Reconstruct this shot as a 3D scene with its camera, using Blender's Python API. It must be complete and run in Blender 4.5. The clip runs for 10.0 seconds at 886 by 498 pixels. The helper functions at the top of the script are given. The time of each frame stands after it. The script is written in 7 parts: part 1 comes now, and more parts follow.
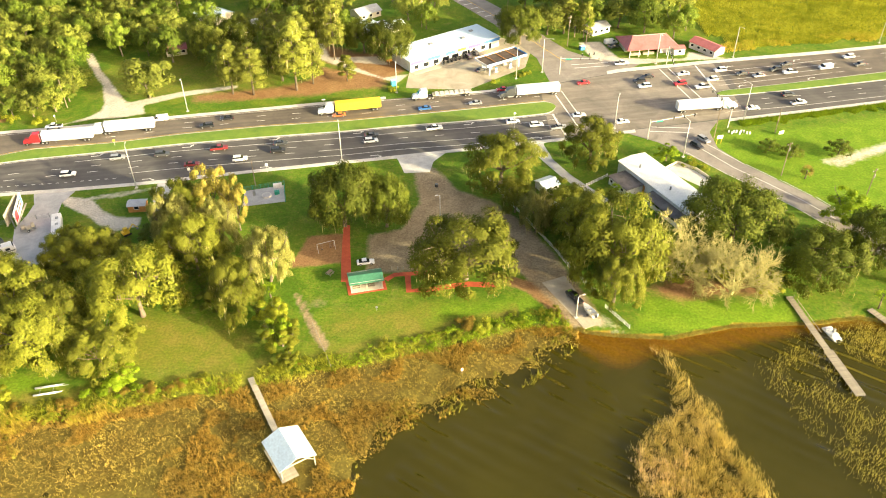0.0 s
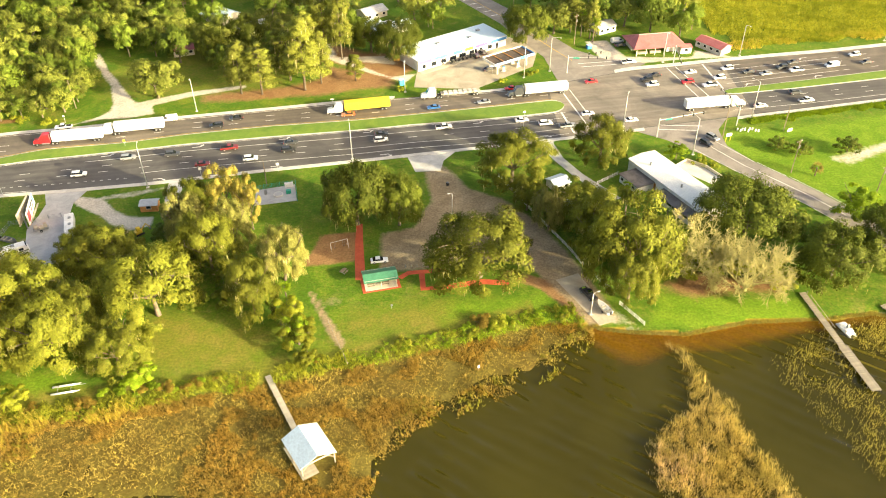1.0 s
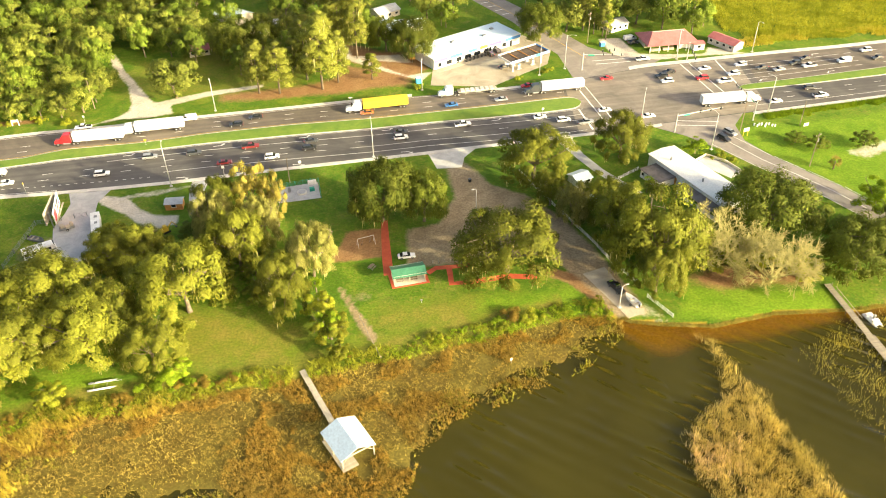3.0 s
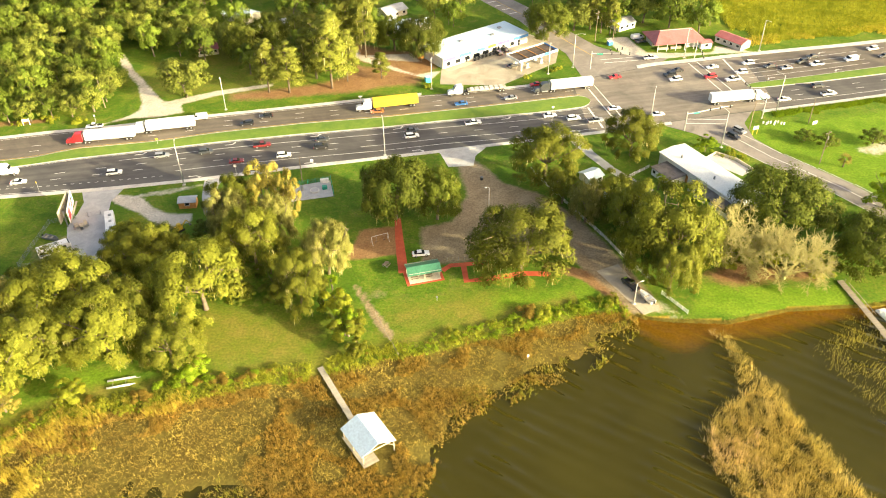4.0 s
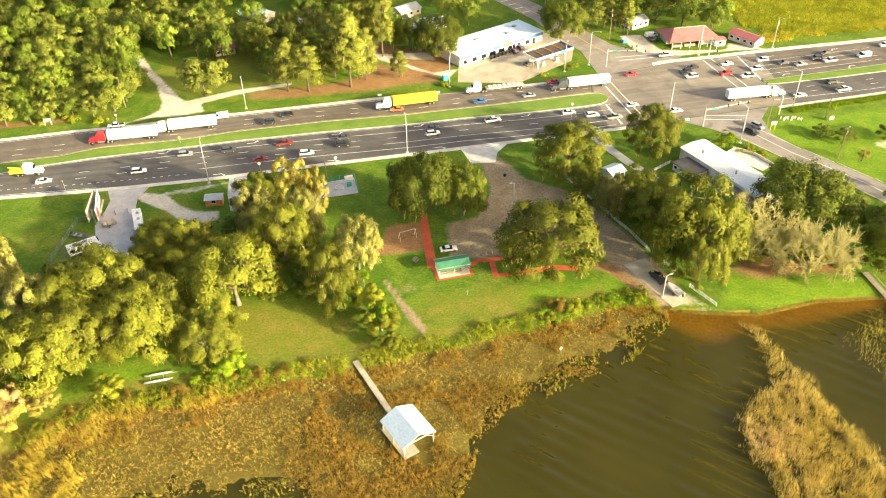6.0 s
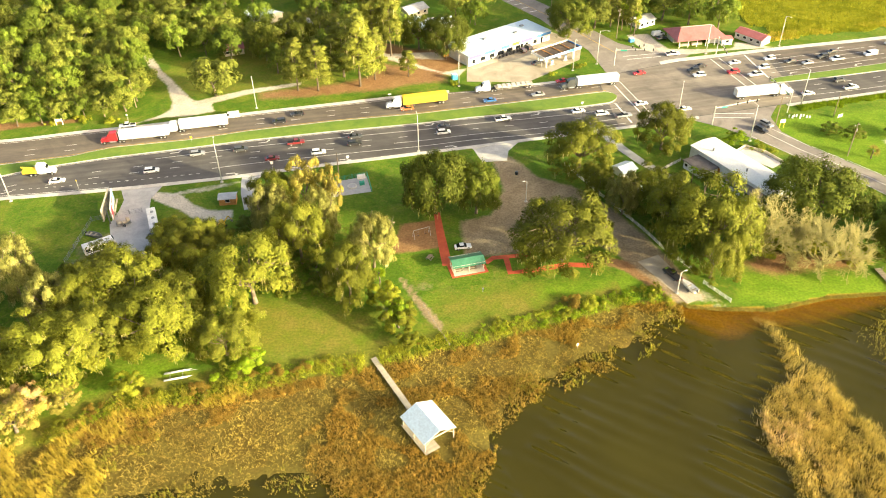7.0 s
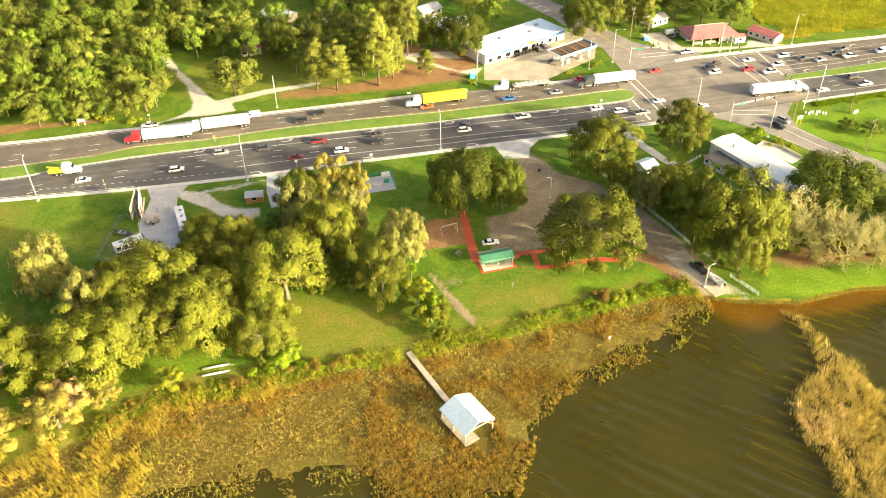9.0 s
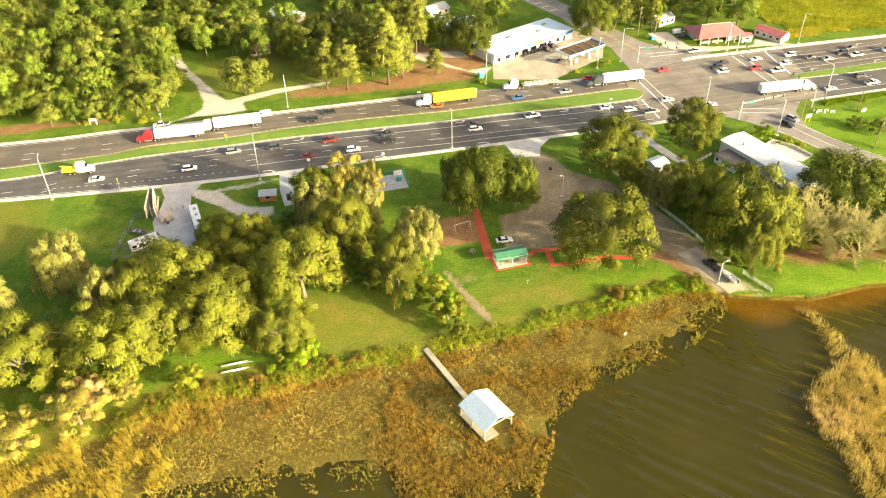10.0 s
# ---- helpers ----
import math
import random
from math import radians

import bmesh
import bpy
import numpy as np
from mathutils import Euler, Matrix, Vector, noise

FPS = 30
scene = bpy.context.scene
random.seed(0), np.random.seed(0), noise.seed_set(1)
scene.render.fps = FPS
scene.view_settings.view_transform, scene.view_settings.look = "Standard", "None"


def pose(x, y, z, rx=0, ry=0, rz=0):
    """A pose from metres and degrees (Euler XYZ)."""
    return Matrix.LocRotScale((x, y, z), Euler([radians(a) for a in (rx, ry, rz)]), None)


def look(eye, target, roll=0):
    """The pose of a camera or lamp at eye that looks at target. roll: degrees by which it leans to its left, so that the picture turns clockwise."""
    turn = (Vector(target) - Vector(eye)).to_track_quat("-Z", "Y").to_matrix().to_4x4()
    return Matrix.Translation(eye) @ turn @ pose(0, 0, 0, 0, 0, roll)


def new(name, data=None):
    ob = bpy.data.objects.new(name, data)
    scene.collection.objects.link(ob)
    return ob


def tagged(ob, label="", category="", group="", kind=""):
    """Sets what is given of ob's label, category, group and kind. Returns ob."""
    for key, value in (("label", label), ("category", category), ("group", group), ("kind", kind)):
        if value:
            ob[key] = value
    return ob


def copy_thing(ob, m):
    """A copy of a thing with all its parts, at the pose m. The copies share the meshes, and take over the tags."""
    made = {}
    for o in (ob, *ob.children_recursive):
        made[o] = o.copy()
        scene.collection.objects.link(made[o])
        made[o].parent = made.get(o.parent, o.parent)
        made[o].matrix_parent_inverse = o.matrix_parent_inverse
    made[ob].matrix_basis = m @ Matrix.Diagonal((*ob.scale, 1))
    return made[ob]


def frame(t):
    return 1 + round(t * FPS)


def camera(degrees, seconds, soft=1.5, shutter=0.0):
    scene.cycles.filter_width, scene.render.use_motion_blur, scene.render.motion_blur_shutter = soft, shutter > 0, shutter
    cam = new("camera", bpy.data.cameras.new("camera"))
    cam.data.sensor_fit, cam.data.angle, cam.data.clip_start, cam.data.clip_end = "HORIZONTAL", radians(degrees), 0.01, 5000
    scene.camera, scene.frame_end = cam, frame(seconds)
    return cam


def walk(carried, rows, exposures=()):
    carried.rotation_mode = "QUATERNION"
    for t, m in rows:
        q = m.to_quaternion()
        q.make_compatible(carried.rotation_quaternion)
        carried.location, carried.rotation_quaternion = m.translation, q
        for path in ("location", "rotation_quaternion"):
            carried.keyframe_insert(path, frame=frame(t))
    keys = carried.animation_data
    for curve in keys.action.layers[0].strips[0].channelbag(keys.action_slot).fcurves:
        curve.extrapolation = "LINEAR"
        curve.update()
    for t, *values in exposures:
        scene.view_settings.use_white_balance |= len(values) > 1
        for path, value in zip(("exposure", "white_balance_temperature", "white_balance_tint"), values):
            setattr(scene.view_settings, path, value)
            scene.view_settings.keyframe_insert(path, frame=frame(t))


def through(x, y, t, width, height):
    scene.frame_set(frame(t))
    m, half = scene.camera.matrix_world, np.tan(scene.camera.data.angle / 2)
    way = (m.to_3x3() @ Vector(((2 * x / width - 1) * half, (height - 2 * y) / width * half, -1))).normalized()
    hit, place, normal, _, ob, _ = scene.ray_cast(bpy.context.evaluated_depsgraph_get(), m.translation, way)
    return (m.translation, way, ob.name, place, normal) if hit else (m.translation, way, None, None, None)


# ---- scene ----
cam = camera(58.2, 10.0, 1.0)
EXPOSURE = 1.8
PATH = [
    (0, (0.462, 0.329, 133.848), (0.462, 1.911, 132.626), -0.4),
    (0.5, (-1.501, -0.043, 133.733), (-1.5, 1.54, 132.511), -0.5),
    (1, (-3.912, -0.517, 133.482), (-3.905, 1.067, 132.262), -0.5),
    (1.5, (-5.924, -1.008, 133.25), (-5.915, 0.577, 132.031), -0.6),
    (2, (-8.115, -1.497, 133.077), (-8.102, 0.089, 131.86), -0.6),
    (2.5, (-10.246, -2.105, 133.072), (-10.23, -0.518, 131.855), -0.7),
    (4, (-16.949, -3.673, 133.042), (-16.924, -2.086, 131.826), -0.7),
    (4.5, (-19.086, -4.292, 132.794), (-19.059, -2.703, 131.58), -0.8),
    (5, (-21.353, -4.752, 132.693), (-21.323, -3.162, 131.48), -0.8),
    (5.5, (-23.558, -5.305, 132.796), (-23.525, -3.716, 131.583), -0.8),
    (7, (-30.416, -7.153, 132.805), (-30.374, -5.562, 131.594), -0.9),
    (7.5, (-32.771, -7.708, 132.981), (-32.726, -6.116, 131.77), -0.9),
    (8, (-35.05, -8.301, 132.905), (-35.002, -6.709, 131.695), -0.9),
    (8.5, (-37.247, -8.918, 132.975), (-37.197, -7.325, 131.766), -1.0),
    (9, (-39.551, -9.484, 133.007), (-39.497, -7.891, 131.799), -1.0),
    (9.5, (-41.818, -10.164, 133.218), (-41.762, -8.571, 132.01), -1.0),
    (10, (-44.072, -10.759, 133.19), (-44.013, -9.165, 131.983), -1.0),
]
walk(cam, [(t, look(eye, target, roll)) for t, eye, target, roll in PATH], [(0.0, EXPOSURE, 6700, 8), (10.0, EXPOSURE, 6700, 8)])

# ---- world and sun ----
SUN_DIR = Vector((0.866, -0.5, 0.0)).normalized()
SUN_ELEVATION = radians(14.5)
world = bpy.data.worlds.new("sky")
scene.world = world
world.use_nodes = True
wn = world.node_tree.nodes
sky = wn.new("ShaderNodeTexSky")
sky.sky_type = "NISHITA"
sky.sun_disc = False
sky.sun_elevation = SUN_ELEVATION
sky.sun_rotation = math.atan2(SUN_DIR.x, SUN_DIR.y)
sky.dust_density = 7.0
sky.air_density = 0.9
sky.ozone_density = 0.0
wn["Background"].inputs[1].default_value = 0.132
world.node_tree.links.new(sky.outputs[0], wn["Background"].inputs[0])
sun = new("sun", bpy.data.lights.new("sun", "SUN"))
sun.data.energy = 4.0
sun.data.angle = radians(0.6)
sun.data.color = (1.0, 0.905, 0.59)
to_sun = Vector((SUN_DIR.x * math.cos(SUN_ELEVATION), SUN_DIR.y * math.cos(SUN_ELEVATION), math.sin(SUN_ELEVATION)))
sun.matrix_world = Matrix.Translation(to_sun * 300) @ to_sun.to_track_quat("Z", "Y").to_matrix().to_4x4()

# ---- materials ----
def nodes_of(name):
    m = bpy.data.materials.new(name)
    m.use_nodes = True
    nt = m.node_tree
    return m, nt, nt.nodes["Principled BSDF"]


def tex(nt, scale, detail=4.0, rough=0.6, distort=0.0):
    """Noise in world-size units of the object."""
    co = nt.nodes.new("ShaderNodeTexCoord")
    n = nt.nodes.new("ShaderNodeTexNoise")
    n.inputs["Scale"].default_value = scale
    n.inputs["Detail"].default_value = detail
    n.inputs["Roughness"].default_value = rough
    n.inputs["Distortion"].default_value = distort
    nt.links.new(co.outputs["Object"], n.inputs["Vector"])
    return n.outputs["Fac"]


def ramp(nt, fac, stops):
    r = nt.nodes.new("ShaderNodeValToRGB")
    while len(r.color_ramp.elements) < len(stops):
        r.color_ramp.elements.new(0.5)
    for e, (p, c) in zip(r.color_ramp.elements, stops):
        e.position = p
        e.color = (*c, 1)
    nt.links.new(fac, r.inputs[0])
    return r.outputs[0]


def grey(nt, fac, lo, hi, a=0.0, b=1.0):
    m = nt.nodes.new("ShaderNodeMapRange")
    for k, v in zip(("From Min", "From Max", "To Min", "To Max"), (lo, hi, a, b)):
        m.inputs[k].default_value = v
    nt.links.new(fac, m.inputs["Value"])
    return m.outputs[0]


def mix(nt, fac, a, b, mode="MIX"):
    m = nt.nodes.new("ShaderNodeMix")
    m.data_type = "RGBA"
    m.blend_type = mode
    for sock, v in ((m.inputs[0], fac), (m.inputs[6], a), (m.inputs[7], b)):
        if isinstance(v, tuple):
            sock.default_value = (*v, 1)
        elif isinstance(v, float):
            sock.default_value = v
        else:
            nt.links.new(v, sock)
    return m.outputs[2]


def arith(nt, op, a, b):
    m = nt.nodes.new("ShaderNodeMath")
    m.operation = op
    for sock, v in zip(m.inputs, (a, b)):
        if isinstance(v, float):
            sock.default_value = v
        else:
            nt.links.new(v, sock)
    return m.outputs[0]


def bump(nt, bsdf, height, strength, distance):
    b = nt.nodes.new("ShaderNodeBump")
    b.inputs["Strength"].default_value = strength
    b.inputs["Distance"].default_value = distance
    nt.links.new(height, b.inputs["Height"])
    nt.links.new(b.outputs[0], bsdf.inputs["Normal"])


def surface(name, dark, light, fine=6.0, coarse=0.25, rough=0.75, metal=0.0, relief=0.3, stain=(0.4, 0.7), vary=0.0):
    """A surface with grain at one scale and stains at another."""
    m, nt, b = nodes_of(name)
    g = tex(nt, fine, 5)
    s = grey(nt, tex(nt, coarse, 5, 0.65, 0.6), *stain)
    base = mix(nt, s, light, dark)
    k = grey(nt, g, 0.25, 0.75, 0.82, 1.14)
    base = mix(nt, 1.0, base, k, "MULTIPLY")
    if vary:
        o = nt.nodes.new("ShaderNodeObjectInfo")
        base = mix(nt, 1.0, base, grey(nt, o.outputs["Random"], 0, 1, 1 - vary, 1 + vary), "MULTIPLY")
    nt.links.new(base, b.inputs["Base Color"])
    nt.links.new(grey(nt, g, 0, 1, max(rough - 0.12, 0.03), min(rough + 0.12, 1)), b.inputs["Roughness"])
    b.inputs["Metallic"].default_value = metal
    if relief:
        bump(nt, b, g, relief, 0.03)
    return m


def road_surface(name, dark, light):
    """Asphalt with fine grain, old stains and long tyre streaks that follow the road."""
    m, nt, b = nodes_of(name)
    co = nt.nodes.new("ShaderNodeTexCoord")
    turn = nt.nodes.new("ShaderNodeMapping")
    turn.inputs["Rotation"].default_value = (0, 0, radians(-10.5))
    along_road = nt.nodes.new("ShaderNodeMapping")
    along_road.inputs["Scale"].default_value = (0.012, 0.55, 1)
    nt.links.new(co.outputs["Object"], turn.inputs[0])
    nt.links.new(turn.outputs[0], along_road.inputs[0])
    streak = nt.nodes.new("ShaderNodeTexNoise")
    streak.inputs["Scale"].default_value = 1.0
    streak.inputs["Detail"].default_value = 4.0
    nt.links.new(along_road.outputs[0], streak.inputs["Vector"])
    g = tex(nt, 9, 5)
    base = mix(nt, grey(nt, tex(nt, 0.09, 5, 0.65, 0.6), 0.35, 0.68), light, dark)
    base = mix(nt, 1.0, base, grey(nt, streak.outputs["Fac"], 0.3, 0.7, 0.78, 1.18), "MULTIPLY")
    base = mix(nt, 1.0, base, grey(nt, g, 0.25, 0.75, 0.84, 1.14), "MULTIPLY")
    nt.links.new(base, b.inputs["Base Color"])
    nt.links.new(grey(nt, g, 0, 1, 0.62, 0.86), b.inputs["Roughness"])
    bump(nt, b, g, 0.15, 0.03)
    return m


def paint(name, colour, rough=0.3, metal=0.0, coat=0.0):
    """Vehicle and metal paint with a little dust."""
    m, nt, b = nodes_of(name)
    d = grey(nt, tex(nt, 2.5, 5), 0.45, 0.8, 0.0, 0.25)
    nt.links.new(mix(nt, d, colour, tuple(c * 0.6 + 0.08 for c in colour)), b.inputs["Base Color"])
    nt.links.new(grey(nt, tex(nt, 14.0, 3), 0, 1, rough, rough + 0.2), b.inputs["Roughness"])
    b.inputs["Metallic"].default_value = metal
    b.inputs["Coat Weight"].default_value = coat
    return m


def foliage(name, deep, mid, pale, through=0.35, hue=0.25, rough=0.68, patch=None):
    """Leaves: each leaf and each tree a little different, light passing through."""
    m, nt, b = nodes_of(name)
    g = nt.nodes.new("ShaderNodeNewGeometry")
    o = nt.nodes.new("ShaderNodeObjectInfo")
    c = ramp(nt, g.outputs["Random Per Island"], [(0.0, tuple(0.5 * a + 0.5 * b for a, b in zip(deep, mid))), (0.5, mid), (1.0, tuple(0.5 * a + 0.5 * b for a, b in zip(mid, pale)))])
    c = mix(nt, 1.0, c, grey(nt, tex(nt, 1.25, 3), 0.32, 0.68, 0.60, 1.38), "MULTIPLY")
    c = mix(nt, grey(nt, tex(nt, 0.22, 3), 0.35, 0.65, 0.0, 0.38), c, tuple(v * 1.1 for v in pale))
    if patch:
        c = mix(nt, grey(nt, tex(nt, patch[0], 5, 0.6, 0.8), 0.42, 0.62, 0.0, 0.85), c, patch[1])
        c = mix(nt, 1.0, c, grey(nt, g.outputs["Random Per Island"], 0, 1, 0.75, 1.25), "MULTIPLY")
    c = mix(nt, 1.0, c, grey(nt, o.outputs["Random"], 0, 1, 1 - hue, 1 + hue), "MULTIPLY")
    nt.links.new(c, b.inputs["Base Color"])
    b.inputs["Roughness"].default_value = rough
    b.inputs["Specular IOR Level"].default_value = 0.14
    t = nt.nodes.new("ShaderNodeBsdfTranslucent")
    nt.links.new(mix(nt, 1.0, c, (1.1, 1.15, 0.45), "MULTIPLY"), t.inputs["Color"])
    s = nt.nodes.new("ShaderNodeMixShader")
    s.inputs[0].default_value = through
    nt.links.new(b.outputs[0], s.inputs[1])
    nt.links.new(t.outputs[0], s.inputs[2])
    nt.links.new(s.outputs[0], nt.nodes["Material Output"].inputs["Surface"])
    return m


def attribute(nt, name):
    a = nt.nodes.new("ShaderNodeAttribute")
    a.attribute_name = name
    return a.outputs["Fac"]


def ground_material():
    m, nt, b = nodes_of("ground")
    fine = tex(nt, 1.6, 6, 0.7)
    mid = tex(nt, 0.22, 6, 0.65, 0.5)
    big = tex(nt, 0.045, 5, 0.6, 0.8)
    edge = tex(nt, 0.5, 6, 0.7)

    def mask(name, soft=0.22):
        f = arith(nt, "ADD", attribute(nt, name), arith(nt, "MULTIPLY", arith(nt, "SUBTRACT", edge, 0.5), 0.9))
        return grey(nt, f, 0.5 - soft, 0.5 + soft)

    grass = mix(nt, grey(nt, mid, 0.35, 0.65), (0.074, 0.145, 0.009), (0.125, 0.195, 0.014))
    grass = mix(nt, grey(nt, big, 0.52, 0.74, 0.0, 0.55), grass, (0.235, 0.225, 0.028))
    dry = mix(nt, grey(nt, mid, 0.3, 0.7), (0.215, 0.185, 0.034), (0.125, 0.168, 0.012))
    dirt = mix(nt, grey(nt, mid, 0.3, 0.7), (0.235, 0.174, 0.098), (0.37, 0.285, 0.172))
    rust = mix(nt, grey(nt, mid, 0.3, 0.7), (0.22, 0.115, 0.05), (0.31, 0.185, 0.08))
    sand = mix(nt, grey(nt, mid, 0.3, 0.7), (0.65, 0.58, 0.47), (0.46, 0.40, 0.31))
    marsh = mix(nt, grey(nt, mid, 0.3, 0.7), (0.088, 0.066, 0.012), (0.185, 0.148, 0.029))
    marsh = mix(nt, grey(nt, big, 0.48, 0.66, 0.0, 0.7), marsh, (0.155, 0.105, 0.023))
    bed = mix(nt, grey(nt, mid, 0.3, 0.7), (0.150, 0.125, 0.020), (0.185, 0.152, 0.026))
    silt = mix(nt, grey(nt, mid, 0.2, 0.8), (0.75, 0.43, 0.06), (0.58, 0.31, 0.035))
    # brighter grass colour that stands in for strongly sunlit lawn
    brighter = mix(nt, grey(nt, mid, 0.35, 0.65), (0.105, 0.20, 0.009), (0.17, 0.255, 0.018))
    straw = mix(nt, grey(nt, tex(nt, 0.7, 5, 0.7), 0.50, 0.66, 0.0, 0.65), grass, (0.22, 0.205, 0.035))
    straw = mix(nt, grey(nt, tex(nt, 0.13, 6, 0.7, 1.2), 0.55, 0.70, 0.0, 0.6), straw, (0.24, 0.19, 0.06))
    # broad darker green patches, scattered by noise
    deep_green = grey(nt, tex(nt, 0.075, 5, 0.62, 1.0), 0.44, 0.60, 0.0, 0.75)
    straw = mix(nt, deep_green, straw, (0.058, 0.128, 0.008))
    c = mix(nt, mask("brighter"), straw, brighter)
    c = mix(nt, mask("dry"), c, dry)
    c = mix(nt, mask("rust"), c, rust)
    c = mix(nt, mask("dirt"), c, dirt)
    c = mix(nt, mask("sand"), c, sand)
    c = mix(nt, mask("marsh"), c, marsh)
    c = mix(nt, attribute(nt, "bed"), c, bed)
    c = mix(nt, attribute(nt, "silt"), c, silt)
    c = mix(nt, 1.0, c, grey(nt, fine, 0.25, 0.75, 0.55, 1.42), "MULTIPLY")
    nt.links.new(c, b.inputs["Base Color"])
    b.inputs["Roughness"].default_value = 0.95
    b.inputs["Specular IOR Level"].default_value = 0.15
    bump(nt, b, fine, 0.7, 0.25)
    return m


def water_material():
    m, nt, b = nodes_of("lake_water")
    co = nt.nodes.new("ShaderNodeTexCoord")
    mp = nt.nodes.new("ShaderNodeMapping")
    mp.inputs["Scale"].default_value = (0.034, 0.075, 1)
    turn = nt.nodes.new("ShaderNodeMapping")
    turn.inputs["Rotation"].default_value = (0, 0, radians(35))
    nt.links.new(co.outputs["Object"], turn.inputs[0])
    nt.links.new(turn.outputs[0], mp.inputs[0])
    w = nt.nodes.new("ShaderNodeTexWave")
    w.bands_direction = "Y"
    w.inputs["Scale"].default_value = 1.1
    w.inputs["Distortion"].default_value = 2.4
    w.inputs["Detail"].default_value = 2.0
    w.inputs["Detail Scale"].default_value = 0.9
    nt.links.new(mp.outputs[0], w.inputs["Vector"])
    calm = grey(nt, tex(nt, 0.035, 2, 0.5, 1.0), 0.42, 0.58, 0.08, 1.0)
    h = arith(nt, "ADD", arith(nt, "MULTIPLY", w.outputs["Fac"], calm), arith(nt, "MULTIPLY", tex(nt, 1.2, 2), 0.03))
    gloss = nt.nodes.new("ShaderNodeBsdfGlossy")
    gloss.inputs["Roughness"].default_value = 0.06
    bp = nt.nodes.new("ShaderNodeBump")
    bp.inputs["Strength"].default_value = 1.0
    bp.inputs["Distance"].default_value = 0.62
    nt.links.new(h, bp.inputs["Height"])
    nt.links.new(bp.outputs[0], gloss.inputs["Normal"])
    clear = nt.nodes.new("ShaderNodeBsdfTransparent")
    clear.inputs["Color"].default_value = (0.95, 0.88, 0.62, 1)
    silt = nt.nodes.new("ShaderNodeBsdfDiffuse")
    deep = mix(nt, grey(nt, tex(nt, 0.03, 4), 0.35, 0.65), (0.0245, 0.0255, 0.0030), (0.0370, 0.0368, 0.0053))
    nt.links.new(mix(nt, attribute(nt, "murk"), (0.34, 0.155, 0.010), deep), silt.inputs["Color"])
    body = nt.nodes.new("ShaderNodeMixShader")
    nt.links.new(attribute(nt, "murk"), body.inputs[0])
    nt.links.new(clear.outputs[0], body.inputs[1])
    nt.links.new(silt.outputs[0], body.inputs[2])
    fr = nt.nodes.new("ShaderNodeFresnel")
    fr.inputs["IOR"].default_value = 1.33
    nt.links.new(bp.outputs[0], fr.inputs["Normal"])
    s = nt.nodes.new("ShaderNodeMixShader")
    nt.links.new(fr.outputs[0], s.inputs[0])
    nt.links.new(body.outputs[0], s.inputs[1])
    nt.links.new(gloss.outputs[0], s.inputs[2])
    nt.links.new(s.outputs[0], nt.nodes["Material Output"].inputs["Surface"])
    return m


def glass_material():
    m, nt, b = nodes_of("dark_glass")
    b.inputs["Base Color"].default_value = (0.015, 0.018, 0.022, 1)
    b.inputs["Roughness"].default_value = 0.06
    nt.links.new(grey(nt, tex(nt, 3.0), 0, 1, 0.04, 0.12), b.inputs["Roughness"])
    return m


M_GROUND = ground_material()
M_WATER = water_material()
M_GLASS = glass_material()
M_ASPHALT = road_surface("asphalt", (0.066, 0.060, 0.054), (0.120, 0.108, 0.094))
# worn brown asphalt; its extra lightness is low-sun glare put into the colour
M_ASPHALT_WORN_GLARE = road_surface("worn_glare_asphalt", (0.135, 0.115, 0.09), (0.26, 0.222, 0.175))
M_ASPHALT_BROWN = road_surface("brown_asphalt", (0.090, 0.074, 0.056), (0.165, 0.135, 0.102))
M_ASPHALT_OLD = surface("old_asphalt", (0.17, 0.148, 0.125), (0.28, 0.245, 0.21), 7, 0.15, 0.85, relief=0.2)
M_CONCRETE = surface("concrete", (0.44, 0.41, 0.36), (0.60, 0.565, 0.505), 5, 0.3, 0.85, relief=0.2)
M_CONCRETE_GREY = surface("grey_concrete", (0.33, 0.325, 0.315), (0.47, 0.455, 0.435), 5, 0.25, 0.85, relief=0.2)
M_LINE = surface("road_paint", (0.50, 0.47, 0.42), (0.78, 0.75, 0.70), 5, 0.8, 0.7, relief=0.1)
M_LINE_YELLOW = surface("yellow_road_paint", (0.45, 0.27, 0.04), (0.65, 0.42, 0.06), 5, 0.8, 0.7, relief=0.1)
M_MEDIAN = surface("median_grass", (0.082, 0.165, 0.012), (0.15, 0.225, 0.02), 2.5, 0.2, 0.95, relief=0.9)
M_RED = surface("red_concrete", (0.38, 0.06, 0.022), (0.50, 0.095, 0.035), 4, 0.5, 0.8)
M_WHITE = surface("white_paint", (0.62, 0.60, 0.56), (0.82, 0.80, 0.77), 4, 0.4, 0.55, relief=0.1)
M_WHITE_METAL = surface("white_metal_roof", (0.55, 0.665, 0.72), (0.61, 0.725, 0.775), 2, 0.15, 0.4, 0.0, relief=0.05)
M_CREAM_METAL = surface("cream_metal_roof", (0.72, 0.72, 0.66), (0.82, 0.815, 0.75), 2, 0.15, 0.45, 0.0, relief=0.05)
M_APRON = surface("stained_concrete", (0.29, 0.245, 0.17), (0.44, 0.38, 0.28), 4, 0.12, 0.85, relief=0.2)
M_PURPLE = paint("purple_panel", (0.22, 0.10, 0.50), 0.4)
M_OLD_ROOF = surface("weathered_roof", (0.085, 0.072, 0.066), (0.19, 0.165, 0.145), 3, 0.4, 0.75, vary=0.1)
M_GREEN_ROOF = surface("green_metal_roof", (0.045, 0.16, 0.09), (0.07, 0.22, 0.125), 3, 0.5, 0.4)
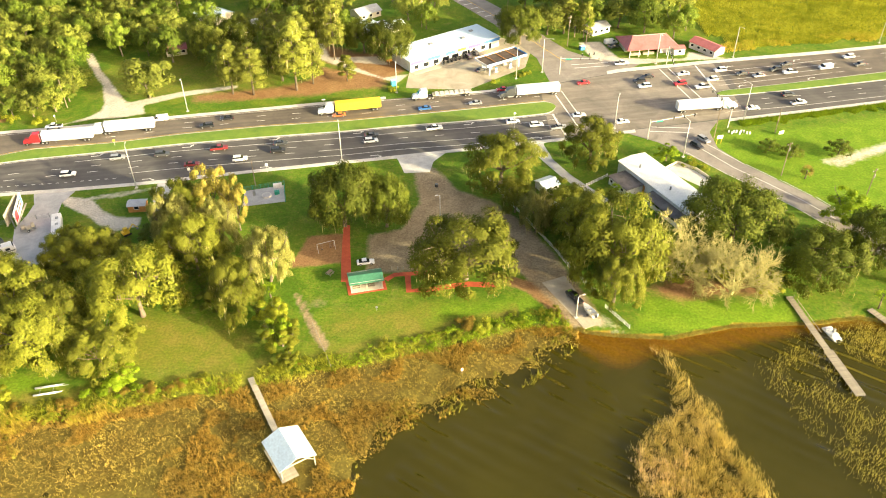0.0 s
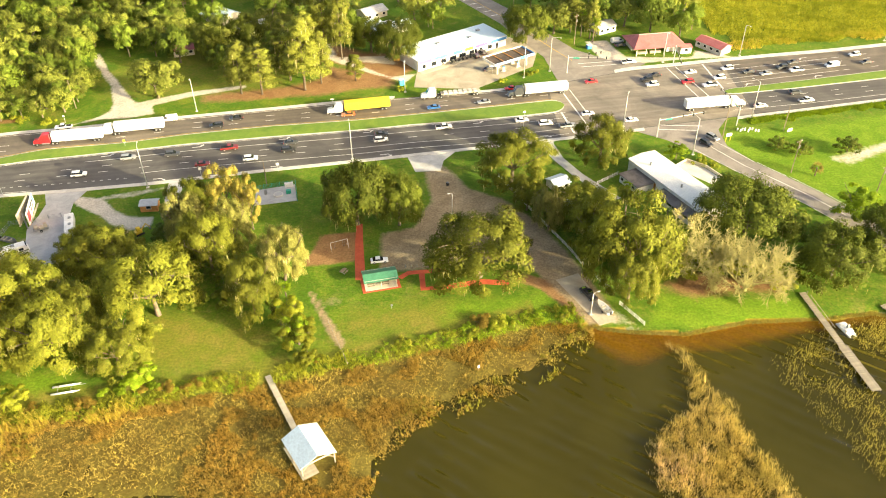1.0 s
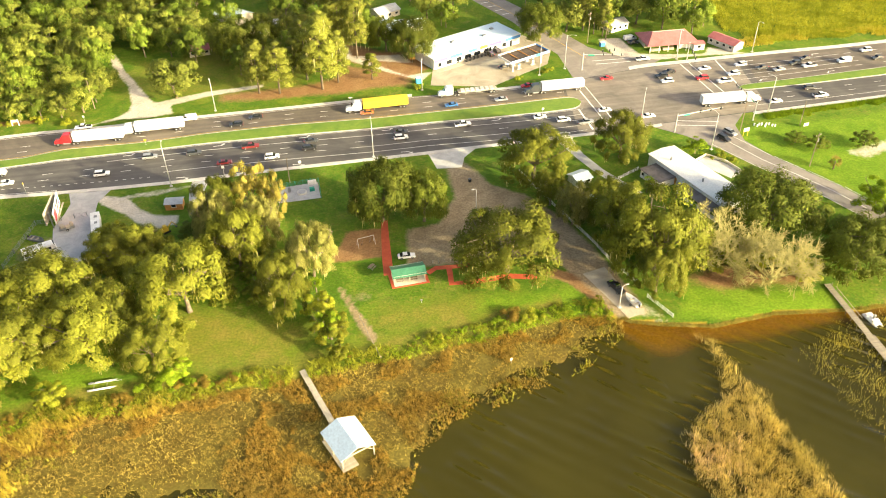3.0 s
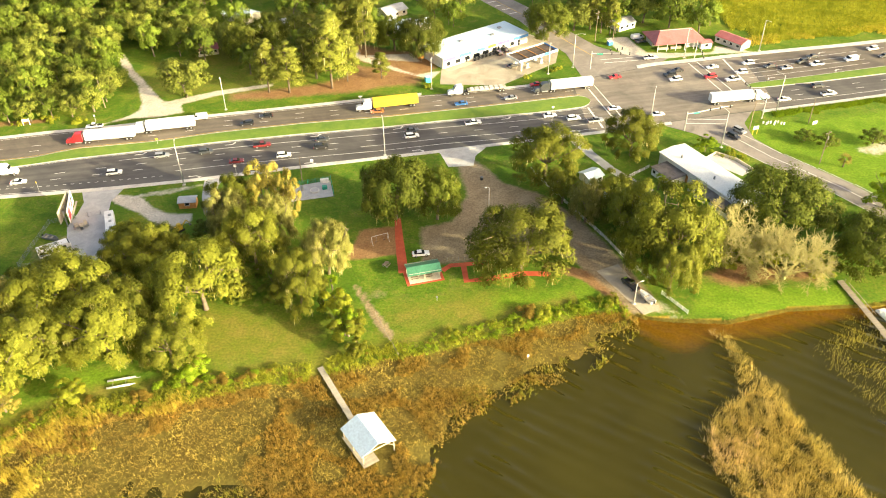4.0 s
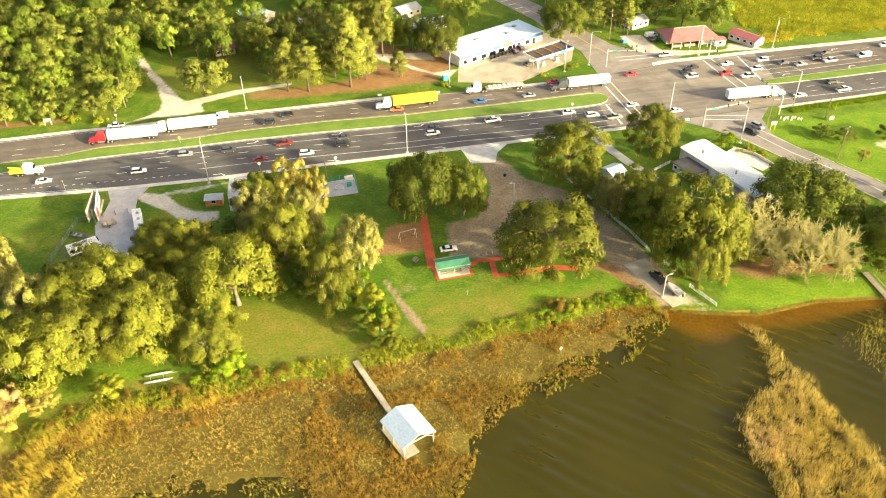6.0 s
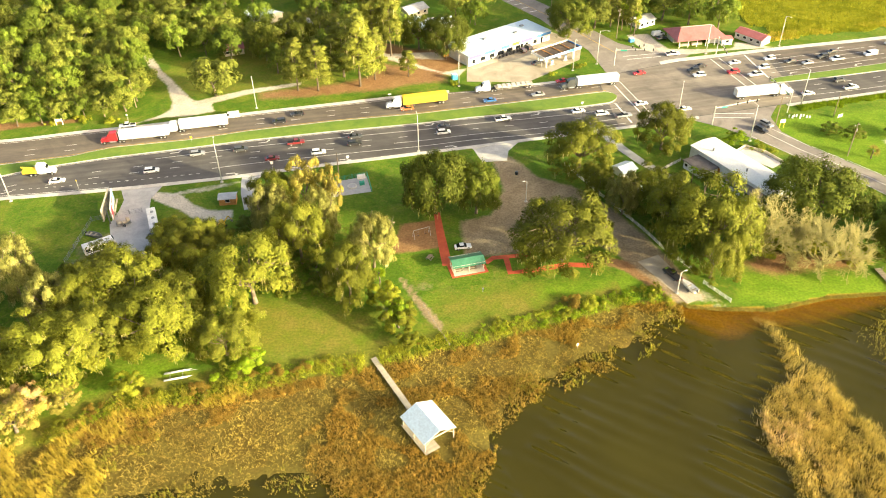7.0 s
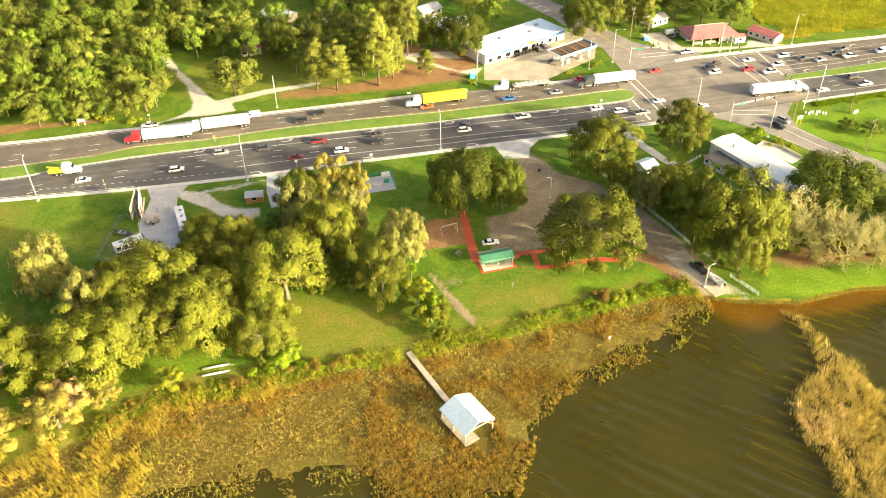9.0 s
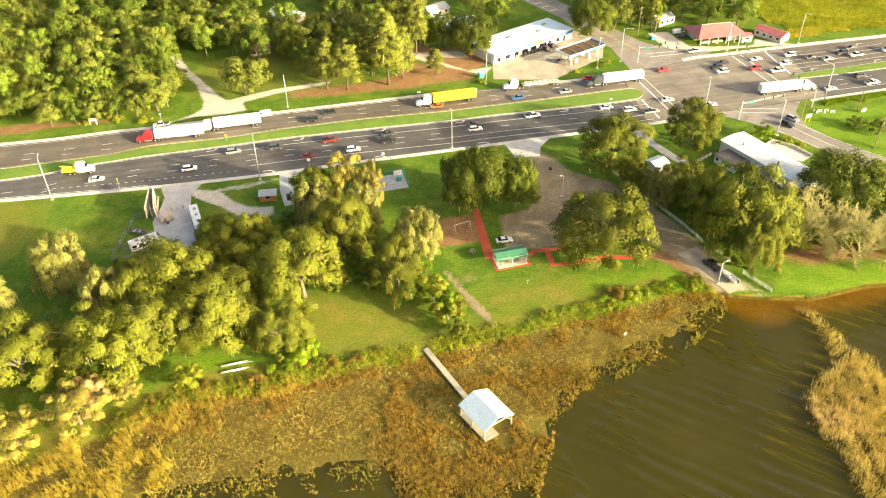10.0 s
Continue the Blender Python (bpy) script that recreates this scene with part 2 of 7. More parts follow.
M_RED_ROOF = surface("faded_red_roof", (0.36, 0.105, 0.095), (0.47, 0.155, 0.145), 3, 0.3, 0.6)
M_RUST_DECK = surface("rusty_deck", (0.045, 0.032, 0.024), (0.11, 0.075, 0.05), 3, 0.3, 0.8)
M_GREY_ROOF = surface("grey_roof", (0.33, 0.33, 0.33), (0.50, 0.50, 0.49), 3, 0.3, 0.6)
M_CREAM = surface("cream_wall", (0.50, 0.44, 0.33), (0.66, 0.60, 0.47), 3, 0.4, 0.8)
M_WOOD = surface("weathered_wood", (0.17, 0.14, 0.10), (0.30, 0.26, 0.20), 5, 0.6, 0.85, vary=0.18)
M_PALE_WOOD = surface("pale_wood", (0.29, 0.25, 0.18), (0.44, 0.39, 0.30), 5, 0.6, 0.8, vary=0.1)
M_ORANGE_WOOD = surface("orange_wood", (0.42, 0.18, 0.045), (0.58, 0.28, 0.08), 5, 0.6, 0.8)
M_POLE = surface("galvanised_pole", (0.48, 0.47, 0.44), (0.66, 0.64, 0.60), 3, 0.4, 0.45, 0.3, relief=0.05)
M_WOOD_POLE = surface("wooden_pole", (0.16, 0.12, 0.08), (0.28, 0.22, 0.15), 3, 0.5, 0.9)
M_STEEL = surface("dull_steel", (0.20, 0.20, 0.20), (0.36, 0.36, 0.35), 4, 0.5, 0.45, 0.6)
M_DARK = surface("dark_rubber", (0.016, 0.016, 0.016), (0.030, 0.030, 0.029), 8, 1, 0.85)
M_RIM = surface("wheel_rim", (0.30, 0.30, 0.30), (0.50, 0.50, 0.50), 6, 1, 0.35, 0.7)
M_BLUE = paint("blue_panel", (0.05, 0.22, 0.55), 0.4)
M_CYAN = paint("cyan_panel", (0.05, 0.42, 0.60), 0.4)
M_GREENSIGN = paint("green_sign", (0.02, 0.30, 0.20), 0.4)
M_SIGNRED = paint("red_panel", (0.62, 0.04, 0.05), 0.5)
M_YELLOW = paint("yellow_paint", (0.72, 0.48, 0.03), 0.4)
M_BARK = surface("bark", (0.10, 0.075, 0.05), (0.20, 0.155, 0.11), 6, 1.0, 0.95, relief=0.8)
M_PALE_BARK = surface("pale_bark", (0.32, 0.285, 0.095), (0.48, 0.43, 0.16), 6, 1.0, 0.95, relief=0.4)
M_OAK = foliage("oak_leaves", (0.079, 0.095, 0.0085), (0.137, 0.152, 0.0135), (0.218, 0.219, 0.025), 0.14)
M_OAK_GOLD = foliage("gold_leaves", (0.14, 0.128, 0.018), (0.26, 0.222, 0.036), (0.40, 0.325, 0.075), 0.14)
M_OAK_DARK = foliage("dark_oak_leaves", (0.055, 0.074, 0.008), (0.095, 0.120, 0.012), (0.155, 0.172, 0.020), 0.14)
M_PINE = foliage("cypress_needles", (0.095, 0.115, 0.014), (0.165, 0.182, 0.024), (0.255, 0.26, 0.042), 0.14)
M_WOODLAND = foliage("woodland_leaves", (0.062, 0.104, 0.011), (0.120, 0.170, 0.017), (0.19, 0.235, 0.029), 0.15, 0.32)
M_WOODLAND_PALE = foliage("pale_woodland_leaves", (0.090, 0.110, 0.014), (0.150, 0.174, 0.024), (0.232, 0.250, 0.042), 0.15, 0.3)
M_FRESH = foliage("fresh_leaves", (0.10, 0.175, 0.009), (0.19, 0.285, 0.014), (0.31, 0.38, 0.023))
M_BUSH = foliage("shrub_leaves", (0.11, 0.14, 0.012), (0.22, 0.25, 0.02), (0.36, 0.33, 0.035), hue=0.4)
M_RUSTY = foliage("rusty_leaves", (0.15, 0.105, 0.015), (0.24, 0.165, 0.025), (0.33, 0.24, 0.045))
M_GOLDREED = foliage("golden_reeds", (0.33, 0.25, 0.03), (0.49, 0.375, 0.055), (0.62, 0.49, 0.10), 0.4, 0.1)
M_OAK_MOSSY = foliage("mossy_oak_leaves", (0.13, 0.133, 0.025), (0.21, 0.207, 0.044), (0.32, 0.305, 0.088), 0.14)
M_THINREED = foliage("thin_reeds", (0.25, 0.21, 0.04), (0.40, 0.34, 0.08), (0.56, 0.46, 0.13), 0.35, 0.1)
M_MOSS = foliage("spanish_moss", (0.32, 0.285, 0.105), (0.44, 0.39, 0.165), (0.56, 0.50, 0.24), 0.3, 0.14)
M_REED = foliage("dry_reeds", (0.40, 0.28, 0.085), (0.60, 0.45, 0.17), (0.78, 0.62, 0.30), 0.4, 0.1, patch=(0.10, (0.42, 0.33, 0.11)))
M_MARSH = foliage("marsh_grass", (0.34, 0.255, 0.046), (0.45, 0.342, 0.075), (0.56, 0.44, 0.115), 0.35, 0.1, patch=(0.075, (0.31, 0.215, 0.05)))
M_SEDGE = foliage("rusty_sedge", (0.24, 0.13, 0.022), (0.35, 0.215, 0.04), (0.46, 0.32, 0.07), 0.35, 0.1, patch=(0.09, (0.34, 0.24, 0.06)))
M_PALEREED = foliage("pale_reeds", (0.56, 0.39, 0.22), (0.70, 0.51, 0.31), (0.82, 0.63, 0.41), 0.35, 0.1)
M_GOLDBANK = foliage("bank_grass", (0.20, 0.19, 0.03), (0.36, 0.30, 0.07), (0.52, 0.43, 0.14), 0.3, 0.1)
M_GREENREED = foliage("green_reeds", (0.10, 0.11, 0.012), (0.22, 0.21, 0.025), (0.38, 0.33, 0.05), 0.3, 0.1)
M_FIELD = foliage("tall_field_grass", (0.25, 0.26, 0.024), (0.36, 0.36, 0.036), (0.48, 0.45, 0.06), 0.4, 0.1, patch=(0.07, (0.21, 0.24, 0.02)))

# ---- builders ----
def obj(name, bm, material, parent=None, label="", smooth=False):
    me = bpy.data.meshes.new(name)
    bm.to_mesh(me)
    bm.free()
    me.materials.append(material)
    if smooth:
        me.polygons.foreach_set("use_smooth", [True] * len(me.polygons))
    ob = new(name, me)
    if parent is not None:
        ob.parent = parent
    if label:
        tagged(ob, label)
    return ob


def part(name, bm, material, parent, label="", smooth=False):
    return obj(name, bm, material, parent, label, smooth)


def thing(name, label, category, group="", place=None, kind=""):
    ob = tagged(new(name), label, category, group, kind)
    ob.empty_display_size = 0.3
    if place is not None:
        ob.matrix_basis = place
    return ob


def box(bm, x, y, z, sx, sy, sz, turn=0.0, bevel=0.0):
    """A block with its base centre at x, y, z."""
    r = bmesh.ops.create_cube(bm, size=1.0)
    vs = r["verts"]
    bmesh.ops.transform(bm, matrix=Matrix.Translation((x, y, z + sz / 2)) @ Matrix.Rotation(turn, 4, "Z") @ Matrix.Diagonal((sx, sy, sz, 1)), verts=vs)
    if bevel:
        es = list({e for v in vs for e in v.link_edges})
        bmesh.ops.bevel(bm, geom=es, offset=bevel, segments=1, affect="EDGES")
    return bm


def rod(bm, a, b, r0, r1=None, seg=8):
    a, b = Vector(a), Vector(b)
    d = b - a
    m = Matrix.Translation((a + b) / 2) @ d.to_track_quat("Z", "Y").to_matrix().to_4x4()
    bmesh.ops.create_cone(bm, cap_ends=True, segments=seg, radius1=r0, radius2=r0 if r1 is None else r1, depth=d.length, matrix=m)
    return bm


def prism(bm, outline, z0, z1):
    """A slab with the given outline."""
    lo = [bm.verts.new((x, y, z0)) for x, y in outline]
    hi = [bm.verts.new((x, y, z1)) for x, y in outline]
    n = len(outline)
    bm.faces.new(hi)
    bm.faces.new(lo[::-1])
    for i in range(n):
        bm.faces.new((lo[i], lo[(i + 1) % n], hi[(i + 1) % n], hi[i]))
    bmesh.ops.recalc_face_normals(bm, faces=bm.faces)
    return bm


def quads(bm, loops):
    """Faces from lists of corners."""
    for loop in loops:
        bm.faces.new([bm.verts.new(p) for p in loop])
    return bm


def mesh_of(name, verts, faces, material):
    """A mesh from arrays: verts n x 3, faces m x k."""
    me = bpy.data.meshes.new(name)
    verts, faces = np.asarray(verts, np.float32), np.asarray(faces, np.int32)
    me.vertices.add(len(verts))
    me.vertices.foreach_set("co", verts.ravel())
    me.loops.add(faces.size)
    me.loops.foreach_set("vertex_index", faces.ravel())
    me.polygons.add(len(faces))
    me.polygons.foreach_set("loop_start", np.arange(len(faces), dtype=np.int32) * faces.shape[1])
    me.update(calc_edges=True)
    me.materials.append(material)
    return me


def band(name, xs, low, high, z0, z1, material, label, category):
    """A slab between two lines y = low(x) and y = high(x)."""
    bm = bmesh.new()
    rows = []
    for x in xs:
        a, b = low(x), high(x)
        rows.append([bm.verts.new(p) for p in ((x, a, z0), (x, a, z1), (x, b, z1), (x, b, z0))])
    for r, s in zip(rows, rows[1:]):
        for i in range(3):
            bm.faces.new((r[i], s[i], s[i + 1], r[i + 1]))
    bm.faces.new(rows[0])
    bm.faces.new(rows[-1][::-1])
    bmesh.ops.recalc_face_normals(bm, faces=bm.faces)
    return tagged(obj(name, bm, material), label, category, kind="structure")


def along(points, half, z0, z1, name, material, label, category):
    """A slab of a given half width along a bent line."""
    pts = [Vector(p) for p in points]
    left, right = [], []
    for i, p in enumerate(pts):
        d = (pts[min(i + 1, len(pts) - 1)] - pts[max(i - 1, 0)]).normalized()
        n = Vector((-d.y, d.x))
        h = half[i] if isinstance(half, (list, tuple)) else half
        left.append(p + n * h)
        right.append(p - n * h)
    bm = bmesh.new()
    rows = [[bm.verts.new(q) for q in ((*a, z0), (*a, z1), (*b, z1), (*b, z0))] for a, b in zip(left, right)]
    for r, s in zip(rows, rows[1:]):
        for i in range(3):
            bm.faces.new((r[i], s[i], s[i + 1], r[i + 1]))
    bm.faces.new(rows[0])
    bm.faces.new(rows[-1][::-1])
    bmesh.ops.recalc_face_normals(bm, faces=bm.faces)
    return tagged(obj(name, bm, material), label, category, kind="structure")


def line(xs, ys):
    return lambda x: float(np.interp(x, xs, ys))


# ---- lines of the plan ----
shore = line([-600, -160, -130, -112, -100, -80, -56, -25, -3, 11, 21, 28, 31, 35, 42, 55, 71, 90, 103, 110, 140, 600],
             [20, 85, 97, 104, 112.5, 116, 121.4, 128.7, 135, 139.5, 142.7, 143.4, 142.8, 140.7, 139.4, 138.4, 142.4, 143.3, 145, 143.5, 150, 215])
marsh_edge = line([-600, -160, -130, -107, -85, -67, -52, -46, -30, -23, -19, -14.5, -9.5, -1, 9, 21, 28, 32],
                  [-60, 50, 70, 84, 88, 91, 91, 84, 82, 86, 96, 107, 114.5, 117, 122.5, 128, 134.4, 139])
south_edge = line([-600, -260, -172, -138, -118, -94, -60, -20, 5, 40, 92, 125, 160, 260, 600],
                  [148, 189, 197.5, 200.6, 203, 206.5, 213.3, 220.5, 225.3, 232, 243, 250, 257.7, 280, 357])
median_s = line([-600, -260, -176, -164.5, -153.5, -134, -107, -89, -61, -32, -13, 7, 27, 41, 101, 128, 168, 260, 600],
                [160, 201.5, 210, 212.3, 217, 222, 227.2, 231, 235.4, 239.3, 242.8, 245.3, 248.5, 251.5, 263, 267.5, 275.8, 298, 376])
median_n = line([-600, -260, -179, -169, -157, -146, -135, -108, -90, -62, -32, -12, 8, 29, 41, 101, 130, 165, 260, 600],
                [167, 209, 217.4, 219.5, 222, 224, 229, 233, 238, 243.2, 247, 250.7, 254.5, 258.8, 261, 267.3, 273.5, 281.5, 304, 384])
north_edge = line([-600, -260, -185, -167, -149, -130, -92, -63, -43, -20, 9, 31, 70, 92, 101, 125, 150, 181, 260, 600],
                  [182, 224, 234, 236.4, 240.3, 243.2, 250.8, 256.2, 260, 264, 267.5, 271.5, 285.5, 289.5, 291.5, 296, 300, 306.3, 324, 404])


def near_polygon(x, y, poly):
    """Signed distance to an outline, inside positive."""
    n = len(poly)
    d = np.full(x.shape, 1e9)
    inside = np.zeros(x.shape, bool)
    for i in range(n):
        (ax, ay), (bx, by) = poly[i], poly[(i + 1) % n]
        dx, dy = bx - ax, by - ay
        t = np.clip(((x - ax) * dx + (y - ay) * dy) / (dx * dx + dy * dy), 0, 1)
        d = np.minimum(d, np.hypot(x - ax - t * dx, y - ay - t * dy))
        if ay != by:
            inside ^= ((ay > y) != (by > y)) & (x < dx * (y - ay) / (by - ay) + ax)
    return np.where(inside, d, -d)


def soft(d, width):
    return np.clip(0.5 + d / (2 * width), 0, 1)


# islands of reeds standing in the lake
REED_ISLAND = [(48.5, 136), (50.2, 132.7), (51.2, 128.1), (51.4, 122.9), (51, 117.9), (48.5, 114), (44.5, 110.5), (41, 107.2), (38.6, 102.2), (38.4, 98.1), (40.5, 92), (41, 70), (72, 70), (66, 92), (64, 97.9), (62.2, 104.8), (60, 113.9), (57.2, 122), (55, 129.9), (52, 134)]
REED_EAST = [(72.5, 129), (82, 136), (84, 141), (89, 139), (91, 131), (92, 120), (105, 112), (104, 80), (92, 80), (83, 97), (79, 107), (76, 117)]
REED_FAR_EAST = [(93, 139), (100, 143), (125, 144), (125, 125), (108, 122), (98, 130)]


# ---- the ground, one sheet with the lake bed in it ----
def build_ground():
    out = np.array([40, 80, 160, 320, 640, 1200, 2200.0])
    xs = np.concatenate((-230 - out[::-1], np.arange(-230, 215.1, 1.25), 215 + out))
    ys = np.concatenate((60 - out[::-1], np.arange(60, 400.1, 1.25), 400 + out))
    gx, gy = np.meshgrid(xs, ys)
    rng = np.random.default_rng(3)
    wob = np.zeros_like(gx)
    for k in range(14):
        a, f = rng.uniform(0, 6.28), rng.uniform(0.05, 0.55)
        wob += 0.35 / (0.4 + f) * np.sin(f * (gx * math.cos(a) + gy * math.sin(a)) + rng.uniform(0, 6.28)) * 0.25
    chop = sum(np.sin(f * (gx * math.cos(a) + gy * math.sin(a)) + 2 * np.sin(0.37 * f * gx + a)) for f, a in ((0.9, 0.4), (1.2, 1.9), (1.55, 3.1), (0.7, 4.4))) / 4
    sh = np.interp(gx, np.linspace(-600, 600, 2401), [shore(v) for v in np.linspace(-600, 600, 2401)])
    me_ = np.interp(gx, np.linspace(-600, 33, 1300), [marsh_edge(v) for v in np.linspace(-600, 33, 1300)])
    d = gy - sh + wob * 0.8
    z = np.interp(d, [-25, -6, 0, 0.9, 3], [-2.4, -1.3, -0.58, -0.12, 0.0])
    m = np.where(gx < 33, np.minimum(soft(gy - me_ + 0.5 + wob * 3 + chop * 2.2, 3.5), soft(-d - 0.2, 0.8)), 0)
    z = np.where(d < 0, z * (1 - m) + m * (-0.50 + 0.02 * wob + 0.05 * chop), z)
    z = np.where(d > 3, wob * 0.03, z)
    masks = {}
    masks["bed"] = np.where(d < 0.2, 1 - m, 0.0)
    sandbank = soft(9.0 - np.hypot((gx - 41) * 0.62, gy - 138.5), 3.5) + 0.8 * soft(4.5 - np.hypot((gx - 72) * 0.3, gy - 140.5), 3) + 0.35 * soft(6.5 - np.abs(gy - 138 - 0.16 * (gx - 60)), 6) * ((gx > 34) & (gx < 115))
    masks["silt"] = np.clip(np.where(d < 0.3, sandbank, 0), 0, 1) * (1 - m)
    masks["marsh"] = np.maximum(m, np.where(gx > 30, 0.5, 0.65) * soft(0.9 - np.abs(d), 0.9))
    lot = [(-20.5, 163), (-21, 181), (-12, 184), (-6, 196), (-9, 213), (-4, 219), (6, 203), (16, 197), (24, 186), (31, 171), (36, 158), (40, 143), (32, 142), (26, 157), (16, 168), (2, 166)]
    play = [(-41, 166), (-37.5, 180), (-27.5, 181), (-26, 168)]
    masks["dirt"] = np.maximum.reduce([
        soft(near_polygon(gx, gy, lot) + wob * 1.2, 1.6),
        0.85 * soft(near_polygon(gx, gy, [(-38.2, 155.7), (-36.4, 154.6), (-30, 143), (-26.8, 137), (-26.6, 133.8), (-28.8, 135.4), (-33, 143)]) + wob * 0.5, 0.7),
        0.5 * soft(2.8 - np.hypot(gx + 31.0, (gy - 151.4) * 1.2) + wob * 1.2, 1.8),
        soft(near_polygon(gx, gy, [(-123, 180), (-128, 174), (-126, 166), (-114, 170), (-117, 182)]), 3) * 0.6,
    ])
    masks["rust"] = np.maximum.reduce([
        soft(near_polygon(gx, gy, play) + wob, 1.2),
        soft(near_polygon(gx, gy, [(-90, 262), (-60, 263.5), (-20, 272), (-20, 283), (-48, 293), (-50, 280), (-66, 272), (-92, 268)]) + wob * 2, 3) * 0.85,
        soft(near_polygon(gx, gy, [(-24, 276), (-14, 286), (-14, 300), (-34, 303), (-52, 315), (-50, 296), (-34, 287)]) + wob * 2, 3),
        0.8 * soft(near_polygon(gx, gy, [(52, 156), (60, 152), (83, 152), (86, 158), (66, 162)]) + wob * 2, 3),
        0.9 * soft(near_polygon(gx, gy, [(-230, 240), (-185, 241), (-150, 248), (-150, 251), (-190, 247), (-230, 246)]) + wob, 2),
        soft(near_polygon(gx, gy, [(14, 163), (27, 158), (33, 146), (30, 144), (22, 156), (12, 161)]) + wob * 0.7, 1.0),
    ])
    masks["sand"] = np.maximum.reduce([
        0.95 * soft(near_polygon(gx, gy, [(-114.6, 200), (-111.8, 200.8), (-105.8, 199.2), (-100, 192.6), (-94, 189.7), (-87.2, 189.6), (-86.6, 185.1), (-89.9, 184.2), (-93.9, 182.8), (-99.1, 186.8), (-103.1, 190.7), (-107.6, 193.6), (-112.7, 196.5)]) + wob * 0.8, 1.0),
        0.55 * soft(near_polygon(gx, gy, [(-107, 200.6), (-96, 203.2), (-87, 206.3), (-86.5, 205), (-96, 200.8), (-106, 198.8)]) + wob * 0.8, 1.0),
        0.8 * soft(near_polygon(gx, gy, [(-144, 304.5), (-141.4, 305.5), (-133.6, 291.6), (-127.7, 282.9), (-121.8, 274.3), (-116.6, 266), (-113.2, 262.2), (-96.6, 270.6), (-76.2, 275.4), (-75.8, 272.9), (-95.6, 265.5), (-106.8, 259.4), (-104, 253), (-112.7, 250), (-122, 249.5), (-133, 244.5), (-124, 251), (-121.4, 256), (-122.6, 263), (-128.3, 277), (-136.4, 289.5)]) + wob * 0.5, 0.8),
        soft(near_polygon(gx, gy, [(60, 296), (66, 289.5), (118, 297), (113, 296.5), (100, 303), (97, 297), (70, 296), (66, 313), (58, 312)]) + wob, 1.2),
        0.9 * soft(near_polygon(gx, gy, [(-22, 281), (-12, 284), (-16, 276), (-35, 287), (-50, 299), (-52, 314), (-49, 314), (-44, 300), (-24, 300), (-20, 292), (-40, 296)]) + wob * 0.6, 1.0),
        0.45 * soft(0.5 - np.abs(d - 0.2), 0.5) * (gx > 20),
        0.45 * soft(near_polygon(gx, gy, [(33, 143), (40, 141.5), (46, 140.5), (40, 147), (36, 146)]), 0.8),
        0.7 * soft(near_polygon(gx, gy, [(120, 218), (126, 214), (150, 226), (190, 236), (190, 239), (150, 231)]), 2),
    ])
    masks["dry"] = np.clip(np.maximum.reduce([
        soft(near_polygon(gx, gy, [(-78, 128), (-48, 130), (-44, 140), (-74, 146)]) + wob * 3, 6),
        0.8 * soft(near_polygon(gx, gy, [(-30, 138), (-4, 140), (-4, 150), (-28, 150)]) + wob * 3, 6),
        0.6 * soft(near_polygon(gx, gy, [(-130, 262), (-60, 268), (-60, 300), (-130, 300)]) + wob * 3, 5),
        0.9 * soft(near_polygon(gx, gy, [(-112, 290), (-45, 292), (-44, 352), (-112, 352)]) + wob * 3, 6),
        0.7 * soft(near_polygon(gx, gy, [(-230, 200), (-160, 204), (-150, 180), (-170, 150), (-230, 150)]) + wob * 3, 9),
        0.9 * soft(4.0 - np.abs(d - 4.0) + wob * 3, 3) * (gx < 20),
    ]), 0, 1)
    # areas where the sunlit look of the grass is put into its colour
    masks["brighter"] = np.maximum.reduce([
        0.9 * soft(8.0 - np.hypot((gx - -95.1) * 0.8, gy - 119.5) + wob * 2, 4),
        soft(near_polygon(gx, gy, [(88, 228), (104, 206), (118, 190), (230, 200), (600, 300), (600, 345), (260, 270), (160, 248), (100, 236)]) + wob * 2, 4),
        0.9 * soft(near_polygon(gx, gy, [(46, 141), (52, 152), (88, 151), (86, 142.5), (70, 141)]) + wob, 2),
        0.8 * soft(near_polygon(gx, gy, [(8, 141), (30, 146), (24, 154), (-8, 148)]) + wob * 2, 4),
    ])
    nx, ny = len(xs), len(ys)
    idx = np.arange(nx * ny).reshape(ny, nx)
    faces = np.stack([idx[:-1, :-1], idx[:-1, 1:], idx[1:, 1:], idx[1:, :-1]], -1).reshape(-1, 4)
    me = mesh_of("ground", np.stack([gx, gy, z], -1).reshape(-1, 3), faces, M_GROUND)
    for k, v in masks.items():
        at = me.attributes.new(k, "FLOAT", "POINT")
        at.data.foreach_set("value", np.ascontiguousarray(v.ravel(), np.float32))
    me.polygons.foreach_set("use_smooth", [True] * len(me.polygons))
    tagged(new("ground", me), "green lawn, bare soil and sand sloping into the lake bed", "ground", kind="structure")


build_ground()


